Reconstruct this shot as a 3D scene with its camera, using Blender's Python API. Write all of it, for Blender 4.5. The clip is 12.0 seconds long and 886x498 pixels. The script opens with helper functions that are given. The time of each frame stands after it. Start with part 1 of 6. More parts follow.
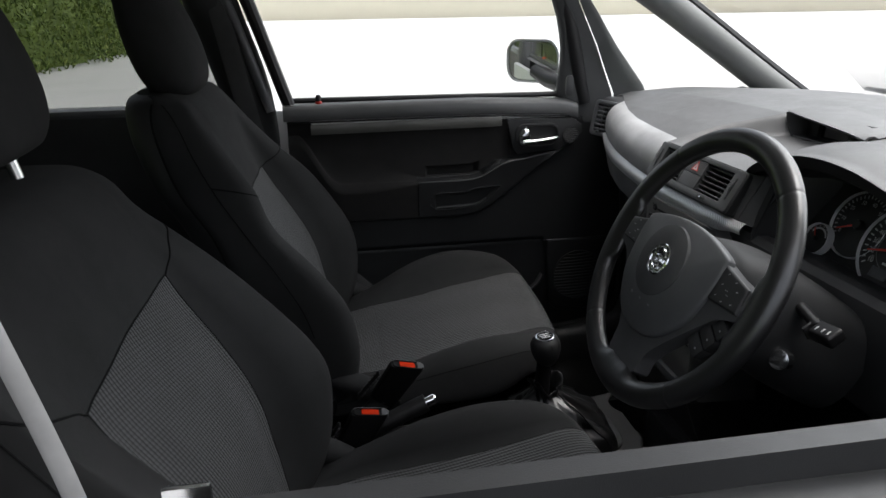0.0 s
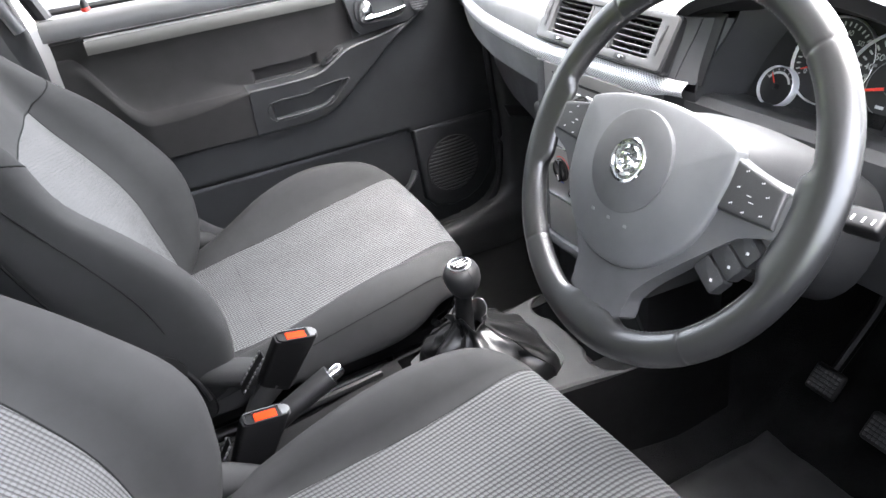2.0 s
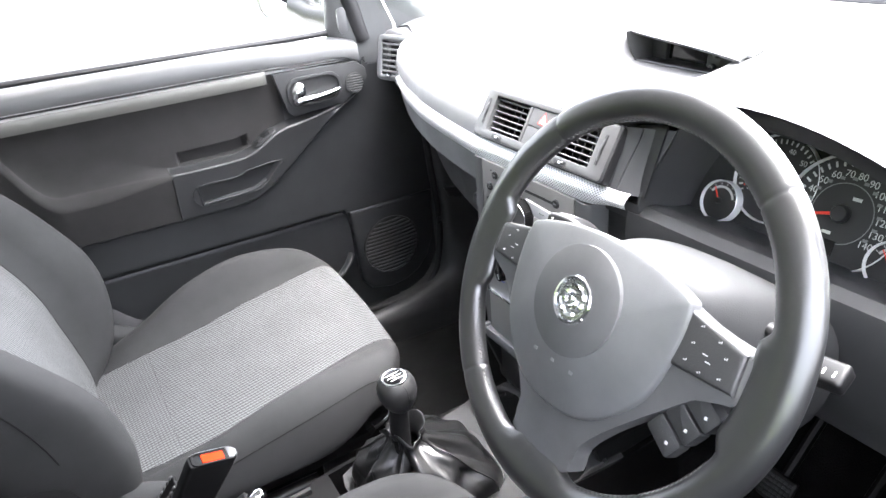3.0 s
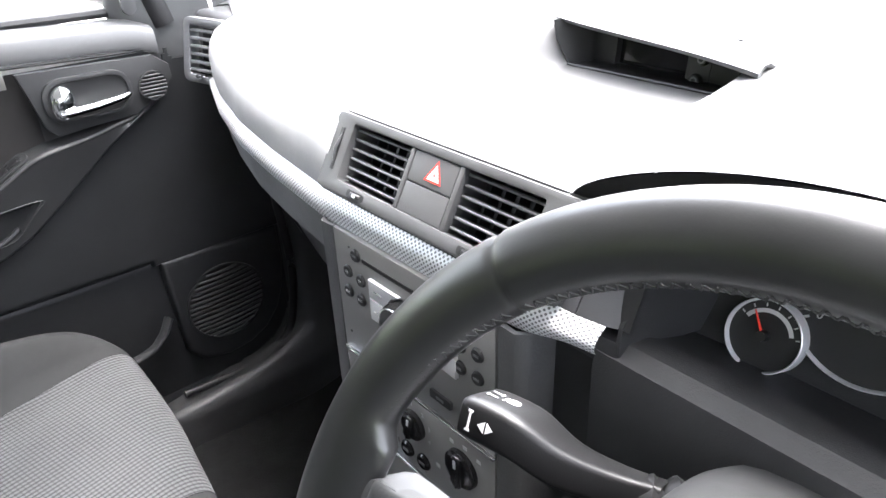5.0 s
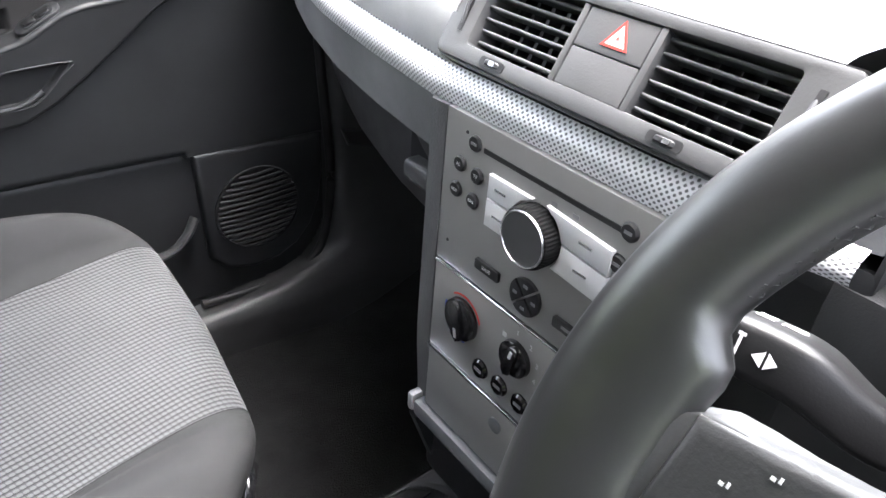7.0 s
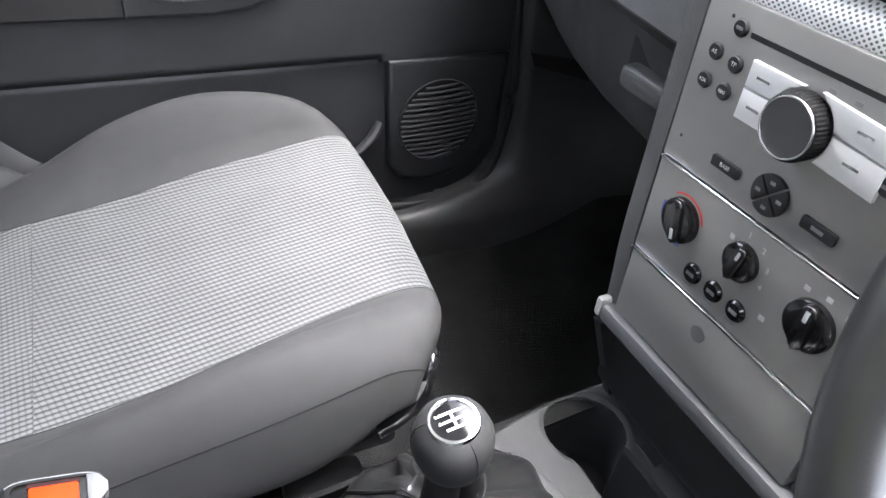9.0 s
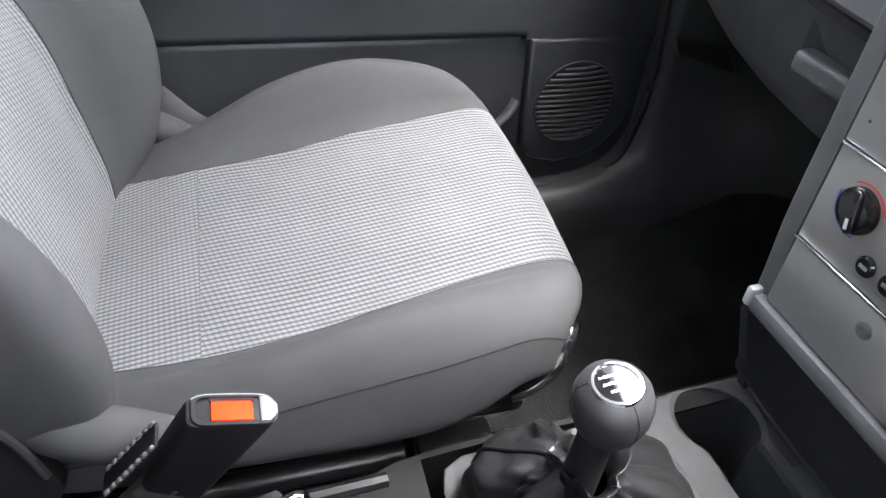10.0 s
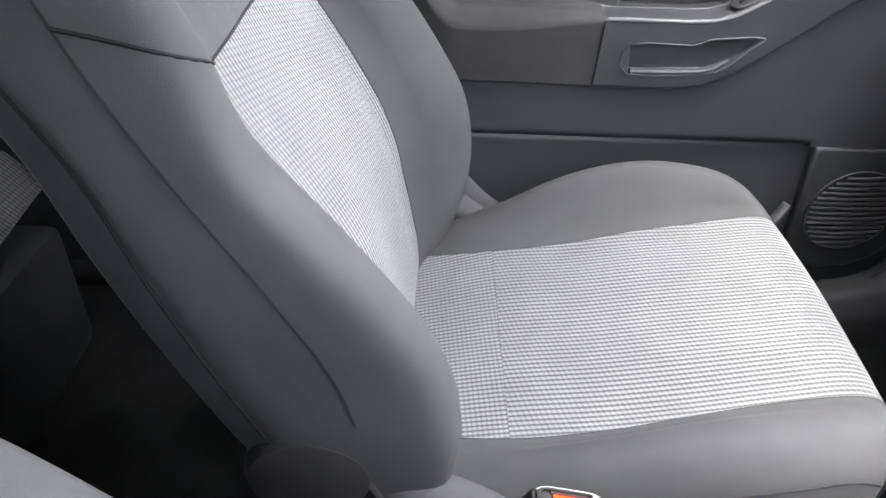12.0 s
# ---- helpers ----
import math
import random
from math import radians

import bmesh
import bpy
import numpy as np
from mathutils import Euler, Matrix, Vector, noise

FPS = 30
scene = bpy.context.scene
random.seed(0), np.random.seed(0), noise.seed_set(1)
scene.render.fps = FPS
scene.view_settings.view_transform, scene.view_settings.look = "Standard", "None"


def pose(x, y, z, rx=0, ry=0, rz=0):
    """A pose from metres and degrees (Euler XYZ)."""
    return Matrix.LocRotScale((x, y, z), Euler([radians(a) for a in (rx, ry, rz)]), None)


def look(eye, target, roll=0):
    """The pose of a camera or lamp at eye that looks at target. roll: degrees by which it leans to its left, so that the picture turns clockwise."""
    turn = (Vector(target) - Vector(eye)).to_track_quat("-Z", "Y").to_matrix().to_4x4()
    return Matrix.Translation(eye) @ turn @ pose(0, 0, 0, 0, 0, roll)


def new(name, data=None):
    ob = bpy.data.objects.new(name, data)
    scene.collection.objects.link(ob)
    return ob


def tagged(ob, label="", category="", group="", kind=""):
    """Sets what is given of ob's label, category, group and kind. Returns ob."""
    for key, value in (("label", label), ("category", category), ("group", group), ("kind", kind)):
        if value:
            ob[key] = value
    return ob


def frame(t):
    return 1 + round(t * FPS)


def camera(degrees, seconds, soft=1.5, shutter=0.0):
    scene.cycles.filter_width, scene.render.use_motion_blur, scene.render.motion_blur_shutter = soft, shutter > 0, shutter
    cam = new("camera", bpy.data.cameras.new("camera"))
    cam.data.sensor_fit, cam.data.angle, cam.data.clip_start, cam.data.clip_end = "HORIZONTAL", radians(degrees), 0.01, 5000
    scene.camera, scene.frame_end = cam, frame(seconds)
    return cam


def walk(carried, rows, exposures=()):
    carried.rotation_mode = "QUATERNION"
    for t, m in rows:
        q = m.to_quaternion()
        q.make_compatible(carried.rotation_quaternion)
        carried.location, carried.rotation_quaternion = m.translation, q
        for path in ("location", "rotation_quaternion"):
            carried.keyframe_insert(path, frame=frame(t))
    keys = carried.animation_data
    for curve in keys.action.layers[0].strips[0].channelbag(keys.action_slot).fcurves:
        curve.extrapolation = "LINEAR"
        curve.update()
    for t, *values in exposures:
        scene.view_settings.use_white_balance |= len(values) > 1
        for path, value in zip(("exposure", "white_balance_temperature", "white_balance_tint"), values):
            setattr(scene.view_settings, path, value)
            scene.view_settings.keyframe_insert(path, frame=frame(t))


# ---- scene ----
cam = camera(65.2, 12.0)
PATH = [
    (0, (-0.146, -1.03, 1.331), (0.168, 0.828, 0.663), -0.8),
    (0.5, (-0.114, -0.852, 1.317), (0.262, 0.937, 0.505), -2.8),
    (1, (-0.089, -0.775, 1.298), (0.356, 0.923, 0.34), -5.4),
    (1.5, (-0.105, -0.757, 1.295), (0.487, 0.876, 0.304), -7.0),
    (2, (-0.123, -0.75, 1.295), (0.529, 0.847, 0.284), -7.7),
    (2.5, (-0.129, -0.749, 1.316), (0.642, 0.838, 0.374), -4.0),
    (2.7, (-0.112, -0.733, 1.32), (0.694, 0.865, 0.427), -4.2),
    (3, (-0.069, -0.678, 1.328), (0.773, 0.901, 0.434), -5.2),
    (3.2, (-0.036, -0.639, 1.328), (0.904, 0.898, 0.46), -4.8),
    (4.8, (0.155, -0.383, 1.273), (1.246, 0.982, 0.301), -3.3),
    (5, (0.161, -0.358, 1.263), (1.279, 0.998, 0.309), -2.2),
    (5.5, (0.172, -0.303, 1.243), (1.318, 1.019, 0.274), -0.1),
    (6, (0.17, -0.267, 1.219), (1.313, 1.052, 0.242), 0.3),
    (6.5, (0.155, -0.252, 1.191), (1.27, 1.076, 0.196), 2.2),
    (7, (0.137, -0.24, 1.171), (1.224, 1.055, 0.103), 5.0),
    (7.5, (0.118, -0.233, 1.156), (1.135, 1.075, 0.036), 5.1),
    (9.3, (0.04, -0.234, 1.112), (0.739, 1.204, -0.089), 6.9),
    (9.5, (0.027, -0.234, 1.11), (0.675, 1.219, -0.102), 7.1),
    (10, (0.002, -0.236, 1.103), (0.519, 1.25, -0.131), 5.9),
    (10.5, (-0.028, -0.239, 1.108), (0.371, 1.267, -0.146), 5.0),
    (11, (-0.055, -0.239, 1.118), (0.21, 1.307, -0.123), 3.6),
    (11.5, (-0.09, -0.231, 1.147), (0.081, 1.351, -0.065), 3.5),
    (12, (-0.141, -0.225, 1.168), (-0.093, 1.406, 0.011), 2.6),
]
EXPOSURES = [(0.0, 1.05, 6300, 10), (0.5, 2.85, 6260, 13), (1.0, 3.8, 6260, 13), (2.0, 4.52, 6260, 13), (2.5, 4.65, 6250, 13), (3.0, 4.7, 6230, 13), (5.0, 4.07, 6230, 13), (6.0, 4.05, 6230, 13), (6.5, 4.16, 6230, 13), (7.0, 4.32, 6230, 13), (7.5, 4.55, 6230, 13), (9.5, 4.82, 6230, 13), (12.0, 4.92, 6230, 13)]
walk(cam, [(t, look(eye, target, roll)) for t, eye, target, roll in PATH], EXPOSURES)

# ---- world and light ----
world = bpy.data.worlds.new("sky")
scene.world = world
world.use_nodes = True
wn = world.node_tree
sky = wn.nodes.new("ShaderNodeTexSky")
sky.sky_type, sky.sun_disc = "NISHITA", False
sky.sun_elevation, sky.sun_rotation = radians(78), radians(110)
sky.air_density, sky.dust_density, sky.ozone_density = 1.0, 8.0, 0.3
haze = wn.nodes.new("ShaderNodeHueSaturation")
haze.inputs["Saturation"].default_value = 0.35
wn.links.new(sky.outputs[0], haze.inputs["Color"])
wn.links.new(haze.outputs[0], wn.nodes["Background"].inputs[0])
wn.nodes["Background"].inputs[1].default_value = 0.15
sun = new("sun", bpy.data.lights.new("sun", "SUN"))
sun.data.energy, sun.data.angle, sun.data.color = 1.8, radians(70), (1.0, 0.995, 0.985)
sun.matrix_world = look((5.5, 1.6, 4.6), (0, 0, 0))

# ---- materials ----


def nodes_of(name):
    m = bpy.data.materials.new(name)
    m.use_nodes = True
    return m, m.node_tree, m.node_tree.nodes["Principled BSDF"]


def noise_node(nt, scale, detail=4.0, coords="Object", rough=0.6):
    tc = nt.nodes.new("ShaderNodeTexCoord")
    n = nt.nodes.new("ShaderNodeTexNoise")
    n.inputs["Scale"].default_value, n.inputs["Detail"].default_value, n.inputs["Roughness"].default_value = scale, detail, rough
    nt.links.new(tc.outputs[coords], n.inputs["Vector"])
    return n


def ramp_node(nt, source, stops):
    r = nt.nodes.new("ShaderNodeValToRGB")
    while len(r.color_ramp.elements) < len(stops):
        r.color_ramp.elements.new(0.5)
    for e, (p, c) in zip(r.color_ramp.elements, stops):
        e.position, e.color = p, (*c, 1)
    nt.links.new(source, r.inputs[0])
    return r


def bump_on(nt, bsdf, height, strength, distance):
    b = nt.nodes.new("ShaderNodeBump")
    b.inputs["Strength"].default_value, b.inputs["Distance"].default_value = strength, distance
    nt.links.new(height, b.inputs["Height"])
    nt.links.new(b.outputs[0], bsdf.inputs["Normal"])
    return b


def grained(name, colour, rough=0.5, grain=900.0, depth=0.0004, vary=0.25, metal=0.0, strength=0.35, spec=0.5, sheen=0.0):
    """A moulded or woven surface: fine relief, and slow variation in tone and gloss."""
    m, nt, b = nodes_of(name)
    slow = noise_node(nt, 9.0, 5.0)
    lo, hi = [tuple(max(0.0, c * k) for c in colour) for k in (1 - vary, 1 + vary)]
    tone = ramp_node(nt, slow.outputs[0], [(0.3, lo), (0.7, hi)])
    nt.links.new(tone.outputs[0], b.inputs["Base Color"])
    mr = nt.nodes.new("ShaderNodeMapRange")
    mr.inputs["To Min"].default_value, mr.inputs["To Max"].default_value = rough * 0.85, min(1.0, rough * 1.15)
    mid = noise_node(nt, 45.0, 4.0)
    nt.links.new(mid.outputs[0], mr.inputs["Value"])
    nt.links.new(mr.outputs[0], b.inputs["Roughness"])
    b.inputs["Metallic"].default_value = metal
    b.inputs["Specular IOR Level"].default_value = spec
    if sheen:
        b.inputs["Sheen Weight"].default_value, b.inputs["Sheen Roughness"].default_value = sheen, 0.5
    if depth:
        fine = noise_node(nt, grain, 2.0)
        bump_on(nt, b, fine.outputs[0], strength, depth)
    return m


def woven(name, dark, light, cell_u, cell_v, share=0.55, depth=0.0012, rough=0.9, lean=0.5, run=0.4, slant=0.3):
    """A flat-woven cloth with raised light stitches in rows, each row shifted by lean; run: how far the stitches of a row join. Reads the mesh's UV in metres."""
    m, nt, b = nodes_of(name)
    uv = nt.nodes.new("ShaderNodeTexCoord")
    sep = nt.nodes.new("ShaderNodeSeparateXYZ")
    nt.links.new(uv.outputs["UV"], sep.inputs[0])

    def mth(op, a, c=None, d=None):
        n = nt.nodes.new("ShaderNodeMath")
        n.operation = op
        for k, v in enumerate((a, c, d)):
            if v is None:
                continue
            if isinstance(v, (int, float)):
                n.inputs[k].default_value = v
            else:
                nt.links.new(v, n.inputs[k])
        return n.outputs[0]
    u = mth("DIVIDE", sep.outputs[0], cell_u)
    v = mth("DIVIDE", sep.outputs[1], cell_v)
    shift = mth("MULTIPLY", mth("FLOOR", v), lean)
    fv = mth("FRACT", v)
    fu = mth("FRACT", mth("ADD", mth("ADD", u, shift), mth("MULTIPLY", fv, slant)))
    pu = mth("POWER", mth("SINE", mth("MULTIPLY", fu, math.pi)), 0.5)
    pv = mth("SINE", mth("MULTIPLY", fv, math.pi))
    knot = mth("MULTIPLY", mth("ADD", mth("MULTIPLY", pu, 1.0 - run), run), pv)
    mix = ramp_node(nt, knot, [(0.0, dark), (share - 0.16, tuple(0.88 * a + 0.12 * c for a, c in zip(dark, light))), (share + 0.14, light)])
    slow = noise_node(nt, 14.0, 4.0)
    sh = nt.nodes.new("ShaderNodeMixRGB")
    sh.blend_type, sh.inputs[0].default_value = "MULTIPLY", 1.0
    tone = ramp_node(nt, slow.outputs[0], [(0.3, (0.85, 0.85, 0.85)), (0.7, (1.0, 1.0, 1.0))])
    nt.links.new(mix.outputs[0], sh.inputs[1])
    nt.links.new(tone.outputs[0], sh.inputs[2])
    nt.links.new(sh.outputs[0], b.inputs["Base Color"])
    b.inputs["Roughness"].default_value = rough
    b.inputs["Specular IOR Level"].default_value = 0.25
    b.inputs["Sheen Weight"].default_value = 0.06
    bump_on(nt, b, knot, 0.8, depth)
    return m


def plain(name, colour, rough=0.4, metal=0.0, emit=0.0):
    m, nt, b = nodes_of(name)
    b.inputs["Base Color"].default_value = (*colour, 1)
    b.inputs["Roughness"].default_value, b.inputs["Metallic"].default_value = rough, metal
    return m


def clear_pane(name, tint, ior=1.3):
    """Thin window glass: lets light through with a tint, with a mirror gloss by Fresnel."""
    m = bpy.data.materials.new(name)
    m.use_nodes = True
    nt = m.node_tree
    nt.nodes.clear()
    out = nt.nodes.new("ShaderNodeOutputMaterial")
    tr = nt.nodes.new("ShaderNodeBsdfTransparent")
    tr.inputs[0].default_value = (*tint, 1)
    gl = nt.nodes.new("ShaderNodeBsdfGlossy")
    gl.inputs["Roughness"].default_value = 0.02
    fr = nt.nodes.new("ShaderNodeFresnel")
    fr.inputs[0].default_value = ior
    mx = nt.nodes.new("ShaderNodeMixShader")
    nt.links.new(fr.outputs[0], mx.inputs[0])
    nt.links.new(tr.outputs[0], mx.inputs[1])
    nt.links.new(gl.outputs[0], mx.inputs[2])
    nt.links.new(mx.outputs[0], out.inputs[0])
    return m


DASH = grained("dash_plastic", (0.095, 0.098, 0.102), 0.42, 700, 0.0005)
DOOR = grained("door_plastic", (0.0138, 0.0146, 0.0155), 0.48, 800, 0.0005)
DOORTOP = grained("door_plastic_soft", (0.022, 0.0226, 0.0233), 0.5, 800, 0.0005)
BLACK = grained("black_plastic", (0.007, 0.007, 0.0075), 0.5, 900, 0.0003)
GREY = grained("grey_console_plastic", (0.05, 0.051, 0.053), 0.42, 900, 0.0003, vary=0.12)
PILLARLIGHT = grained("pillar_trim_pale", (0.19, 0.195, 0.19), 0.8, 900, 0.0003, vary=0.1)
PILLAR = grained("pillar_trim", (0.065, 0.067, 0.068), 0.7, 900, 0.0003, vary=0.1)
CLOTH = grained("plain_seat_cloth", (0.0240, 0.0243, 0.0247), 0.9, 1500, 0.0006, vary=0.12, strength=0.5, spec=0.10)
DOORCLOTH = grained("door_cloth", (0.025, 0.024, 0.0235), 0.9, 1500, 0.0005, vary=0.15, strength=0.4, spec=0.15, sheen=0.04)
WEAVE = woven("checked_seat_cloth", (0.0200, 0.0203, 0.0206), (0.077, 0.0788, 0.0806), 0.0056, 0.0062, share=0.60, lean=0.30, run=0.42, slant=0.4)
WEAVEFINE = woven("fine_checked_seat_cloth", (0.021, 0.0213, 0.0216), (0.079, 0.0808, 0.0825), 0.0052, 0.0058, share=0.60, lean=0.06, run=0.4, slant=0.1)
LEATHER = grained("wheel_leather", (0.0100, 0.0101, 0.0104), 0.33, 800, 0.0002, vary=0.15, strength=0.16, spec=1.0)
THREAD = grained("leather_thread", (0.034, 0.034, 0.034), 0.6, 900, 0.0002)
CHEEK = grained("stack_cheek_plastic", (0.070, 0.0706, 0.0712), 0.5, 500, 0.0008, strength=0.5)
DIALCAP = grained("dial_cap", (0.045, 0.0455, 0.046), 0.45, 900, 0.0002)
HUBP = grained("hub_plastic", (0.080, 0.0817, 0.0835), 0.5, 1100, 0.0004)
SPOKE = grained("spoke_silver_grey", (0.066, 0.067, 0.068), 0.65, 900, 0.0003, spec=0.22)
# TOPCOVER and DASHFACE: one dash plastic, dimmed on top, brightened where the face is lit
TOPCOVER = grained("dash_plastic_dimmed", (0.080, 0.0806, 0.081), 0.5, 700, 0.0005)
DASHFACE = grained("dash_plastic_brightened", (0.33, 0.333, 0.336), 0.36, 700, 0.0005)
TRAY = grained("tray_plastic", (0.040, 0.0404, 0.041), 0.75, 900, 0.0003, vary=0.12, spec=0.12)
COWL = grained("cowl_plastic", (0.020, 0.0205, 0.021), 0.62, 800, 0.0005, spec=0.25)
STALK = grained("stalk_black", (0.005, 0.005, 0.0053), 0.42, 900, 0.0002, spec=0.3)
SILL = grained("sill_plastic", (0.098, 0.0988, 0.0995), 0.36, 900, 0.0003, vary=0.12)
BOOT = grained("boot_leather", (0.0075, 0.0076, 0.0078), 0.33, 420, 0.0006, spec=0.7)
KNOB = grained("knob_leather", (0.014, 0.0142, 0.0145), 0.5, 900, 0.0004, spec=0.4)
GLOVE = grained("footwell_plastic", (0.030, 0.0303, 0.0307), 0.42, 700, 0.0003, spec=0.4)
TUNNEL = grained("tunnel_plastic", (0.006, 0.006, 0.0062), 0.75, 900, 0.0003, spec=0.12)
CARPET = grained("carpet", (0.0125, 0.0125, 0.0128), 1.0, 420, 0.004, vary=0.5, strength=0.8, spec=0.1)
HEADLINER = grained("headliner", (0.45, 0.45, 0.44), 0.95, 900, 0.0005, vary=0.06)
RADIO = grained("radio_silver_grey", (0.21, 0.208, 0.202), 0.34, 1500, 0.0001, vary=0.06, metal=0.35)
SILVER = grained("silver_button", (0.56, 0.565, 0.57), 0.45, 1500, 0.0001, vary=0.04, metal=0.2)
STRIP = grained("bronze_silver_strip", (0.135, 0.133, 0.122), 0.4, 900, 0.0001, vary=0.08, metal=0.4)
CHROME = plain("chrome", (0.85, 0.86, 0.88), 0.08, 1.0)
SATIN = plain("satin_chrome", (0.6, 0.61, 0.62), 0.25, 1.0)
GLOSSBLACK = plain("gloss_black", (0.006, 0.006, 0.0065), 0.09)
STEEL = grained("painted_black_steel", (0.006, 0.006, 0.0065), 0.33, 300, 0.0002, spec=0.35)
WHITE = plain("white_print", (0.45, 0.45, 0.45), 0.5)
GREYPRINT = plain("grey_print", (0.15, 0.15, 0.155), 0.5)
REDPRINT = plain("red_print", (0.55, 0.03, 0.02), 0.5)
BLUEPRINT = plain("blue_print", (0.03, 0.06, 0.35), 0.5)
ORANGE = grained("orange_release_button", (0.42, 0.021, 0.0012), 0.6, 900, 0.0001, vary=0.05, spec=0.06)
NEEDLE = plain("red_needle", (0.75, 0.04, 0.02), 0.4)
MIRROR = plain("mirror_glass", (0.9, 0.9, 0.9), 0.01, 1.0)
RUBBER = grained("rubber", (0.012, 0.012, 0.012), 0.6, 600, 0.0005)
SEAL = grained("door_seal", (0.015, 0.015, 0.016), 0.5, 600, 0.0003)
PAINT = plain("silver_car_paint", (0.5, 0.51, 0.52), 0.3, 0.5)
BELT = grained("belt_webbing", (0.045, 0.045, 0.046), 0.7, 1400, 0.0006)
BELTLIGHT = grained("belt_webbing_grey", (0.22, 0.22, 0.22), 0.7, 1400, 0.0006)
BUCKLE = grained("buckle_black", (0.0022, 0.0022, 0.0024), 0.5, 900, 0.0002, spec=0.14)
CAPGLOSS = grained("cap_gloss_black", (0.004, 0.004, 0.0045), 0.10, 900, 0.0, spec=0.16)
SLOTRED = grained("dark_red_slot", (0.012, 0.0015, 0.0015), 0.6, 900, 0.0, spec=0.1)
DISPLAYP = grained("display_surround", (0.016, 0.0162, 0.0165), 0.45, 700, 0.0003, spec=0.3)
SEAMT = grained("seam_thread", (0.008, 0.0082, 0.0084), 0.9, 1500, 0.0003, spec=0.05)
CLEAR = clear_pane("clear_glass", (0.92, 0.94, 0.92))
WINDSCREEN = clear_pane("windscreen_glass", (0.84, 0.85, 0.84), 1.02)
TINTED = clear_pane("tinted_glass", (0.27, 0.28, 0.27))
DIALRING = plain("dial_ring_silver", (0.75, 0.76, 0.78), 0.3, 0.4)


def weave_trim():
    """Silver trim strip with a net of small dark diamonds; reads the mesh's UV in metres."""
    m, nt, b = nodes_of("diamond_weave_trim")
    uv = nt.nodes.new("ShaderNodeTexCoord")
    sep = nt.nodes.new("ShaderNodeSeparateXYZ")
    nt.links.new(uv.outputs["UV"], sep.inputs[0])

    def mth(op, a, c):
        n = nt.nodes.new("ShaderNodeMath")
        n.operation = op
        for k, v in enumerate((a, c)):
            if isinstance(v, (int, float)):
                n.inputs[k].default_value = v
            else:
                nt.links.new(v, n.inputs[k])
        return n.outputs[0]
    u, v = mth("DIVIDE", sep.outputs[0], 0.0050), mth("DIVIDE", sep.outputs[1], 0.0043)
    waves = [mth("SINE", mth("MULTIPLY", mth("FRACT", mth(op, u, v), 0.0), math.pi), 0.0) for op in ("ADD", "SUBTRACT")]
    cell = mth("MULTIPLY", waves[0], waves[1])
    tone = ramp_node(nt, cell, [(0.0, (0.78, 0.784, 0.79)), (0.52, (0.70, 0.704, 0.71)), (0.74, (0.15, 0.151, 0.153))])
    nt.links.new(tone.outputs[0], b.inputs["Base Color"])
    b.inputs["Metallic"].default_value, b.inputs["Roughness"].default_value = 0.45, 0.36
    bump_on(nt, b, cell, 0.2, -0.0003)
    return m


TRIM = weave_trim()
PADP = grained("switch_pad_plastic", (0.025, 0.0254, 0.0258), 0.5, 700, 0.0004)
VENTP = grained("vent_plastic", (0.045, 0.0454, 0.0458), 0.45, 700, 0.0003, spec=0.5)
KNEE = grained("knee_panel_plastic", (0.036, 0.0364, 0.0368), 0.5, 600, 0.0005)
DRAWER = grained("drawer_plastic", (0.165, 0.167, 0.169), 0.5, 450, 0.0006)

# ---- building helpers ----


def part(name, bm, material, parent=None, label="", angle=38.0, smooth=True):
    """Links a bmesh as one mesh object; edges sharper than angle stay sharp."""
    bmesh.ops.recalc_face_normals(bm, faces=bm.faces)
    if smooth:
        limit = radians(angle)
        for f in bm.faces:
            f.smooth = True
        for e in bm.edges:
            if len(e.link_faces) == 2 and e.calc_face_angle(0) > limit:
                e.smooth = False
    me = bpy.data.meshes.new(name)
    bm.to_mesh(me)
    bm.free()
    for m in material if isinstance(material, (list, tuple)) else [material]:
        me.materials.append(m)
    ob = new(name, me)
    if parent is not None:
        ob.parent = parent
        ob.matrix_parent_inverse = parent.matrix_world.inverted()
    if label:
        ob["label"] = label
    return ob


def group_thing(name, at, label, category, group="", kind=""):
    e = new(name)
    e.empty_display_size = 0.05
    e.location = at
    bpy.context.view_layer.update()
    return tagged(e, label, category, group, kind)


def box(size, at=(0, 0, 0), bevel=0.0, seg=2, m=None, bm=None):
    bm = bm or bmesh.new()
    mm = (m or Matrix()) @ Matrix.Translation(at) @ Matrix.Diagonal((*size, 1))
    r = bmesh.ops.create_cube(bm, size=1.0, matrix=mm)
    if bevel:
        es = list({e for v in r["verts"] for e in v.link_edges})
        bmesh.ops.bevel(bm, geom=es, offset=bevel, segments=seg, profile=0.6, affect="EDGES")
    return bm


def prism(outline, depth, bevel=0.0, seg=2, m=None, bm=None):
    """A flat outline in local x, y extruded along +z by depth, with a bevelled front rim."""
    bm = bm or bmesh.new()
    m = m or Matrix()
    lo = [bm.verts.new(m @ Vector((x, y, 0))) for x, y in outline]
    hi = [bm.verts.new(m @ Vector((x, y, depth))) for x, y in outline]
    bm.faces.new(lo[::-1])
    top = bm.faces.new(hi)
    n = len(lo)
    for i in range(n):
        bm.faces.new((lo[i], lo[(i + 1) % n], hi[(i + 1) % n], hi[i]))
    if bevel:
        bmesh.ops.bevel(bm, geom=list(top.edges), offset=bevel, segments=seg, profile=0.6, affect="EDGES")
    return bm


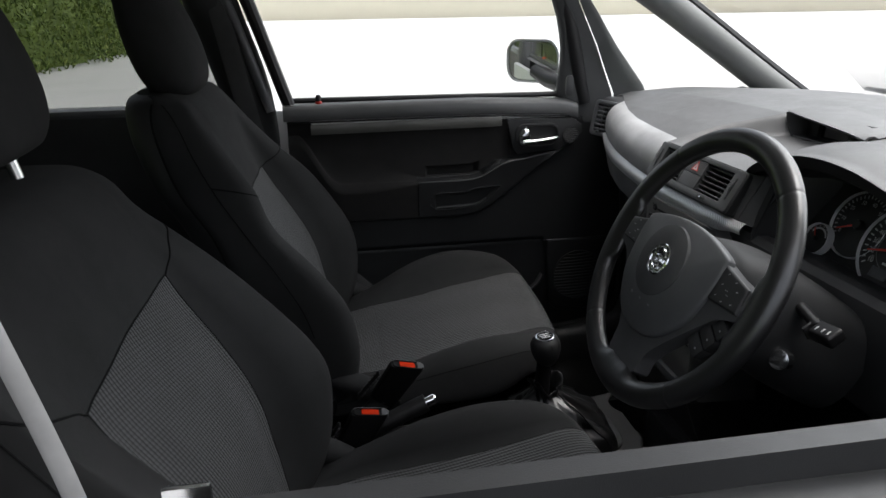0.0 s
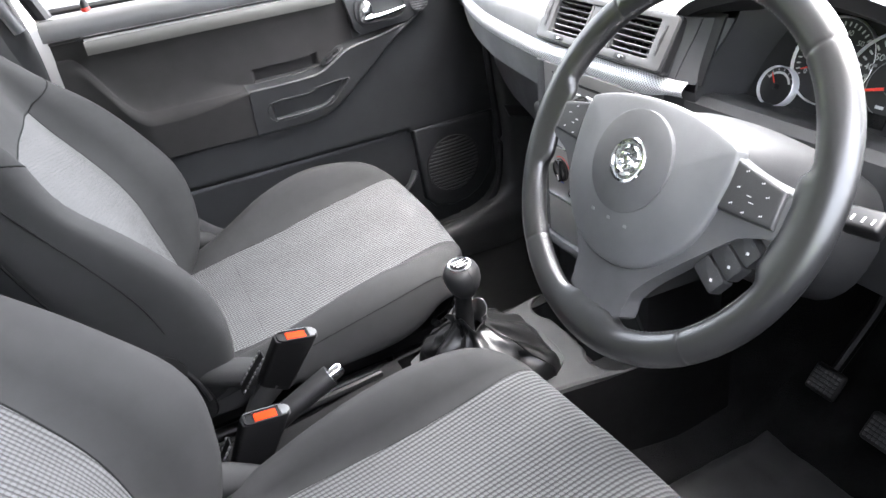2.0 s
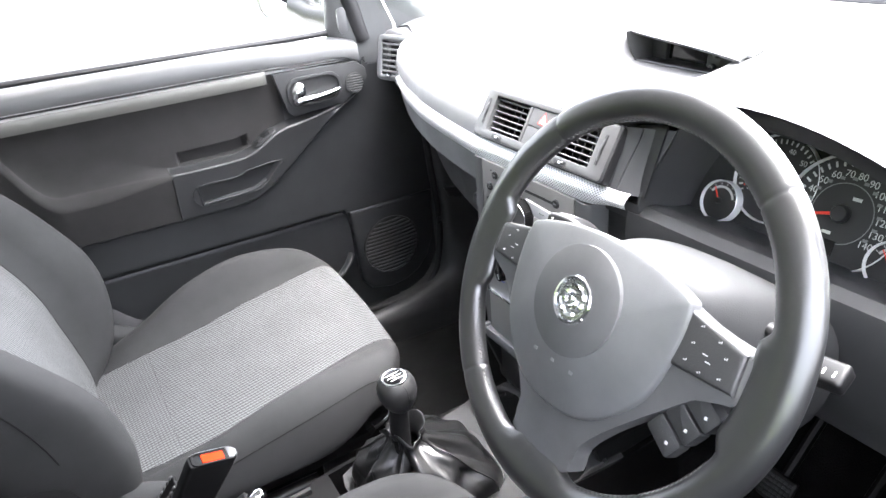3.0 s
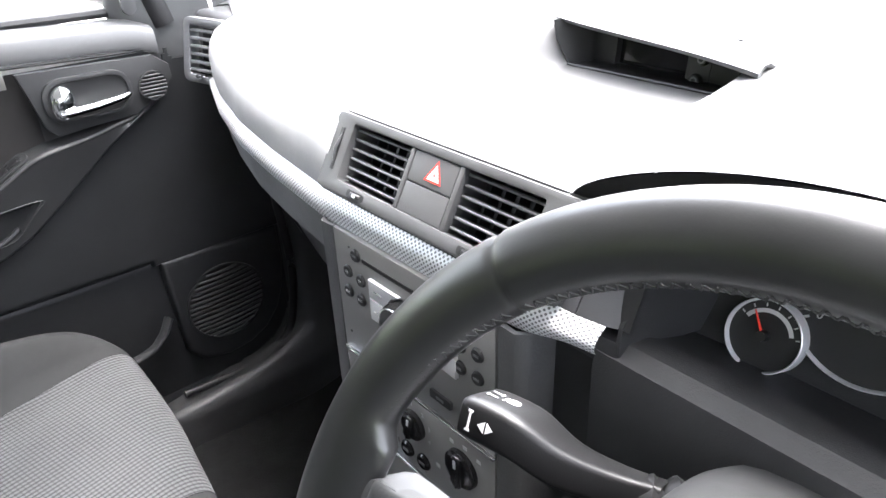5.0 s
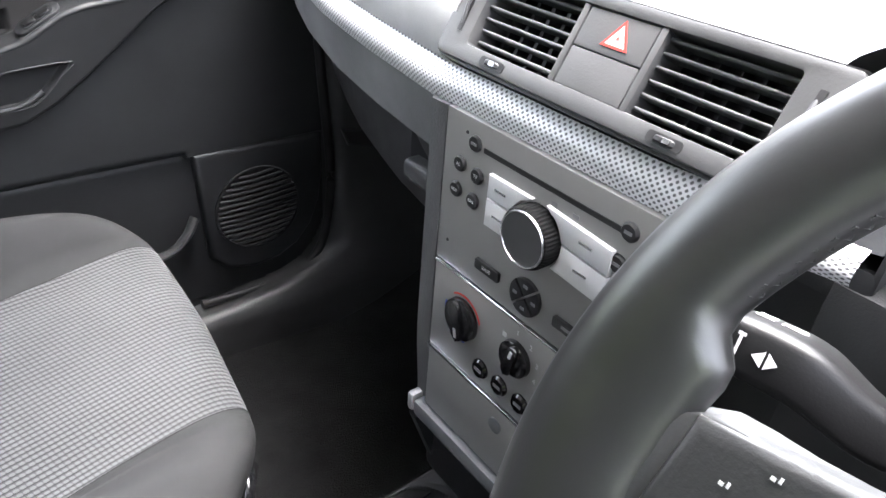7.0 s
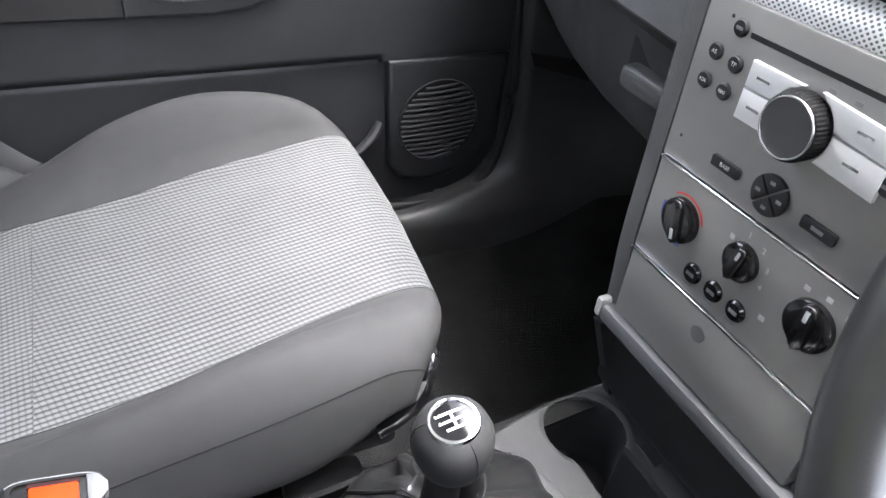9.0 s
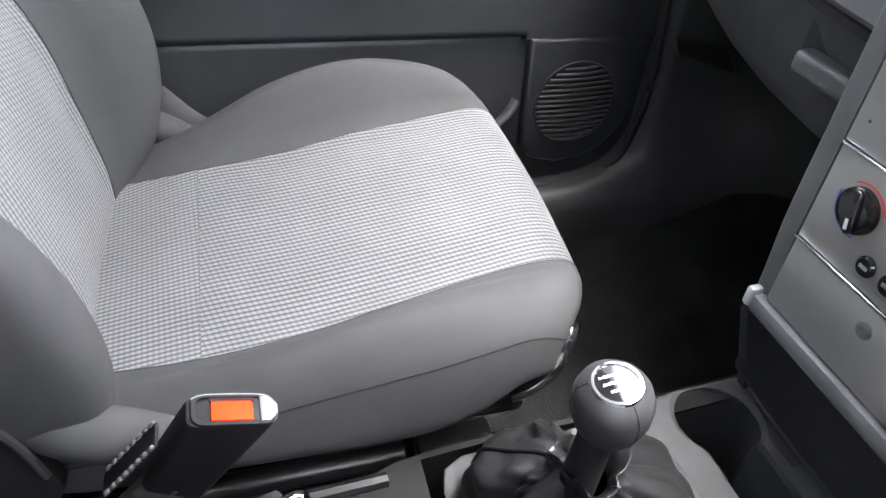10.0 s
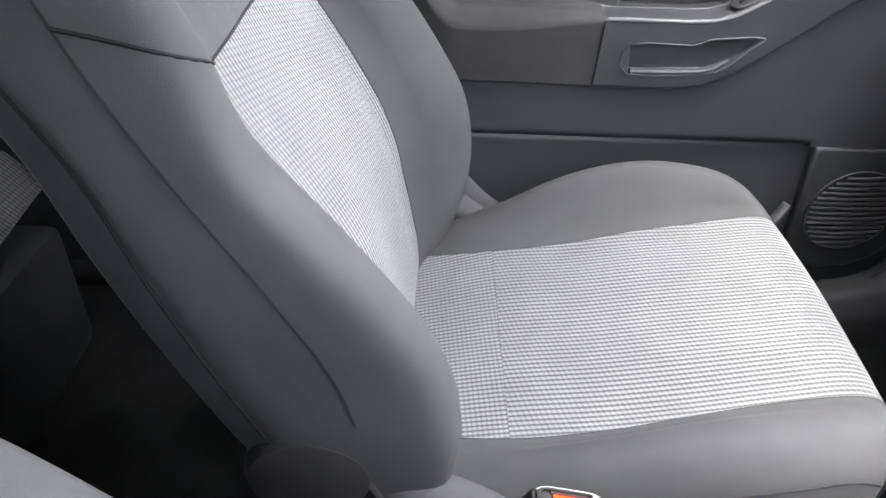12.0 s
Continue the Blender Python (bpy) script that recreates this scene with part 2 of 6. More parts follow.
def rounded(w, h, r, n=5, cx=0.0, cy=0.0):
    """Outline of a rectangle with round corners."""
    pts = []
    for sx, sy, a0 in ((1, 1, 0), (-1, 1, 90), (-1, -1, 180), (1, -1, 270)):
        for k in range(n + 1):
            a = radians(a0 + 90 * k / n)
            pts.append((cx + sx * (w / 2 - r) + r * math.cos(a), cy + sy * (h / 2 - r) + r * math.sin(a)))
    return pts


def disc(r, n=28, cx=0.0, cy=0.0, ry=None):
    ry = ry or r
    return [(cx + r * math.cos(2 * math.pi * k / n), cy + ry * math.sin(2 * math.pi * k / n)) for k in range(n)]


def ring(outer, inner, depth, m=None, bm=None, bevel=0.0):
    """A flat ring or frame between two outlines of equal length, extruded along +z."""
    bm = bm or bmesh.new()
    m = m or Matrix()
    rows = []
    for pts, z in ((outer, 0), (outer, depth), (inner, depth), (inner, 0)):
        rows.append([bm.verts.new(m @ Vector((x, y, z))) for x, y in pts])
    n = len(outer)
    for k in range(4):
        a, b = rows[k], rows[(k + 1) % 4]
        for i in range(n):
            bm.faces.new((a[i], a[(i + 1) % n], b[(i + 1) % n], b[i]))
    if bevel:
        es = [e for e in bm.edges if all(v in rows[1] + rows[2] for v in e.verts) and ((e.verts[0] in rows[1]) == (e.verts[1] in rows[1]))]
        bmesh.ops.bevel(bm, geom=es, offset=bevel, segments=2, profile=0.6, affect="EDGES")
    return bm


def spun(profile, m=None, n=32, bm=None):
    """A profile of (radius, height) turned round local z."""
    bm = bm or bmesh.new()
    m = m or Matrix()
    rows = []
    for r, z in profile:
        if r < 1e-6:
            rows.append([bm.verts.new(m @ Vector((0, 0, z)))])
        else:
            rows.append([bm.verts.new(m @ Vector((r * math.cos(2 * math.pi * k / n), r * math.sin(2 * math.pi * k / n), z))) for k in range(n)])
    for a, b in zip(rows, rows[1:]):
        for i in range(n):
            j = (i + 1) % n
            q = [a[i % len(a)], a[j % len(a)], b[j % len(b)], b[i % len(b)]]
            u = list(dict.fromkeys(q))
            if len(u) > 2:
                bm.faces.new(u)
    return bm


def spline(pts, per, closed=False):
    """Catmull-Rom through rows of any width."""
    p = np.array(pts, float)
    n = len(p)
    out = []
    for i in range(n if closed else n - 1):
        if closed:
            a, b, c, d = p[(i - 1) % n], p[i], p[(i + 1) % n], p[(i + 2) % n]
        else:
            b, c = p[i], p[i + 1]
            a = p[i - 1] if i > 0 else 2 * b - c
            d = p[i + 2] if i + 2 < n else 2 * c - b
        for k in range(per):
            t = k / per
            out.append(0.5 * (2 * b + (c - a) * t + (2 * a - 5 * b + 4 * c - d) * t * t + (3 * b - a - 3 * c + d) * t ** 3))
    if not closed:
        out.append(p[-1])
    return np.array(out)


def tube(pts, r, n=10, closed=False, bm=None, flat=1.0, caps=True, up=(0, 0, 1)):
    """A round (or flattened) bar along points; r may be one radius or one for each point."""
    bm = bm or bmesh.new()
    p = [Vector(q) for q in pts]
    k = len(p)
    rad = [r] * k if isinstance(r, (int, float)) else list(r)
    rows = []
    for i in range(k):
        a = p[(i - 1) % k] if closed or i > 0 else p[i]
        b = p[(i + 1) % k] if closed or i < k - 1 else p[i]
        t = (b - a).normalized()
        s = t.cross(Vector(up))
        if s.length < 1e-4:
            s = t.cross(Vector((0, 1, 0)))
        s.normalize()
        w = s.cross(t)
        rows.append([bm.verts.new(p[i] + rad[i] * (math.cos(2 * math.pi * j / n) * s + flat * math.sin(2 * math.pi * j / n) * w)) for j in range(n)])
    for i in range(k if closed else k - 1):
        a, b = rows[i], rows[(i + 1) % k]
        for j in range(n):
            bm.faces.new((a[j], a[(j + 1) % n], b[(j + 1) % n], b[j]))
    if caps and not closed:
        bm.faces.new(rows[0][::-1])
        bm.faces.new(rows[-1])
    return bm


def sheet(grid, uv=None, bm=None, keep=None, thick=0.0, wrap=False):
    """Quads through a grid of points [i][j]; uv the same shape; keep(i, j) picks the quads."""
    bm = bm or bmesh.new()
    g = np.asarray(grid, float)
    ni, nj = g.shape[:2]
    layer = bm.loops.layers.uv.verify() if uv is not None else None
    vs = {}

    def vert(i, j):
        if (i, j) not in vs:
            vs[i, j] = bm.verts.new(g[i, j])
        return vs[i, j]
    for i in range(ni - 1):
        for j in range(nj if wrap else nj - 1):
            if keep and not keep(i, j):
                continue
            idx = [(i, j), (i + 1, j), (i + 1, (j + 1) % nj), (i, (j + 1) % nj)]
            try:
                f = bm.faces.new([vert(*q) for q in idx])
            except ValueError:
                continue
            if layer is not None:
                for lp, q in zip(f.loops, idx):
                    lp[layer].uv = uv[q[0]][q[1]]
    if thick:
        bmesh.ops.recalc_face_normals(bm, faces=bm.faces)
        bmesh.ops.solidify(bm, geom=list(bm.faces), thickness=thick)
    return bm


def smooth2(rows, pu, pv, wrap=False):
    """Refine a coarse grid of points with splines both ways."""
    g = np.array(rows, float)
    g = np.array([spline(r, pv, wrap) for r in g])
    return np.array([spline(g[:, j], pu) for j in range(g.shape[1])]).transpose(1, 0, 2)


def ease(a, b, x):
    t = min(1.0, max(0.0, (x - a) / (b - a)))
    return t * t * (3 - 2 * t)


def interp(x, xs, ys):
    return float(np.interp(x, xs, ys))


def panel_matrix(origin, lean=0.0, yaw=0.0):
    """Local x to the car's right, local y up, local z out towards the seats; lean tips the top forward."""
    b = Matrix(((0, 0, -1, 0), (-1, 0, 0, 0), (0, 1, 0, 0), (0, 0, 0, 1)))
    return Matrix.Translation(origin) @ pose(0, 0, 0, 0, 0, yaw) @ pose(0, 0, 0, 0, lean, 0) @ b


def lettering(text, size, m, material, parent, name="lettering", align="CENTER"):
    cu = bpy.data.curves.new(name, "FONT")
    cu.body, cu.size, cu.align_x, cu.align_y = text, size, align, "CENTER"
    cu.extrude = 0.0001
    tmp = bpy.data.objects.new(name, cu)
    scene.collection.objects.link(tmp)
    bpy.context.view_layer.update()
    me = bpy.data.meshes.new_from_object(tmp.evaluated_get(bpy.context.evaluated_depsgraph_get()))
    bpy.data.objects.remove(tmp)
    bpy.data.curves.remove(cu)
    me.transform(m)
    me.materials.clear()
    me.materials.append(material)
    ob = new(name, me)
    ob.parent = parent
    ob.matrix_parent_inverse = parent.matrix_world.inverted()
    return ob

# ---- the ground and what lies outside ----
YC = 0.016          # the car's middle line
FLOOR = 0.36        # the cabin floor above the ground


def outside():
    m, nt, b = nodes_of("pale_gravel")
    big = noise_node(nt, 0.7, 6.0)
    fine = noise_node(nt, 40.0, 5.0)
    mx = nt.nodes.new("ShaderNodeMixRGB")
    mx.inputs[0].default_value = 0.5
    a = ramp_node(nt, big.outputs[0], [(0.3, (0.34, 0.338, 0.33)), (0.7, (0.45, 0.447, 0.44))])
    c = ramp_node(nt, fine.outputs[0], [(0.3, (0.28, 0.278, 0.27)), (0.7, (0.48, 0.477, 0.47))])
    nt.links.new(a.outputs[0], mx.inputs[1])
    nt.links.new(c.outputs[0], mx.inputs[2])
    nt.links.new(mx.outputs[0], b.inputs["Base Color"])
    b.inputs["Roughness"].default_value = 0.95
    bump_on(nt, b, fine.outputs[0], 0.5, 0.01)
    n = 24
    xs = [-400 * ((n - k) / n) ** 3 if k < n else 400 * ((k - n) / n) ** 3 for k in range(2 * n + 1)]
    g = [[(x, y, 0.02 * noise.noise((x * 0.3, y * 0.3, 0)) * (1 if abs(x) > 4 or abs(y) > 4 else 0)) for y in xs] for x in xs]
    tagged(part("ground", sheet(g), m), "pale gravel and concrete yard round the car", "ground", kind="structure")

    lm, lt, lb = nodes_of("hedge_leaf")
    gi = lt.nodes.new("ShaderNodeNewGeometry")
    r = ramp_node(lt, gi.outputs["Random Per Island"], [(0.0, (0.05, 0.085, 0.012)), (0.6, (0.10, 0.15, 0.02)), (1.0, (0.17, 0.21, 0.04))])
    lt.links.new(r.outputs[0], lb.inputs["Base Color"])
    lb.inputs["Roughness"].default_value = 0.6
    lb.inputs["Transmission Weight"].default_value = 0.0
    rng = random.Random(4)
    bm = bmesh.new()
    for _ in range(42000):
        y = rng.uniform(-14, 34)
        depth = rng.random() ** 1.5
        base = -6.6 + 0.05 * y + 0.8 * noise.noise((0, y * 0.35, 2))
        top = 3.2 + 1.1 * noise.noise((5, y * 0.25, 0)) + 0.5 * noise.noise((9, y * 1.1, 0))
        z = rng.uniform(0.02, top)
        x = base - 1.2 * depth - 0.35 * (z / top) ** 2 + 0.35 * noise.noise((y * 0.9, z * 0.9, 3))
        s = rng.uniform(0.035, 0.09)
        mm = Matrix.Translation((x, y, z)) @ Euler((rng.uniform(0, 6.3), rng.uniform(0, 6.3), rng.uniform(0, 6.3))).to_matrix().to_4x4()
        vs = [bm.verts.new(mm @ Vector(p)) for p in ((-s, 0, 0), (0, -s * 0.45, 0.02), (s, 0, 0), (0, s * 0.45, 0.02))]
        bm.faces.new(vs)
    core = [[(-7.3 + 0.05 * y + 0.7 * noise.noise((0, y * 0.35, 2)) + 0.25 * noise.noise((7, y * 1.3, z * 1.3)) - 0.25 * (z / 3) ** 2, y, z) for z in np.linspace(0, 3.1, 12)] for y in np.linspace(-14, 34, 130)]
    sheet(core, bm=bm)
    tagged(part("hedge", bm, lm, smooth=False), "tall green hedge along the yard's edge", "hedge", kind="stuff")
    rng = random.Random(9)
    bark = grained("bark", (0.09, 0.07, 0.05), 0.9, 30, 0.02)
    for k, (tx, ty) in enumerate(((-11, -2.5), (-12.5, 1.0), (-10.5, 4.5), (-13, -6))):
        tr = group_thing("tree", (tx, ty, 0), "slender leafy tree behind the hedge", "tree", "trees behind the hedge")
        part("trunk", tube(spline([(tx, ty, 0), (tx + 0.1, ty, 2), (tx - 0.1, ty + 0.15, 4.5), (tx, ty, 7)], 4), [0.16 - 0.011 * i for i in range(13)], 8), bark, tr)
        limbs, leaves = bmesh.new(), bmesh.new()
        for j in range(9):
            a, z0 = rng.uniform(0, 6.3), rng.uniform(2.2, 5.5)
            tip = Vector((tx + 1.9 * math.cos(a), ty + 1.9 * math.sin(a), z0 + rng.uniform(0.8, 1.8)))
            tube([(tx, ty, z0), ((tx + tip.x) / 2, (ty + tip.y) / 2, z0 + 0.7), tip], [0.05, 0.03, 0.012], 5, bm=limbs)
            for _ in range(170):
                c = Vector((tx, ty, z0)).lerp(tip, rng.uniform(0.3, 1.1)) + Vector((rng.gauss(0, 0.4), rng.gauss(0, 0.4), rng.gauss(0, 0.35)))
                s = rng.uniform(0.06, 0.14)
                mm = Matrix.Translation(c) @ Euler((rng.uniform(0, 6.3), rng.uniform(0, 6.3), 0)).to_matrix().to_4x4()
                leaves.faces.new([leaves.verts.new(mm @ Vector(p)) for p in ((-s, 0, 0), (0, -s * 0.5, 0), (s, 0, 0), (0, s * 0.5, 0))])
        part("limbs", limbs, bark, tr)
        part("crown", leaves, lm, tr, smooth=False)
    wallm = grained("cream_render", (0.62, 0.58, 0.47), 0.9, 60, 0.003, vary=0.08)
    tagged(part("boundary_wall", box((150, 0.3, 1.9), (60, 70, 0.95), 0.02), wallm), "long cream rendered wall across the yard", "wall", kind="structure")


outside()

# ---- cabin shell ----


def shell():
    """Floor, bulkhead, roof, pillars and the panels that close the cabin."""
    rng = random.Random(2)
    xs = np.linspace(-1.75, 1.0, 80)
    ys = np.linspace(-0.74, 0.77, 46)

    def fz(x, y):
        z = FLOOR + 0.006 * noise.noise((x * 6, y * 6, 0))
        z += 0.13 * ease(0.62, 0.98, x)
        z += 0.11 * (1 - ease(0.09, 0.17, abs(y - YC)))
        z += 0.05 * (1 - ease(0.0, 0.06, 0.74 - y)) + 0.05 * (1 - ease(0.0, 0.06, y + 0.72))
        return z
    g = [[(x, y, fz(x, y)) for y in ys] for x in xs]
    tagged(part("floor", sheet(g, thick=0.02), CARPET), "black carpeted car floor", "floor", kind="structure")
    tagged(part("wall_front", box((0.03, 1.56, 0.8), (1.02, 0.015, 0.7), 0.01), CARPET), "black bulkhead behind the dashboard", "wall", kind="structure")
    tagged(part("wall_rear", box((0.04, 1.5, 0.8), (-1.75, 0.015, 0.72), 0.02), DOOR), "dark tailgate lining behind the rear bench", "wall", kind="structure")
    for s, side in ((1, "left"), (-1, "right")):
        tagged(part("wall_footwell_" + side, box((0.50, 0.02, 0.78), (0.80, YC + s * 0.770, 0.685), 0.004), CARPET), "black lining beside the footwell", "wall", kind="structure")
    g = []
    for x in np.linspace(-1.75, 0.36, 22):
        row = []
        for y in np.linspace(-0.66, 0.69, 24):
            t = (y - YC) / 0.675
            row.append((x, y, 1.56 - 0.07 * t * t - 0.05 * ease(-0.2, 0.36, x) - 0.06 * ease(0.9, 1.75, -x)))
        g.append(row)
    tagged(part("ceiling", sheet(g, thick=0.03), HEADLINER), "pale woven car headliner", "ceiling", kind="structure")
    for s in (-1, 1):
        yb = YC + s * 0.745
        side = "left" if s > 0 else "right"
        # sill along the floor, with a soft top edge
        tagged(part("sill_" + side, tube(spline([(-1.7, yb, FLOOR + 0.06), (-0.4, yb, FLOOR + 0.06), (0.5, yb, FLOOR + 0.065), (0.62, yb, FLOOR + 0.09)], 6), 0.045, 12, flat=1.1), DOOR),
               "dark plastic door sill cover", "sill", kind="structure")
        # windscreen pillar
        p = [(1.15, YC + s * 0.69, 1.05), (0.985, YC + s * 0.675, 1.150), (0.70, YC + s * 0.66, 1.333), (0.42, YC + s * 0.64, 1.495)]
        tagged(part("pillar_front_" + side, tube(spline(p, 5), 0.042, 14, flat=0.85), PILLARLIGHT), "pale grey windscreen pillar trim", "pillar", kind="structure")
        tagged(part("pillar_seal_" + side, tube([(x + 0.052, y, z + 0.012) for x, y, z in spline(p, 5)], 0.013, 8), SEAL), "black seal along the windscreen pillar", "seal", kind="structure")
        # second, upright pillar in front of the door glass: broad at the foot
        out = [(0.464, 1.094), (0.481, 1.073), (0.493, 1.045), (0.510, 1.019), (0.545, 1.012), (0.60, 1.015), (0.68, 1.06), (0.710, 1.100), (0.665, 1.165), (0.615, 1.225), (0.530, 1.335), (0.405, 1.475), (0.345, 1.480), (0.435, 1.335), (0.470, 1.22), (0.468, 1.14)]
        ring_f = spline(out, 3, True)
        rows = []
        for k2, (inset, dy) in enumerate(((0.0, 0.030), (0.0, 0.010), (0.10, 0.0), (0.45, -0.006), (0.8, -0.008), (0.98, -0.0085))):
            row = []
            for x, z in ring_f:
                spine = np.array([interp(z, [1.0, 1.1, 1.225, 1.335, 1.48], [0.60, 0.61, 0.555, 0.492, 0.375]), z])
                q = np.array([x, z]) * (1 - inset) + spine * inset
                row.append((q[0], YC + s * (0.715 - 0.05 * ease(1.15, 1.48, z) + dy), q[1]))
            rows.append(row)
        tagged(part("pillar_quarter_" + side, sheet(rows, wrap=True), PILLAR, angle=60), "grey pillar trim between door glass and quarter light", "pillar", kind="structure")
        # centre pillar
        k = 0.0 if s > 0 else -0.09
        p = [(-0.36 + k, YC + s * 0.75, FLOOR + 0.05), (-0.33 + k, YC + s * 0.75, 0.75), (-0.32 + k, YC + s * 0.735, 1.08), (-0.38 + k, YC + s * 0.705, 1.33), (-0.42 + k, YC + s * 0.66, 1.51)]
        tagged(part("pillar_centre_" + side, tube(spline(p, 6), 0.06, 14, flat=0.55, up=(0, 1, 0)), DOOR), "dark centre pillar trim beside the front seat", "pillar", kind="structure")
        p = [(-1.28, YC + s * 0.72, 1.08), (-1.32, YC + s * 0.68, 1.3), (-1.36, YC + s * 0.63, 1.48)]
        tagged(part("pillar_rear_" + side, tube(spline(p, 5), 0.07, 12, flat=0.5), PILLAR), "pale rear pillar trim", "pillar", kind="structure")
        # roof rail
        p = [(0.40, YC + s * 0.65, 1.50), (-0.4, YC + s * 0.665, 1.515), (-1.36, YC + s * 0.63, 1.48)]
        tagged(part("roof_rail_" + side, tube(spline(p, 5), 0.035, 10), HEADLINER), "pale cloth-covered roof rail above the doors", "trim", kind="structure")
        # rear door lining and its tinted glass
        g = [[(x, YC + s * (0.70 + 0.03 * ease(0.85, 0.6, z) - 0.012 * math.sin(max(0, z - 0.8) * 9)), z) for z in np.linspace(0.42, 1.09, 24)] for x in np.linspace(-1.3, -0.36, 24)]
        rd = group_thing("rear_door_" + side, (-0.8, yb, FLOOR), "dark rear passenger door with tinted window", "car door")
        part("lining", sheet(g, thick=0.02), DOORTOP, rd)
        part("window_sill", box((0.94, 0.07, 0.022), (-0.83, YC + s * 0.715, 1.098), 0.009), DASH, rd)
        pane = sheet([[(-1.3 + 0.93 * u, YC + s * (0.735 - 0.06 * w), 1.09 + 0.42 * w) for w in np.linspace(0, 1, 4)] for u in np.linspace(0, 1, 4)])
        part("window_pane", pane, TINTED, rd, "dark tinted glass").visible_shadow = False
        # quarter light
        pane = sheet([[(0.60 + (0.42 - 0.28 * w) * u - 0.13 * w, YC + s * (0.71 - 0.02 * w), 1.09 + 0.28 * w) for w in np.linspace(0, 1, 4)] for u in np.linspace(0, 1, 4)])
        q = tagged(part("quarter_light_" + side, pane, CLEAR), "small clear fixed quarter window ahead of the door", "window", kind="structure")
        q.visible_shadow = False
    ws = [[(1.40 - 1.03 * w, YC + v * (0.70 - 0.06 * w), 1.05 + 0.475 * w + 0.04 * (1 - v * v) * 0.3) for v in np.linspace(-1, 1, 13)] for w in np.linspace(0, 1, 9)]
    w = tagged(part("windscreen", sheet(ws), WINDSCREEN), "clear raked windscreen above the dashboard", "windscreen", kind="structure")
    w.visible_shadow = False
    rim = [(1.36, YC + v * 0.70, 1.085) for v in np.linspace(-1, 1, 13)]
    tagged(part("windscreen_seal", tube(rim, 0.012, 8), SEAL), "black rubber seal along the windscreen foot", "seal", kind="structure")
    rw = [[(-1.72 + 0.3 * w, YC + v * 0.6, 1.08 + 0.4 * w) for v in (-1, 0, 1)] for w in (0, 0.5, 1)]
    b = tagged(part("rear_window", sheet(rw), TINTED), "dark tinted tailgate window", "window", kind="structure")
    b.visible_shadow = False


shell()

# ---- front passenger door ----


def seam_z(x):
    return interp(x, [-0.3, 0.19, 0.235, 0.275, 0.33, 0.405, 0.50, 0.52, 0.55], [0.803, 0.800, 0.806, 0.826, 0.866, 0.926, 0.985, 1.03, 1.10])


POCKET = [(0.122, 0.867), (0.205, 0.869), (0.228, 0.878), (0.300, 0.880), (0.285, 0.862), (0.262, 0.838), (0.235, 0.828), (0.126, 0.824)]


def lower_y(x, z):
    """Depth of the plain lower lining, with the groove of the map pocket."""
    y = 0.722 - 0.010 * ease(0.709, 0.716, z)
    return y + 0.012 * math.exp(-((z - 0.715) / 0.0042) ** 2) * (1 if x < 0.43 else 0)


def ledge_z(x):
    """Height of the armrest's top edge: level, then climbing to the handle."""
    return interp(x, [-0.3, 0.19, 0.225, 0.250, 0.275, 0.300, 0.325, 0.385, 0.455, 0.515], [0.903, 0.903, 0.905, 0.912, 0.926, 0.9405, 0.947, 0.953, 0.965, 0.998])


def edge_y(x):
    return 0.675 + 0.024 * ease(0.30, 0.49, x)


def face_y(x, z):
    """Depth of the armrest's face between the seam and its top edge."""
    lo, hi = seam_z(x) + 0.004, ledge_z(x) - 0.008
    t = min(1.0, max(0.0, (z - lo) / max(0.001, hi - lo)))
    return 0.692 + (edge_y(x) - 0.692) * t


def pocket_depth(x, z):
    """How far the small pocket sinks into the armrest's face at a place."""
    near, turns = 1.0, False
    for (x0, z0), (x1, z1) in zip(POCKET, POCKET[1:] + POCKET[:1]):
        if (z0 > z) != (z1 > z) and x < x0 + (x1 - x0) * (z - z0) / (z1 - z0):
            turns = not turns
        u = min(1.0, max(0.0, ((x - x0) * (x1 - x0) + (z - z0) * (z1 - z0)) / ((x1 - x0) ** 2 + (z1 - z0) ** 2)))
        near = min(near, math.hypot(x - x0 - u * (x1 - x0), z - z0 - u * (z1 - z0)))
    return 0.011 * ease(0.0, 0.005, near) if turns else 0.0


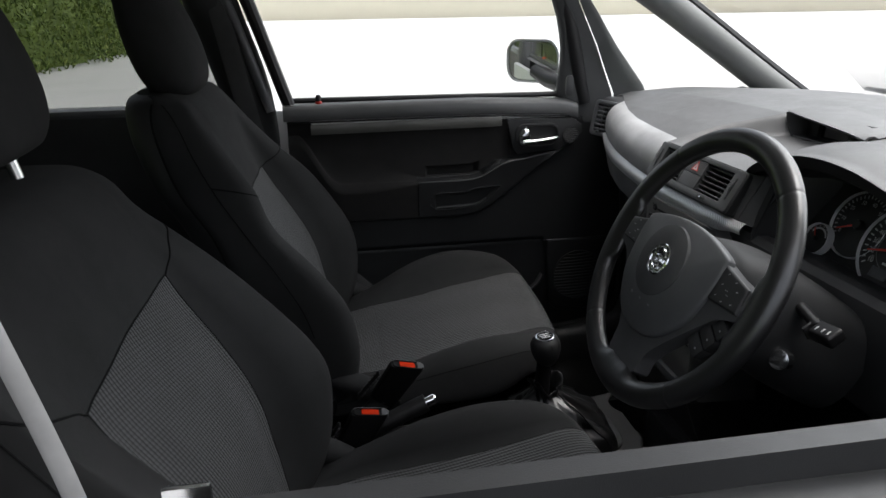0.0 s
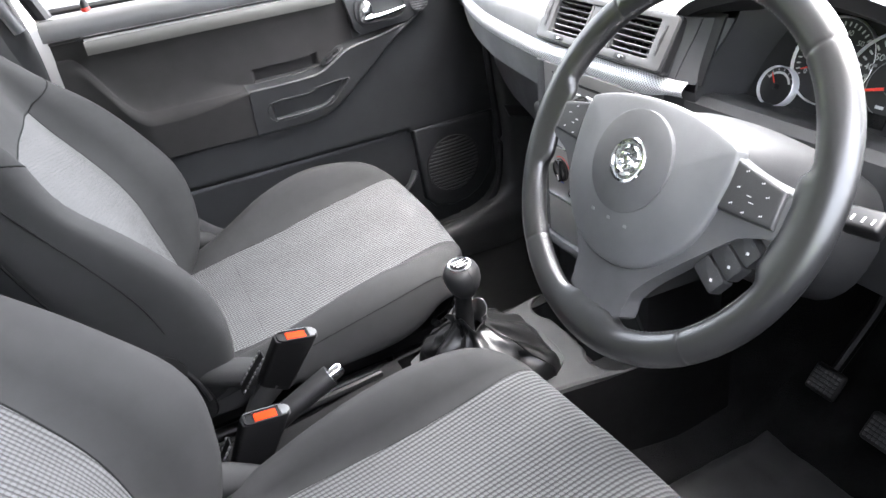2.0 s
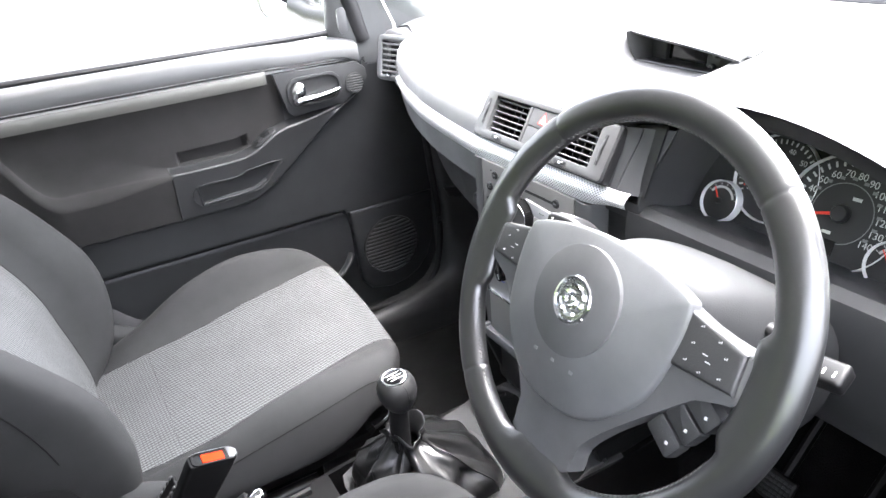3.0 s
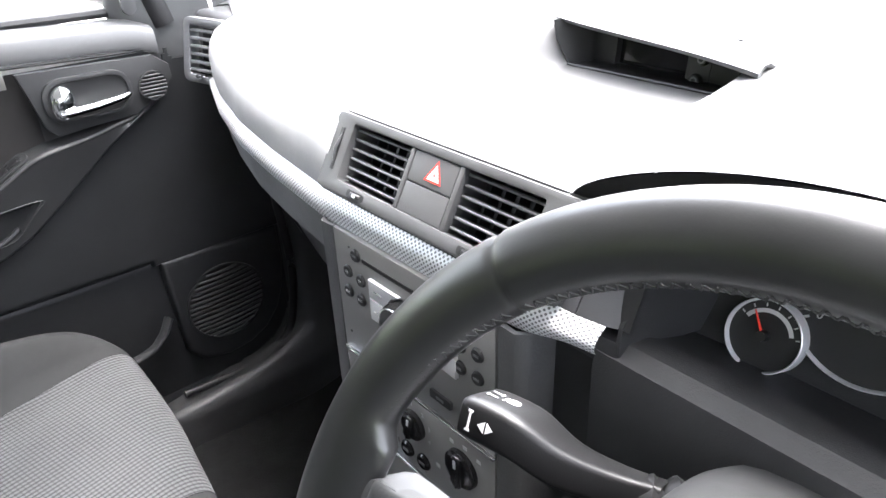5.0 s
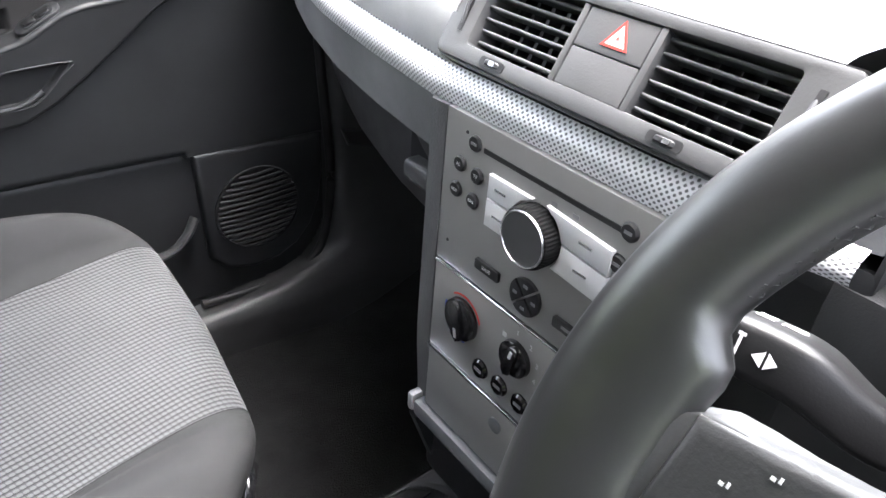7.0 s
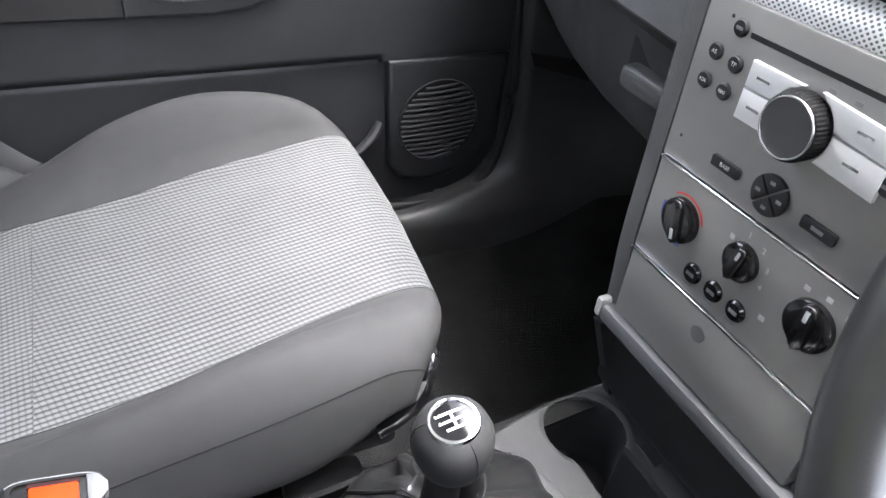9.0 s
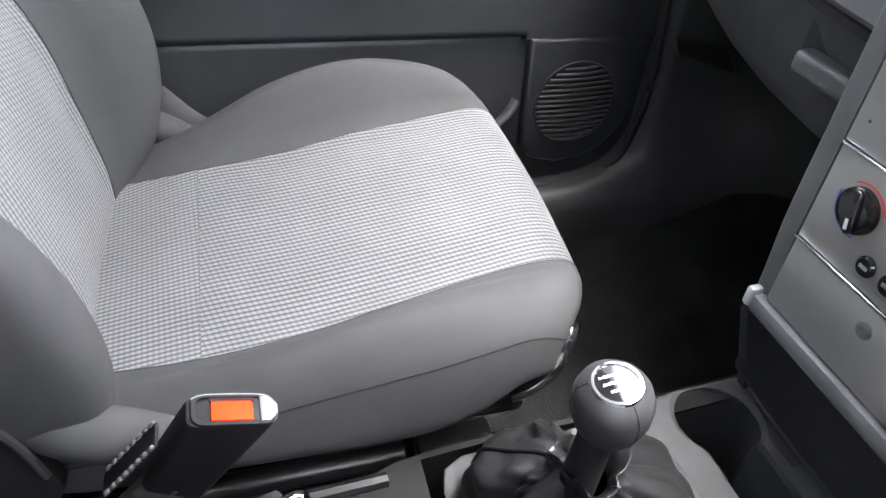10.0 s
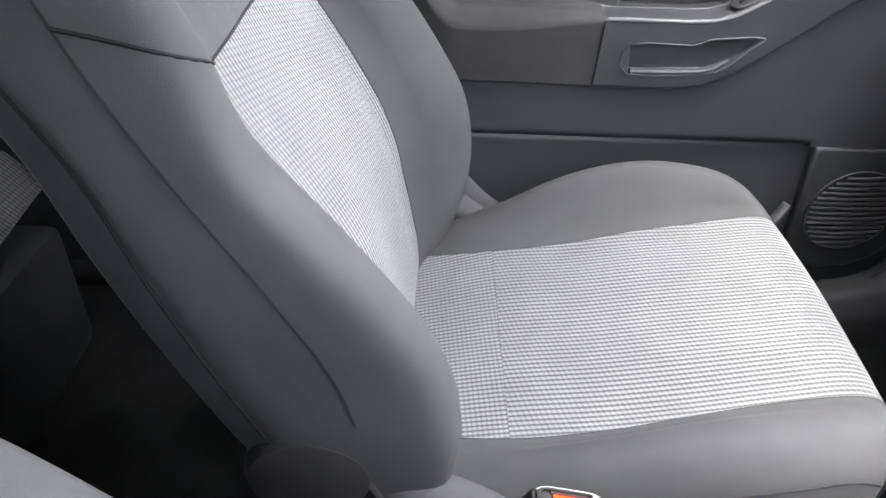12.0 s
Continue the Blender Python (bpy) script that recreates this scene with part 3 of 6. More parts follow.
def passenger_door():
    d = group_thing("passenger_door", (0.2, 0.76, FLOOR + 0.1), "dark grey closed passenger door with moulded armrest, speaker and chrome handle", "car door")
    xs = np.linspace(-0.245, 0.655, 206)
    zs = np.linspace(0.455, 1.075, 146)

    def inside(x, z):
        if x > 0.54 and z < 0.57:
            return (x - 0.54) ** 2 + (z - 0.57) ** 2 < 0.115 ** 2
        return x > -0.245 + 0.12 * max(0.0, 1.08 - z) and (z < 1.03 or x < 0.515 + 0.2 * (1.075 - z))
    part("lining", sheet([[(x, lower_y(x, z), z) for z in zs] for x in xs], keep=lambda i, j: inside(xs[i], zs[j]) and zs[j] < seam_z(xs[i]) + 0.02, thick=0.004), DOOR, d)
    cols = np.concatenate([np.linspace(-0.235, 0.078, 64), np.linspace(0.0825, 0.0835, 2), np.linspace(0.086, 0.31, 130), np.linspace(0.314, 0.512, 60)])
    rows = []
    for x in cols:
        lo, top, ye = seam_z(x), ledge_z(x) + 0.125 * ease(-0.095, -0.215, x) ** 1.6, edge_y(x) + 0.020 * ease(-0.11, -0.22, x)
        top = max(top, lo + 0.012)
        col = [(x, 0.722, lo - 0.002), (x, 0.696, lo)]
        # a hard ledge with a pull hollow towards the front, a soft wide cove towards the back
        pull = 0.016 * ease(0.104, 0.112, x) * ease(0.250, 0.236, x)
        soft = ease(0.104, -0.06, x)
        rr = 0.006 + 0.016 * soft
        for t in np.linspace(0, 1, 41):
            z = lo + 0.004 + (top - rr - 0.004 - lo) * t
            col.append((x, 0.692 + (ye - 0.692) * t + pocket_depth(x, z), z))
        for a in (radians(30), radians(62)):
            col.append((x, ye + rr * (1 - math.cos(a)), top - rr + rr * math.sin(a)))
        rise = 0.003 + 0.058 * soft
        for u in np.linspace(0, 1, 11):
            a = u * math.pi / 2
            col.append((x, ye + rr + (0.7145 - ye - rr) * math.sin(a), top + rise * (1 - math.cos(a))))
        z0 = col[-1][2]
        hi = max(1.048, z0 + 0.012)
        for k, dz in enumerate((0.0005, 0.002, 0.026, 0.028, 0.030, 0.050, 0.075, 0.095, 0.115, 1.0)):
            z = z0 + (hi - z0) * min(1.0, dz / 0.139)
            col.append((x, 0.7145 + (pull if 1 <= k <= 2 else 0.0) - 0.007 * ease(0.4, 1.0, (z - z0) / (hi - z0)) * soft, z))
        rows.append(col)
    cloth = lambda i, j: (cols[i] < 0.0825 and j >= 2) or (cols[i] < 0.33 and j >= 55)
    part("upper_lining", sheet(rows, keep=lambda i, j: not cloth(i, j)), DOORTOP, d, angle=40)
    part("cloth_insert", sheet(rows, keep=cloth), DOORCLOTH, d, "dark brown-grey cloth insert", angle=60)
    part("cloth_seam", tube([(0.083, face_y(0.083, z) - 0.0006, z) for z in np.linspace(0.803, 0.899, 8)], 0.0012, 6), BLACK, d)
    part("armrest_highlight_edge", tube([(x, edge_y(x) + 0.003, ledge_z(x) - 0.0035) for x in np.linspace(0.085, 0.50, 60)], 0.0042, 10), DOORTOP, d)
    # outer skin that closes the door behind the lining
    part("outer_skin", box((0.95, 0.02, 0.66), (0.19, 0.80, 0.75), 0.008), PAINT, d)
    # sill with a rounded edge, and the pale strip under it
    rows = []
    for x in np.linspace(-0.242, 0.508, 30):
        dz = -0.008 * ease(0.2, 0.51, x) - 0.012 * ease(0.47, 0.51, x)
        rows.append([(x, y, z + dz) for y, z in ((0.768, 1.098), (0.740, 1.103), (0.716, 1.103), (0.705, 1.099), (0.700, 1.091), (0.6985, 1.080), (0.698, 1.069), (0.700, 1.0645), (0.712, 1.062))])
    part("window_sill", sheet(rows, thick=0.003), SILL, d, "soft grey window sill", angle=45)
    part("sill_gap", tube([(x, 0.703, 1.0605 - 0.008 * ease(0.2, 0.51, x)) for x in np.linspace(-0.235, 0.505, 20)], 0.0022, 8), BLACK, d)
    part("window_seal", tube([(-0.24, 0.752, 1.108), (0.5, 0.752, 1.102)], 0.007, 8), SEAL, d)
    rows = []
    for x in np.linspace(-0.178, 0.302, 30):
        rows.append([(x, 0.694 + 0.5 * (z - 1.045) ** 2 * 30 + 0.006 * ease(0.27, 0.302, x), z + 0.004 * (x - 0.05)) for z in np.linspace(1.034, 1.056, 6)])
    part("decor_strip", sheet(rows, thick=0.006), STRIP, d, "pale bronze-silver strip")
    # window frame: rear upright, top, and the corner piece ahead of the glass
    p = [(-0.225, 0.735, 1.09), (-0.30, 0.715, 1.34), (-0.35, 0.69, 1.48)]
    part("frame_rear", tube(spline(p, 6), 0.022, 10, flat=0.7), SEAL, d)
    part("frame_rear_trim", tube([(x - 0.045, y - 0.02, z) for x, y, z in spline(p, 6)], 0.012, 10), DASH, d, "grey door seal")
    p = [(-0.35, 0.69, 1.48), (0.0, 0.68, 1.495), (0.35, 0.665, 1.475)]
    part("frame_top", tube(spline(p, 6), 0.020, 10), SEAL, d)
    p = [(0.535, 0.735, 1.08), (0.465, 0.715, 1.33), (0.36, 0.67, 1.475)]
    part("frame_front", tube(spline(p, 6), 0.018, 10), SEAL, d)
    mtc = Matrix(((1, 0, 0, 0), (0, 0, -1, 0.706), (0, 1, 0, 0), (0, 0, 0, 1)))
    part("corner_button", prism([(x + 0.0, y) for x, y in rounded(0.020, 0.052, 0.009, cx=0.482, cy=1.128)], 0.006, 0.002, m=mtc), GREY, d)
    # glass, wound up
    pane = sheet([[(-0.22 + 0.74 * u - 0.09 * w, 0.752 - 0.05 * w, 1.10 + 0.385 * w) for w in np.linspace(0, 1, 6)] for u in np.linspace(0, 1, 6)])
    part("window_pane", pane, CLEAR, d, "clear glass").visible_shadow = False
    # lock pin with its red ring
    pin = part("lock_pin", spun([(0.0, 0), (0.007, 0), (0.007, 0.02), (0.0045, 0.026), (0, 0.027)], Matrix.Translation((-0.155, 0.722, 1.098)), 14), BLACK, d)
    part("red_ring", spun([(0.0074, 0.0), (0.0080, 0.001), (0.0080, 0.010), (0.0074, 0.011)], Matrix.Translation((-0.155, 0.722, 1.098)), 14), REDPRINT, pin, "red ring")
    # handle bezel panel, cup, lever
    fm = Matrix(((1, 0, 0, 0), (0, 0, -1, 0.700), (0, 1, 0, 0), (0, 0, 0, 1)))
    out = [(0.316, 1.050), (0.495, 1.046), (0.516, 1.030), (0.518, 1.010), (0.50, 0.992), (0.455, 0.966), (0.346, 0.960), (0.334, 0.972)]
    part("handle_panel", prism(out, 0.008, 0.003, m=fm), DOORTOP, d)
    cup_o, cup_i = rounded(0.118, 0.062, 0.026, 6, 0.397, 1.006), rounded(0.106, 0.050, 0.022, 6, 0.397, 1.006)
    part("handle_bezel", ring(cup_o, cup_i, 0.006, fm @ Matrix.Translation((0, 0, 0.008)), bevel=0.0015), DOORTOP, d)
    part("handle_cup", prism(cup_i, 0.0015, m=fm @ Matrix.Translation((0, 0, 0.0082))), BLACK, d)
    ball = Matrix.Translation((0.3605, 0.684, 1.005)) @ pose(0, 0, 0, 90, 0, 0) @ pose(0, 0, 0, 0, 0, -12) @ Matrix.Diagonal((0.75, 1.08, 0.6, 1))
    part("handle_pivot", spun([(0.0, 0.0225)] + [(0.0225 * math.sin(a), 0.0225 * math.cos(a)) for a in np.linspace(0.2, 2.2, 12)], ball, 28), CHROME, d, "chrome handle end")
    lev = spline([(0.356, 0.681, 0.992), (0.372, 0.677, 0.9925), (0.40, 0.676, 0.9945), (0.43, 0.677, 0.998), (0.450, 0.681, 1.001)], 6)
    part("door_handle", tube(lev, [0.012, 0.012, 0.012, 0.0115, 0.011, 0.0105, 0.010, 0.0095, 0.0092, 0.009, 0.0088, 0.0085, 0.0082, 0.008, 0.008, 0.0078, 0.0078, 0.0076, 0.0076, 0.0075, 0.0072, 0.007, 0.0065, 0.006, 0.004], 14, flat=0.8), CHROME, d, "chrome pull handle")
    # tweeter
    tw = part("tweeter_ring", ring(disc(0.0215, 28, 0.487, 1.003), disc(0.0195, 28, 0.487, 1.003), 0.004, fm @ Matrix.Translation((0, 0, 0.008))), DOORTOP, d)
    part("tweeter_cone", prism(disc(0.0195, 24, 0.487, 1.003), 0.0012, m=fm @ Matrix.Translation((0, 0, 0.0082))), BLACK, tw)
    for k in range(7):
        zz = -0.0156 + 0.0052 * k
        w = 2 * math.sqrt(0.0195 ** 2 - zz ** 2)
        part("tweeter_slat", box((w, 0.003, 0.0024), (0.487, 0.6885, 1.003 + zz), 0.0007, 1), GREY, tw)
    # the small pocket below the ledge
    pk = spline(POCKET, 3, True)
    ys = [face_y(x, z) for x, z in pk]
    part("pocket_edge", tube([(x, y - 0.0010, z) for (x, z), y in zip(pk, ys)], 0.0011, 8, closed=True), DOORTOP, d)
    part("pocket_rest", tube(spline([(0.130, 0.689, 0.8275), (0.20, 0.689, 0.829), (0.238, 0.690, 0.833), (0.262, 0.692, 0.846)], 4), 0.0042, 8), DOORTOP, d)
    # window switch
    swm = Matrix.Translation((0.2755, 0.6945, 0.9295)) @ pose(0, 0, 0, 0, -30, 0) @ pose(0, 0, 0, 14, 0, 0)
    sw = part("switch_plate", prism(rounded(0.058, 0.026, 0.012), 0.0035, 0.0012, m=swm), DOORTOP, d)
    part("switch_well", ring(rounded(0.042, 0.017, 0.008), rounded(0.037, 0.0125, 0.006), 0.0045, swm), DOOR, sw)
    for s in (-1, 1):
        part("window_switch", prism(rounded(0.015, 0.0115, 0.004, 4, s * 0.0095), 0.0068, 0.002, m=swm), BLACK, sw)
    # loudspeaker pod
    sp = [(0.435, 0.716), (0.648, 0.712), (0.652, 0.64), (0.645, 0.59), (0.628, 0.545), (0.600, 0.512), (0.565, 0.494), (0.52, 0.488), (0.47, 0.50), (0.445, 0.53)]
    sm = Matrix(((1, 0, 0, 0), (0, 0, -1, 0.728), (0, 1, 0, 0), (0, 0, 0, 1)))
    pod = part("speaker_pod", prism(sp, 0.022, 0.012, 4, m=sm), DOOR, d)
    cx, cz, R = 0.532, 0.602, 0.070
    part("speaker_rim", ring(disc(R + 0.004, 36, cx, cz), disc(R, 36, cx, cz), 0.004, sm @ Matrix.Translation((0, 0, 0.021)), bevel=0.001), DOOR, pod)
    part("speaker_dish", prism(disc(R, 32, cx, cz), 0.001, m=sm @ Matrix.Translation((0, 0, 0.0215))), BLACK, pod)
    for k in range(15):
        zz = -0.063 + 0.009 * k
        w = 2 * math.sqrt(R ** 2 - zz ** 2) - 0.004
        pts = [(cx - w / 2 + w * u, 0.7045 + 0.004 * (2 * u - 1) ** 2 - 0.004, cz + zz + 0.004 * (u - 0.5)) for u in np.linspace(0, 1, 7)]
        part("speaker_slat", tube(pts, 0.0024, 6), DOORTOP, pod)
    # pocket lip at the lower lining
    part("bin_edge", tube(spline([(-0.1, 0.695, 0.560), (0.2, 0.695, 0.555), (0.36, 0.695, 0.565), (0.405, 0.698, 0.585), (0.428, 0.708, 0.612)], 6), 0.009, 10, flat=0.6), DOOR, d)
    # outside mirror
    mir = group_thing("door_mirror", (0.45, 0.87, 1.10), "silver door mirror reflecting trees, outside the passenger window", "mirror")
    mm = Matrix.Translation((0.447, 0.905, 1.176)) @ look((0, 0, 0), (0.73, 0.68, 0.03)) @ Matrix.Diagonal((0.88, 0.94, 0.9, 1))
    part("housing", sheet([[mm @ Vector((x * s, y * s, z)) for x, y in rounded(0.190, 0.126, 0.045, 6)] for s, z in ((0.05, -0.078), (0.5, -0.072), (0.8, -0.055), (0.96, -0.025), (1.0, 0.0), (0.995, 0.008))], wrap=True), PAINT, mir)
    part("rim", ring(rounded(0.190, 0.126, 0.045, 6), rounded(0.178, 0.114, 0.040, 6), 0.006, mm @ Matrix.Translation((0, 0, 0.006))), PAINT, mir)
    part("mirror_glass", prism(rounded(0.174, 0.110, 0.040, 6), 0.002, m=mm @ Matrix.Translation((0, 0, 0.006))), MIRROR, mir, "mirror glass")
    part("arm", tube([(0.50, 0.78, 1.12), (0.47, 0.85, 1.13), (0.45, 0.90, 1.15)], [0.025, 0.022, 0.02], 10), BLACK, mir)


passenger_door()


def driver_door():
    """The door beside the driver's seat: its window is wound down."""
    d = group_thing("driver_door", (0.2, -0.76, FLOOR + 0.1), "grey driver's door with its window wound down", "car door")
    g = [[(x, -0.70 - 0.02 * ease(0.9, 0.7, z), z) for z in np.linspace(0.46, 1.06, 20)] for x in np.linspace(-0.25, 0.64, 26)]
    part("lining", sheet(g, thick=0.02), DOOR, d)
    part("window_sill", tube(spline([(-0.25, -0.715, 1.024), (0.1, -0.715, 1.024), (0.55, -0.715, 1.018)], 8), 0.028, 16, flat=0.55), DOOR, d)
    part("sill_ledge", box((0.8, 0.06, 0.02), (0.15, -0.752, 1.025), 0.008), DOOR, d)
    part("outer_skin", box((0.92, 0.02, 0.62), (0.19, -0.81, 0.74), 0.008), PAINT, d)
    p = [(0.56, -0.72, 1.06), (0.48, -0.70, 1.33), (0.37, -0.655, 1.475)]
    part("frame_front", tube(spline(p, 6), 0.018, 10), SEAL, d)


driver_door()

# ---- dashboard ----


def front_x(y):
    """How far forward the dashboard's face stands across the car."""
    return interp(y, [-0.72, -0.56, -0.16, -0.1, 0.13, 0.25, 0.35, 0.45, 0.53, 0.60, 0.68], [0.47, 0.45, 0.445, 0.440, 0.440, 0.450, 0.463, 0.487, 0.514, 0.542, 0.575])


def trim_z(y):
    return interp(y, [-0.7, -0.16, -0.05, 0.12, 0.3, 0.45, 0.55, 0.68], [1.016, 1.015, 1.008, 1.008, 1.0145, 1.0225, 1.028, 1.03])


def hood_z(y):
    """Height of the instrument hood's lip above the dashboard."""
    if not -0.492 < y < -0.112:
        return 0.0
    return 0.060 * math.sin(math.pi * (y + 0.112) / -0.380) ** 0.72


def top_z(x, y):
    z = interp(x, [0.44, 0.47, 0.55, 0.66, 0.80, 1.05, 1.40], [1.086, 1.090, 1.116, 1.141, 1.148, 1.135, 1.07])
    z -= 0.035 * abs((y - YC) / 0.7) ** 2.5
    z += hood_z(y) * (1 - ease(0.46, 0.72, x))
    z -= 0.012 * ease(0.52, 0.64, x) * ease(0.95, 0.75, x) * math.exp(-((y + 0.12) / 0.05) ** 2)
    left = interp(x, [0.46, 0.50, 0.56, 0.655, 0.70], [0.128, 0.118, 0.104, 0.066, 0.062])
    in_well = ease(left + 0.016, left - 0.014, y) * ease(-0.114, -0.102, y) * ease(0.705, 0.690, x)
    return z * (1 - in_well) + min(z, 1.088 + 0.018 * max(0.0, min(1.0, (x - 0.47) / 0.185))) * in_well


def dashboard():
    d = group_thing("dashboard", (0.6, YC, 0.9), "dark grey moulded dashboard with vents, weave trim and radio panel", "dashboard")
    ys = np.unique(np.concatenate([np.linspace(-0.76, 0.76, 122), np.linspace(-0.14, -0.096, 37), np.linspace(-0.50, -0.47, 10), np.linspace(0.04, 0.15, 46)]))
    rows = []
    for y in ys:
        fx, tz = front_x(y), trim_z(y)
        col = []
        vents = -0.124 < y < 0.132 or y > 0.560
        hood = -0.492 < y <= -0.112
        lip_x = 0.466 if y < 0.3 and vents else fx + 0.045
        if hood:
            lip_x = 0.455 + 0.013 * (1 - (hood_z(y) / 0.060))
        lz = top_z(lip_x, y)
        if vents or hood:
            col += [(lip_x, y, lz)] * 5
        else:
            for k in range(5):
                a = k / 5 * math.pi / 2
                col.append((fx + (lip_x - fx) * (1 - math.cos(a)) * 1.0 + 0.004 * math.sin(2 * a) * -1, y, tz + 0.014 + (lz - tz - 0.014) * math.sin(a)))
        for x in np.concatenate([np.linspace(lip_x, 0.64, 48), np.linspace(0.65, 0.72, 15), np.linspace(0.74, 1.37, 22)]):
            col.append((x, y, top_z(x, y)))
        rows.append(col)
    # same moulding split in two: the face pad's extra light is in its paler copy
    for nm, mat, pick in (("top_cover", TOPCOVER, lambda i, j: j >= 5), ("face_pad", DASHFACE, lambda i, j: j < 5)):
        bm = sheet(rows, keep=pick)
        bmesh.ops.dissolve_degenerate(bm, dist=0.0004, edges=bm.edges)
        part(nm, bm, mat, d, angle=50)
    # under-face of the hood and the well behind the wheel, its shade painted black
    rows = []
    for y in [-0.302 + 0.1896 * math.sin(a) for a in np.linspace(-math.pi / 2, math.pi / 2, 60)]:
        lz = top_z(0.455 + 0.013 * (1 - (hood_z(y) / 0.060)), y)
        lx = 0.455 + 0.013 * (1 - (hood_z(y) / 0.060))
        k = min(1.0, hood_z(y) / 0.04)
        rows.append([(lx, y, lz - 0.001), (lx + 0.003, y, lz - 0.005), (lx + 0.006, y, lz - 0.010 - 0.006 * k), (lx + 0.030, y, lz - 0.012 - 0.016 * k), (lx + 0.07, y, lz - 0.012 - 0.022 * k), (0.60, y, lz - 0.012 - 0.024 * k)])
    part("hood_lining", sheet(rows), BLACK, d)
    # passenger side: drawer front below the trim, and the knee shelf
    rows = []
    for y in np.linspace(0.128, 0.575, 36):
        fx, tz = front_x(y), trim_z(y)
        rows.append([(fx + a, y, z) for a, z in ((0.02, tz - 0.010), (0.003, tz - 0.016), (0.005, tz - 0.042), (0.011, tz - 0.066), (0.019, tz - 0.072), (0.060, tz - 0.090), (0.12, tz - 0.10))])
    part("glove_box_lid", sheet(rows, thick=0.006), DRAWER, d, angle=30)
    rows = []
    for y in np.linspace(0.128, 0.66, 30):
        fx, tz = front_x(y), trim_z(y)
        rows.append([(fx + a, y, z) for a, z in ((0.058, tz - 0.086), (0.070, tz - 0.10), (0.085, tz - 0.19), (0.10, tz - 0.21), (0.30, tz - 0.26), (0.42, tz - 0.20))])
    part("glove_box_latch", box((0.030, 0.130, 0.024), (0.516, 0.205, 0.868), 0.009, 3), CHEEK, d)
    # flat black plate paints the shade of the hollow round the latch
    part("latch_recess_shade", box((0.006, 0.150, 0.040), (0.522, 0.205, 0.882), 0.002), BLACK, d)
    part("knee_panel", sheet(rows, thick=0.006), KNEE, d, angle=30)
    rows = []
    for y in np.linspace(0.56, 0.70, 12):
        fx, tz = front_x(y) + 0.006, trim_z(y)
        rows.append([(fx + a, y, z) for a, z in ((0.0, tz + 0.02), (0.002, tz - 0.02), (0.012, tz - 0.05), (0.06, tz - 0.09), (0.25, tz - 0.12))])
    part("end_cover", sheet(rows, thick=0.006), DASH, d, angle=30)
    # weave trim strip along the face
    rows, uv = [], []
    for k, y in enumerate(np.linspace(-0.158, 0.560, 72)):
        fx, tz = front_x(y), trim_z(y)
        w = 0.0132 * (1 - 0.70 * ease(0.42, 0.56, y)) * (1 - 0.38 * ease(-0.10, -0.14, y))
        rows.append([(fx - 0.005 + 0.005 * t * t + 0.004 * t, y, tz + w * t) for t in np.linspace(-1, 1, 7)])
        uv.append([(y * 1.05, 0.0145 * t) for t in np.linspace(-1, 1, 7)])
    part("weave_trim", sheet(rows, uv), TRIM, d, "silver-grey diamond weave strip", angle=60)
    # driver's side: facets beside the vents, split by a seam, up to the edge of the instrument well
    def facet_line(t, z):
        """From the vents' end (t 0) to the well's edge (t 1), leaning away at the top."""
        y = -0.113 - 0.006 * ease(1.02, 1.09, z) - 0.048 * t - 0.006 * t * ease(1.02, 1.09, z)
        x = 0.447 + 0.010 * t * t + 0.022 * (z - 1.02) / 0.066 + 0.016 * t * (z - 1.02) / 0.066
        return (x, y, z)
    for t0, t1 in ((0.0, 0.44), (0.46, 1.0)):
        rows = [[facet_line(t, z) for z in np.linspace(1.019, min(1.088, top_z(0.47, -0.119 - 0.05 * t) - 0.004), 12)] for t in np.linspace(t0, t1, 8)]
        part("facet", sheet(rows, thick=0.002), GREY, d)
    rows = [[(0.460 + 0.03 * u, -0.119 - 0.05 * t, 1.018 + 0.075 * u) for u in (0, 1)] for t in (0, 0.5, 1)]
    part("facet_back", sheet(rows, thick=0.003), BLACK, d)
    # inner cheek of the instrument well, running forward to the dials
    rows = []
    for t in np.linspace(0, 1, 12):
        row = []
        for z in np.linspace(1.000, 1.135, 14):
            x0, y0, _ = facet_line(1.0, max(1.018, z))
            row.append((x0 + (0.555 - x0) * t, y0 - 0.0005 - 0.032 * t ** 1.3, min(z, top_z(x0 + (0.555 - x0) * t, y0) - 0.008)))
        rows.append(row)
    part("well_cheek", sheet(rows, thick=0.003), DOORTOP, d)
    part("trim_end_block", box((0.05, 0.062, 0.022), (0.480, -0.134, 0.999), 0.004), DOORTOP, d)
    rows = []
    for y in np.linspace(-0.72, -0.148, 40):
        rows.append([(x, y, z) for x, z in ((0.560, 0.984), (0.486, 0.997), (0.476, 1.001), (0.466, 1.0005), (0.460, 0.995), (0.458, 0.985), (0.460, 0.90), (0.474, 0.866), (0.51, 0.848), (0.62, 0.84), (0.80, 0.86))])
    part("lower_panel", sheet(rows, thick=0.006), DOORTOP, d, angle=30)
    part("lower_seam", tube([(0.4575, y, 0.981) for y in np.linspace(-0.70, -0.149, 8)], 0.0012, 6), BLACK, d)
    part("panel_under_trim", box((0.02, 0.052, 0.16), (0.470, -0.128, 0.923), 0.006), DOOR, d)
    # passenger end vent by the door
    part("end_housing", box((0.12, 0.150, 0.098), (0.628, 0.628, 1.050), 0.018, 3), GREY, d)
    vm = panel_matrix((0.540, 0.594, 1.057), 12, 12)
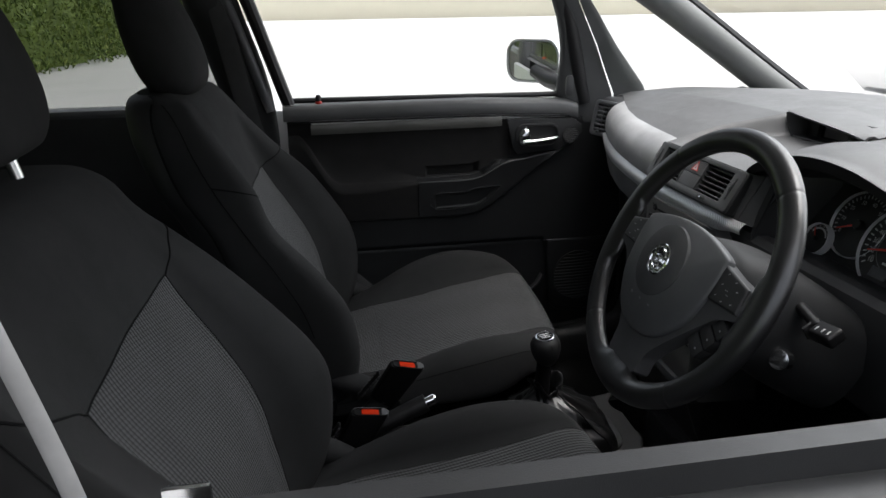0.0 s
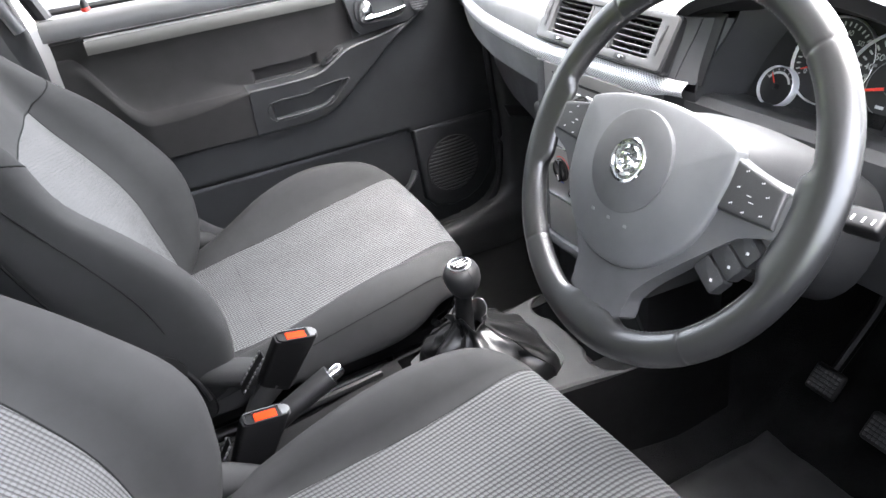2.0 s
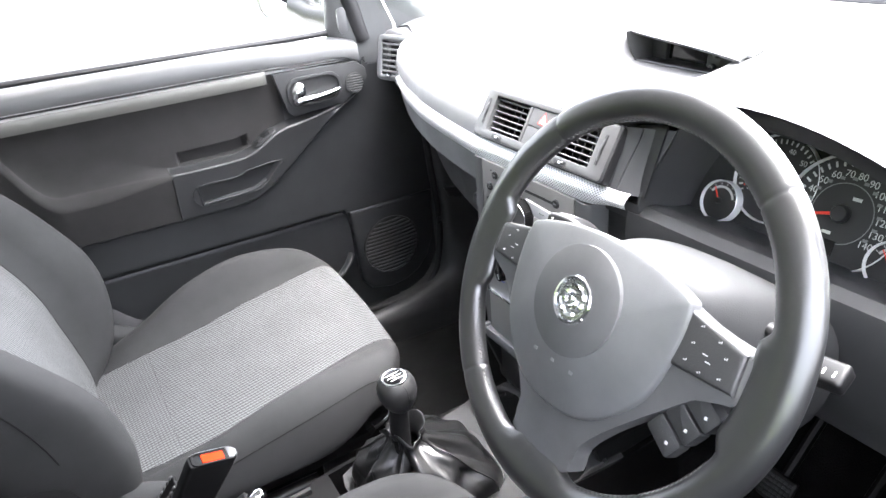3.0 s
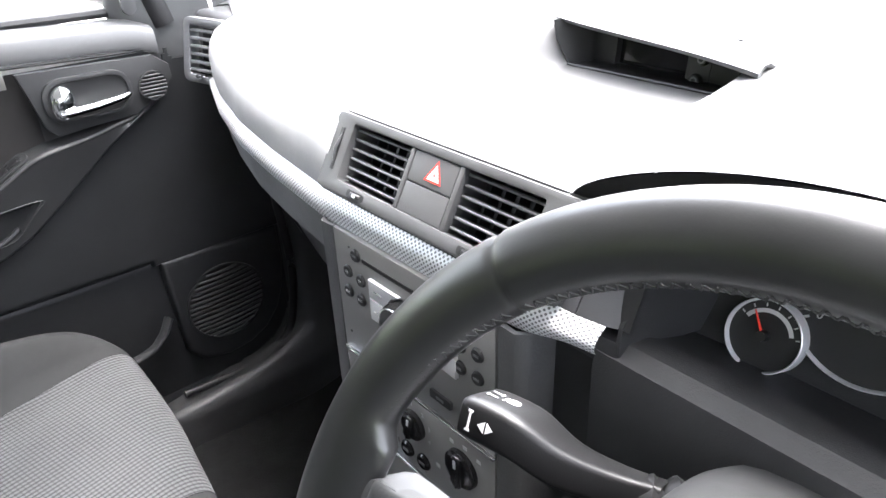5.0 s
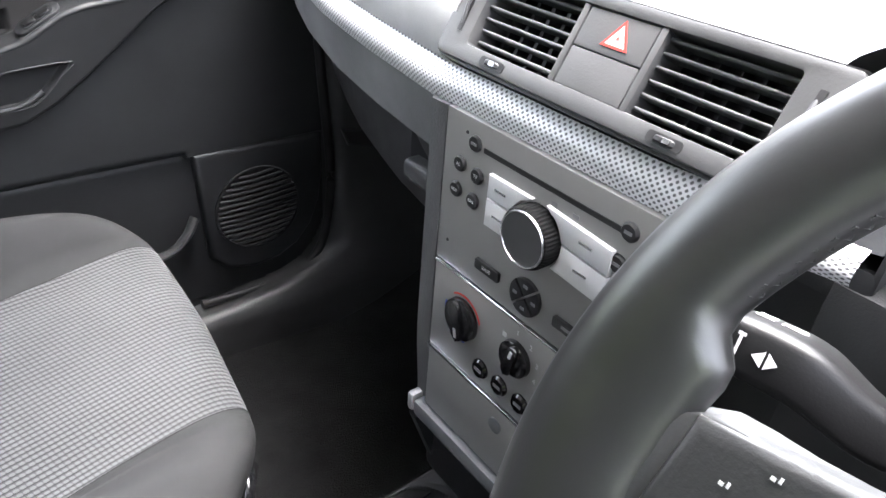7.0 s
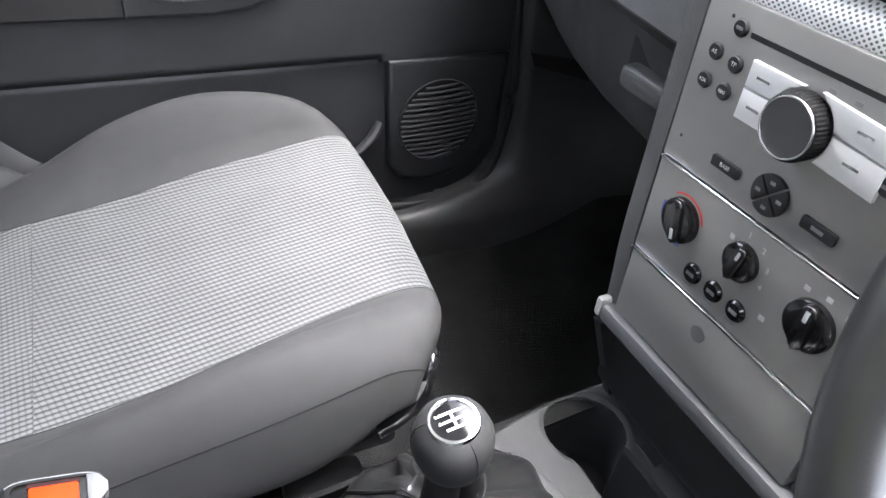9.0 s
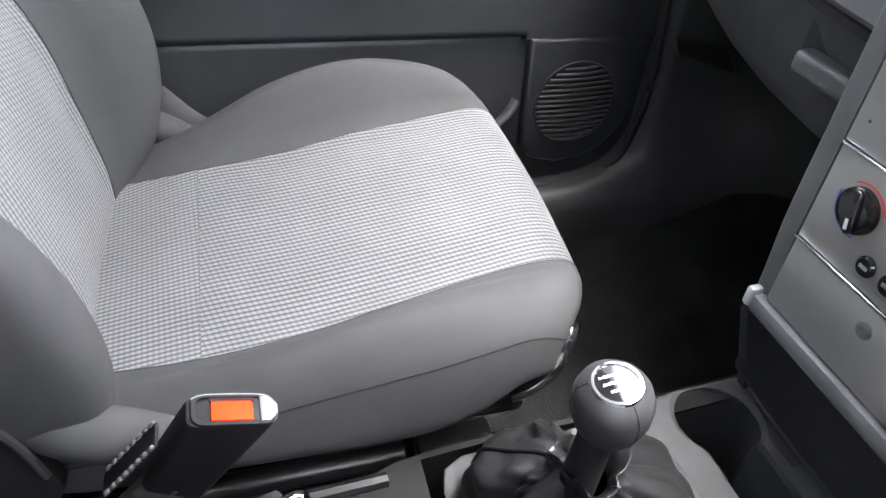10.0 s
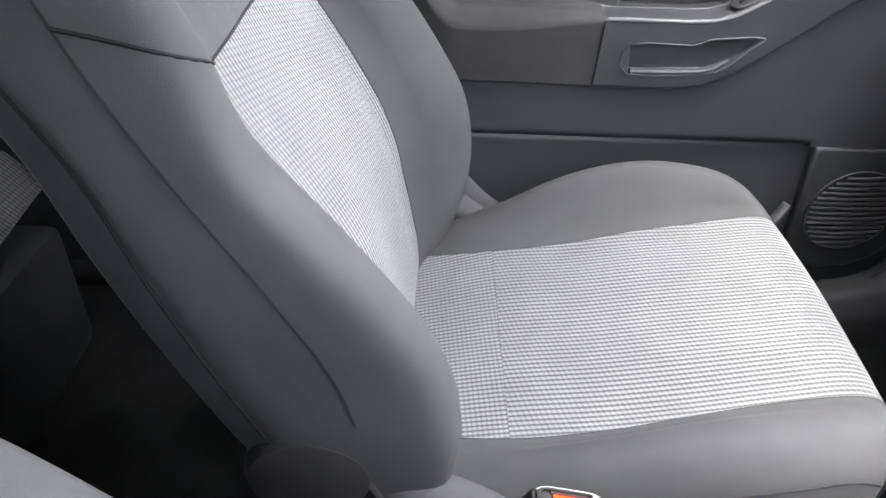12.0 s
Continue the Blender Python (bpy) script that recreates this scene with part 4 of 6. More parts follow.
    ve = part("end_vent_frame", ring(rounded(0.096, 0.088, 0.012, 4), rounded(0.066, 0.066, 0.006, 4), 0.016, vm @ Matrix.Translation((0, 0, -0.008)), bevel=0.004), DASH, d)
    part("end_vent_back", box((0.052, 0.06, 0.004), (0, 0, -0.012), m=vm), BLACK, ve)
    for k in range(6):
        part("vent_slat", box((0.066, 0.0042, 0.010), (0, -0.0265 + 0.0106 * k, 0.001), 0.001, 1, vm), DASH, ve)
    part("end_vent_wheel", box((0.014, 0.006, 0.008), (-0.004, -0.034, 0.010), 0.002, m=vm), SATIN, ve)
    # display in the well
    sm = panel_matrix((0.690, -0.016, 1.121), 6)
    hs = part("display_housing", ring(rounded(0.150, 0.046, 0.004, 3, 0.006, -0.001), rounded(0.070, 0.036, 0.003, 3), 0.010, sm, bevel=0.002), DISPLAYP, d)
    part("display_screen", box((0.073, 0.039, 0.003), (0, 0, 0.001), m=sm), GLOSSBLACK, hs, "dark glossy display")
    part("button_plate", prism(rounded(0.018, 0.036, 0.008, 4, 0.048, -0.005), 0.0010, m=sm @ Matrix.Translation((0, 0, 0.0095))), BLACK, hs)
    for xx, zz in ((0.050, 0.003), (0.0465, -0.0145)):
        b = part("display_button", spun([(0, 0.006), (0.0045, 0.006), (0.0055, 0.004), (0.0055, 0)], sm @ Matrix.Translation((xx, zz, 0.009)), 16), BLACK, hs)
        part("button_mark", ring(disc(0.0034, 16), disc(0.0020, 16), 0.0004, sm @ Matrix.Translation((xx, zz, 0.0151))), GREYPRINT, b)
    lid = []
    for y in np.linspace(-0.130, 0.072, 24):
        t = (0.072 - y) / 0.202
        lid.append([(0.646 - 0.014 * t + 0.010 * (2 * t - 1) ** 2 + a * (1 - 0.80 * t ** 8), y, 1.1465 - 0.006 * t - 0.009 * t ** 4 + b) for a, b in ((0.004, -0.004), (0, 0.0), (0.03, 0.0045), (0.08, 0.005), (0.12, 0.001))])
    wall = [[(0.650 + 0.006 * k, 0.068 - 0.016 * k ** 2, 1.145 - 0.040 * k), (0.672, 0.054 - 0.008 * k, 1.145 - 0.040 * k), (0.692, 0.046 - 0.004 * k, 1.145 - 0.040 * k)] for k in np.linspace(0, 1, 6)]
    part("display_side", sheet(wall, thick=0.003), DISPLAYP, d)
    part("display_sill", box((0.040, 0.176, 0.006), (0.674, -0.034, 1.1045), 0.002), BLACK, d)
    part("sill_edge", tube([(0.6535, y, 1.1075) for y in np.linspace(0.052, -0.115, 6)], 0.0011, 6), GREY, d)
    part("display_lid", sheet(lid, thick=0.004), TOPCOVER, d)
    # side cheeks of the centre stack
    for s in (1, -1):
        y0 = YC + s * 0.108
        rows = [[(0.432 + a + 0.006 * ease(0.80, 0.70, z), y0 + s * b, z) for a, b in ((0.004, -0.008), (-0.002, -0.006), (-0.003, 0.010), (0.005, 0.018), (0.10, 0.025))] for z in np.linspace(0.695, 0.998, 18)]
        part("stack_cheek", sheet(rows, thick=0.004), CHEEK, d, angle=50)
    part("stack_body", box((0.14, 0.24, 0.40), (0.520, YC, 0.80), 0.01), BLACK, d)
    return d


dashboard()


def vent_panel():
    v = group_thing("vent_panel", (0.455, YC, 1.02), "grey panel with two slatted air vents and a hazard switch", "air vent")
    m = panel_matrix((0.449, 0.0055, 1.061), 29)
    part("back", box((0.250, 0.062, 0.004), (0, 0, -0.034), m=m), BLACK, v)
    part("frame", ring(rounded(0.262, 0.0665, 0.005, 3, 0.0, -0.0012), rounded(0.2095, 0.0475, 0.002, 3, 0.0, 0.0008), 0.034, m @ Matrix.Translation((0, 0, -0.031)), bevel=0.002), VENTP, v)
    part("panel_gap", ring(rounded(0.2655, 0.070, 0.006, 3, 0.0, -0.0012), rounded(0.2622, 0.0667, 0.005, 3, 0.0, -0.0012), 0.010, m @ Matrix.Translation((0, 0, -0.012))), BLACK, v)
    for s in (-1, 1):
        part("mullion", box((0.0048, 0.0485, 0.031), (s * 0.0275, 0.0008, -0.0135), 0.0015, m=m), VENTP, v)
        x0, x1 = sorted((s * 0.0302, s * 0.1045))
        for k in range(6):
            yy = -0.0185 + 0.0079 * k
            a = x0 + (0.008 * (0.5 - (yy + 0.023) / 0.047) if s < 0 else 0.0)
            part("vent_slat", prism([(a, -0.0011), (x1, -0.0011), (x1, 0.0011), (a, 0.0011)], 0.013, 0.0008, 1, m @ Matrix.Translation((0, yy, -0.0155))), GREY, v)
        for k in range(5):
            xx = x0 + 0.010 + (x1 - x0 - 0.02) * k / 4
            part("vent_vane", box((0.0026, 0.047, 0.012), (xx, 0, -0.024), m=m), DOOR, v)
        # fluted thumb wheel in its slot below the slats
        xc = x0 + 0.030
        part("wheel_slot", prism(rounded(0.022, 0.0062, 0.002, 3, xc, -0.0288), 0.0008, m=m @ Matrix.Translation((0, 0, 0.0028))), BLACK, v)
        w = part("vent_wheel", spun([(0, 0.0018), (0.0080, 0.0018), (0.0088, 0.0010), (0.0088, -0.0010), (0.0080, -0.0018), (0, -0.0018)], m @ Matrix.Translation((xc, -0.0288, -0.0022)) @ pose(0, 0, 0, 90, 0, 0), 28), BLACK, v)
        part("wheel_stripe", box((0.0045, 0.0026, 0.0008), (xc + 0.003, -0.0288, 0.0067), m=m), SATIN, w, "satin stripe")
        # shut-off wheel in the upright side slot
        xs = s * 0.1165
        slot = [(xs - 0.0022, -0.017), (xs + 0.0016, -0.017), (xs + 0.0030, 0.019), (xs - 0.0008, 0.019)] if s > 0 else [(xs - 0.0016, -0.017), (xs + 0.0022, -0.017), (xs + 0.0012, 0.019), (xs - 0.0026, 0.019)]
        part("side_slot", prism(slot, 0.0010, m=m @ Matrix.Translation((0, 0, 0.0027))), BLACK, v)
        part("side_wheel", tube([m @ Vector((xs, -0.012, 0.0025)), m @ Vector((xs, 0.001, 0.0058)), m @ Vector((xs, 0.014, 0.0025))], 0.0014, 8), GREY, v)
    hz = part("hazard_switch", prism(rounded(0.0492, 0.0235, 0.0012, 2, 0, 0.0125), 0.014, 0.0012, m=m @ Matrix.Translation((0, 0, -0.0125))), VENTP, v)
    part("blank_cover", prism(rounded(0.0492, 0.0235, 0.0012, 2, 0, -0.0115), 0.014, 0.0012, m=m @ Matrix.Translation((0, 0, -0.0125))), VENTP, v)
    tri = [(-0.0095, -0.0070), (0.0095, -0.0070), (0.0, 0.0095)]
    tin = [(-0.0070, -0.0056), (0.0070, -0.0056), (0.0, 0.0066)]
    tm = m @ Matrix.Translation((0.003, 0.0125, 0.0017))
    part("warning_triangle", ring(tri, tin, 0.0004, tm), REDPRINT, hz, "red warning triangle")
    tin2 = [(-0.0018, -0.0026), (0.0018, -0.0026), (0.0, 0.0006)]
    part("warning_core", ring(tin, tin2, 0.0003, tm), WHITE, hz)
    part("warning_core", prism([(x * 0.8, y * 0.8) for x, y in tin2], 0.0003, m=tm), REDPRINT, hz)


vent_panel()


def round_button(m, x, y, r, parent, name="button", material=None, mark=True, h=0.003):
    b = part(name, spun([(0, h), (r * 0.8, h), (r, h * 0.5), (r, 0)], m @ Matrix.Translation((x, y, 0)), 20), material or BLACK, parent)
    if mark:
        part("mark", box((r * 0.9, r * 0.35, 0.0003), (x, y, h + 0.0001), m=m), GREYPRINT, b)
    return b


def centre_stack():
    """Radio, heater controls and the lidded tray below, one over the other."""
    m = panel_matrix((0.430, YC, 0.0), 0)
    rad = group_thing("car_radio", (0.432, YC, 0.875), "silver-grey built-in car radio with a large round dial", "car radio")
    part("face", box((0.200, 0.124, 0.006), (0, 0.9365, -0.0025), 0.0008, m=m), RADIO, rad)
    part("disc_slot", box((0.128, 0.0035, 0.001), (0.006, 0.981, 0.0008), 0.0, m=m), BLACK, rad)
    for x, y in ((-0.067, 0.9825), (-0.081, 0.962), (-0.062, 0.960), (-0.083, 0.941), (-0.064, 0.940), (0.067, 0.9825), (0.083, 0.962), (0.064, 0.960), (0.083, 0.941), (0.064, 0.940)):
        word = {-0.081: "AS", -0.062: "TP", -0.083: "RDS"}.get(x, "REG" if (x, y) == (-0.064, 0.940) else "")
        b = round_button(m, x, y, 0.0062, rad, mark=not word)
        if word:
            lettering(word, 0.0042 if len(word) < 3 else 0.0034, m @ Matrix.Translation((x, y, 0.0031)), WHITE, b)
    round_button(m, -0.077, 0.987, 0.0014, rad, "sensor", mark=False, h=0.001)
    round_button(m, -0.088, 0.895, 0.0014, rad, "sensor", mark=False, h=0.001)
    # sculpted silver keys that hug the round dial
    for s, reach in ((-1, 0.0475), (1, 0.0610)):
        for y0, y1 in ((0.9515, 0.9690), (0.9300, 0.9505)):
            hug = [(s * math.sqrt(max(1e-6, 0.0238 ** 2 - (y - 0.946) ** 2)), y) for y in np.linspace(y0, y1, 9)]
            key = hug + [(s * reach, y1), (s * reach, y0)]
            if s > 0:
                key = [(x, y + 0.004 * ((reach - x) / reach - 0.5)) for x, y in key]
            k = part("silver_key", prism(key, 0.004, 0.0008, m=m), SILVER, rad, "silver key")
            part("key_mark", box((0.011, 0.0018, 0.0003), (s * (reach + 0.022) / 2, (y0 + y1) / 2, 0.0041), m=m), SATIN, k)
    dm = m @ Matrix.Translation((0, 0.946, 0))
    gear = [[dm @ Vector(((rr - (0.0005 if k % 2 else 0.0)) * math.cos(2 * math.pi * k / 96), (rr - (0.0005 if k % 2 else 0.0)) * math.sin(2 * math.pi * k / 96), zz)) for k in range(96)] for rr, zz in ((0.0215, 0.0), (0.0216, 0.011), (0.0206, 0.0135), (0.0196, 0.0142))]
    dial = part("dial", sheet(gear, wrap=True), TUNNEL, rad, angle=25)
    part("dial_ring", spun([(0.0197, 0.0141), (0.0193, 0.0151), (0.0184, 0.0151), (0.0181, 0.0142)], dm, 48), SATIN, dial, "satin ring")
    part("dial_cap", spun([(0.0183, 0.0143), (0.012, 0.0138), (0, 0.0136)], dm, 40), DIALCAP, dial)
    for x in (-0.040, 0.040):
        b = part("bar_button", prism(rounded(0.026, 0.0085, 0.0015, 3, x, 0.895), 0.003, 0.0008, m=m), BLACK, rad)
        if x < 0:
            lettering("BASS", 0.0042, m @ Matrix.Translation((x, 0.895, 0.0031)), WHITE, b)
        else:
            part("mark", box((0.009, 0.0025, 0.0003), (x, 0.895, 0.0031), m=m), GREYPRINT, b)
    for k in range(4):
        a0 = math.pi / 4 + k * math.pi / 2 + 0.05
        fan = [(0.001 * math.cos(a0 + 0.75), 0.896 + 0.001 * math.sin(a0 + 0.75))] + [(0.0145 * math.cos(a0 + t), 0.896 + 0.0145 * math.sin(a0 + t)) for t in np.linspace(0, math.pi / 2 - 0.1, 8)]
        b = part("pad_button", prism(fan, 0.0032, 0.0006, m=m), BLACK, rad)
        am = a0 + math.pi / 4 - 0.05
        part("mark", box((0.004, 0.0024, 0.0003), (0.009 * math.cos(am), 0.896 + 0.009 * math.sin(am), 0.0033), m=m), GREYPRINT, b)
    for x, y in ((0.010, 0.9725), (0.028, 0.9725)):
        part("print", box((0.005, 0.003, 0.0003), (x, y, 0.0006), m=m), GREYPRINT, rad)

    hvac = group_thing("heater_panel", (0.432, YC, 0.785), "grey heater panel with three black rotary knobs", "heater controls")
    part("face", box((0.200, 0.086, 0.03), (0, 0.829, -0.0145), 0.0015, m=m), RADIO, hvac)
    part("upper_edge", box((0.200, 0.0022, 0.004), (0, 0.8728, 0.0005), 0.0005, 1, m), SATIN, hvac, "pale metal edge line")
    part("lower_edge", box((0.202, 0.0026, 0.004), (0, 0.7845, 0.0005), 0.0005, 1, m), SATIN, hvac, "pale metal edge line")
    for x, y, r, turn in ((-0.0615, 0.836, 0.0185, 193), (0.000, 0.841, 0.0150, -12), (0.0625, 0.836, 0.0185, 0)):
        k = part("knob_base", spun([(0, 0.0066), (r * 0.60, 0.0066), (r * 0.86, 0.0060), (r * 0.97, 0.0044), (r, 0)], m @ Matrix.Translation((x, y, 0)), 36), GLOSSBLACK, hvac)
        km = m @ Matrix.Translation((x, y, 0)) @ pose(0, 0, 0, 0, 0, turn)
        part("knob_grip", prism(rounded(r * 0.62, r * 1.90, r * 0.30, 5), 0.0092, 0.0024, 3, m=km), GLOSSBLACK, k)
        part("pointer", box((r * 0.16, r * 0.45, 0.0006), (0, r * 0.52, 0.0094), m=km), WHITE, k, "white pointer")
    def arc(x, y, r, a0, a1, mat, w=0.0014):
        po = [(x + (r + w) * math.cos(radians(a)), y + (r + w) * math.sin(radians(a))) for a in np.linspace(a0, a1, 16)]
        pi_ = [(x + r * math.cos(radians(a)), y + r * math.sin(radians(a))) for a in np.linspace(a1, a0, 16)]
        part("print_arc", prism(po + pi_, 0.0004, m=m @ Matrix.Translation((0, 0, 0.0006))), mat, hvac)
    arc(-0.0615, 0.836, 0.0206, 20, 125, REDPRINT)
    arc(-0.0615, 0.836, 0.0206, 165, 285, BLUEPRINT)
    for n_, a in (("1", 95), ("2", 55), ("3", 18), ("4", -20)):
        lettering(n_, 0.0062, m @ Matrix.Translation((0.0215 * math.cos(radians(a)), 0.841 + 0.0215 * math.sin(radians(a)), 0.0007)), WHITE, hvac, "digit")
    part("print", box((0.004, 0.004, 0.0003), (-0.0145, 0.853, 0.0006), m=m), WHITE, hvac)
    part("print", box((0.005, 0.004, 0.0003), (0.031, 0.815, 0.0006), m=m), WHITE, hvac)
    for k in range(3):
        part("print", box((0.0045, 0.0035, 0.0003), (0.05 + 0.016 * k, 0.860 - 0.003 * (k - 1) ** 2, 0.0006), m=m), WHITE, hvac)
    for x in (-0.034, -0.0115, 0.0115):
        round_button(m, x, 0.805, 0.0085, hvac, "push_button", GLOSSBLACK, h=0.004)
        part("print", box((0.009, 0.0012, 0.0003), (x - 0.002, 0.7935, 0.0006), m=m), GREYPRINT, hvac)

    tray = group_thing("ashtray_lid", (0.432, YC, 0.715), "grey hinged tray lid below the heater panel", "tray lid")
    part("face", box((0.200, 0.068, 0.026), (0, 0.748, -0.0125), 0.002, m=m), RADIO, tray)
    part("badge", spun([(0, 0.0006), (0.0065, 0.0012), (0.0072, 0.0008), (0.0072, 0)], m @ Matrix.Translation((-0.010, 0.763, 0.0005)), 20), DASH, tray)
    bar = group_thing("stack_foot_trim", (0.43, YC, 0.70), "pale grey trim bar across the foot of the centre stack", "trim bar")
    part("bar", box((0.222, 0.017, 0.026), (0.002, 0.704, -0.006), 0.004, m=m), DASH, bar)
    part("bar_end", box((0.008, 0.020, 0.026), (-0.114, 0.706, -0.006), 0.003, m=m), DASHFACE, bar, "pale end cap")


centre_stack()


def open_tray():
    t = group_thing("storage_tray", (0.47, YC, 0.57), "black open storage tray under the centre stack", "storage tray")
    part("back", box((0.01, 0.22, 0.13), (0.585, YC, 0.635), 0.003), BLACK, t)
    for s in (1, -1):
        part("side", prism([(0.425, 0.69), (0.60, 0.69), (0.60, 0.555), (0.475, 0.555)], 0.012, 0.002, m=Matrix(((1, 0, 0, 0), (0, 0, 1, YC + s * 0.112 - 0.006), (0, 1, 0, 0), (0, 0, 0, 1)))), DOOR, t)
    part("base", box((0.14, 0.22, 0.01), (0.535, YC, 0.565), 0.002), BLACK, t)


open_tray()


def cluster():
    c = group_thing("instrument_cluster", (0.54, -0.31, 0.98), "instrument cluster with four chrome-ringed dials and red needles", "instrument cluster")
    m = panel_matrix((0.530, -0.312, 1.033), 22)
    g = []
    for u in np.linspace(-0.19, 0.19, 30):
        g.append([m @ Vector((u, v, -0.006 + 0.25 * max(0, abs(u) - 0.11) ** 1.5 * 2)) for v in np.linspace(-0.062, 0.078, 10)])
    part("backing", sheet(g, thick=0.004), COWL, c)

    def dial(x, y, r, a_n, lift, ticks, a0, a1, name, nums=()):
        dm = m @ Matrix.Translation((x, y, lift))
        k = part(name, spun([(0, 0.001), (r * 0.985, 0.001), (r * 0.985, 0), (0, -0.004)], dm, 48), BLACK, c)
        part("ring", spun([(r - 0.0006, 0.0), (r - 0.0003, 0.0045), (r + 0.0003, 0.0055), (r + 0.0009, 0.005), (r + 0.0011, -0.006)], dm, 48), DIALRING, k, "silver ring")
        bm = bmesh.new()
        for j in range(ticks):
            a = radians(a0 + (a1 - a0) * j / (ticks - 1))
            box((r * 0.10, r * 0.035, 0.0004), (0, 0, 0), m=dm @ pose(0, 0, 0.0015) @ pose(0, 0, 0, 0, 0, math.degrees(a)) @ Matrix.Translation((r * 0.86, 0, 0)), bm=bm)
        part("ticks", bm, WHITE, k)
        for j, s in enumerate(nums):
            a = radians(a0 + (a1 - a0) * j / (len(nums) - 1))
            lettering(s, r * 0.17, dm @ Matrix.Translation((r * 0.68 * math.cos(a), r * 0.68 * math.sin(a), 0.0015)), WHITE, k, "digit")
        nm = dm @ Matrix.Translation((0, 0, 0.004)) @ pose(0, 0, 0, 0, 0, a_n)
        part("needle", prism([(-r * 0.1, -r * 0.035), (r * 0.74, -r * 0.014), (r * 0.74, r * 0.014), (-r * 0.1, r * 0.035)], 0.0012, m=nm), NEEDLE, k, "red needle")
        part("needle_hub", spun([(0, 0.006), (r * 0.13, 0.006), (r * 0.16, 0.003), (r * 0.16, 0)], dm @ Matrix.Translation((0, 0, 0.002)), 20), BLACK, k)
        return k
    dial(-0.090, -0.020, 0.0216, 124, 0.006, 7, 150, 15, "temperature_dial")
    dial(0.093, -0.024, 0.0216, 130, 0.006, 7, 150, 15, "fuel_dial")
    for x, y in ((-0.090, -0.020), (0.093, -0.024)):
        po = [(x + 0.0165 * math.cos(radians(a)), y + 0.0165 * math.sin(radians(a))) for a in np.linspace(20, 150, 14)]
        pi_ = [(x + 0.0140 * math.cos(radians(a)), y + 0.0140 * math.sin(radians(a))) for a in np.linspace(150, 20, 14)]
        part("scale_arc", prism(po + pi_, 0.0003, m=m @ Matrix.Translation((0, 0, 0.0078))), WHITE, c)
    dial(-0.042, 0.018, 0.045, 205, -0.001, 27, 210, -20, "rev_counter", [str(10 * j) for j in range(8)])
    sp = dial(0.034, 0.006, 0.0545, 196, 0.003, 29, 215, -35, "speedometer", [str(10 * j) for j in range(1, 15)])
    part("trip_display", box((0.027, 0.014, 0.001), (0.026, -0.027, 0.0056), m=m), GLOSSBLACK, sp)
    marks = bmesh.new()
    for j in range(13):
        a = radians(210 - 240 * j / 12)
        box((0.0046, 0.0030, 0.0003), (0.034 + 0.0335 * math.cos(a), 0.006 + 0.0335 * math.sin(a), 0.0046), m=m, bm=marks)
    part("inner_scale", marks, GREYPRINT, sp)
    part("inner_ring", ring(disc(0.029, 36, 0.034, 0.006), disc(0.0282, 36, 0.034, 0.006), 0.0004, m @ Matrix.Translation((0, 0, 0.0046))), GREYPRINT, sp)
    for x, y in ((0.043, 0.022), (0.027, -0.014)):
        part("dash_bar", box((0.0085, 0.0030, 0.0004), (x, y, 0.0046), m=m), WHITE, sp)
    part("trip_knob", tube([m @ Vector((0.05, -0.052, 0.0)), m @ Vector((0.05, -0.052, 0.022))], 0.0035, 10), BLACK, c)
    part("lower_lip", tube([m @ Vector((u, -0.064, 0.004)) for u in np.linspace(-0.17, 0.17, 8)], 0.006, 8), DASH, c)


cluster()


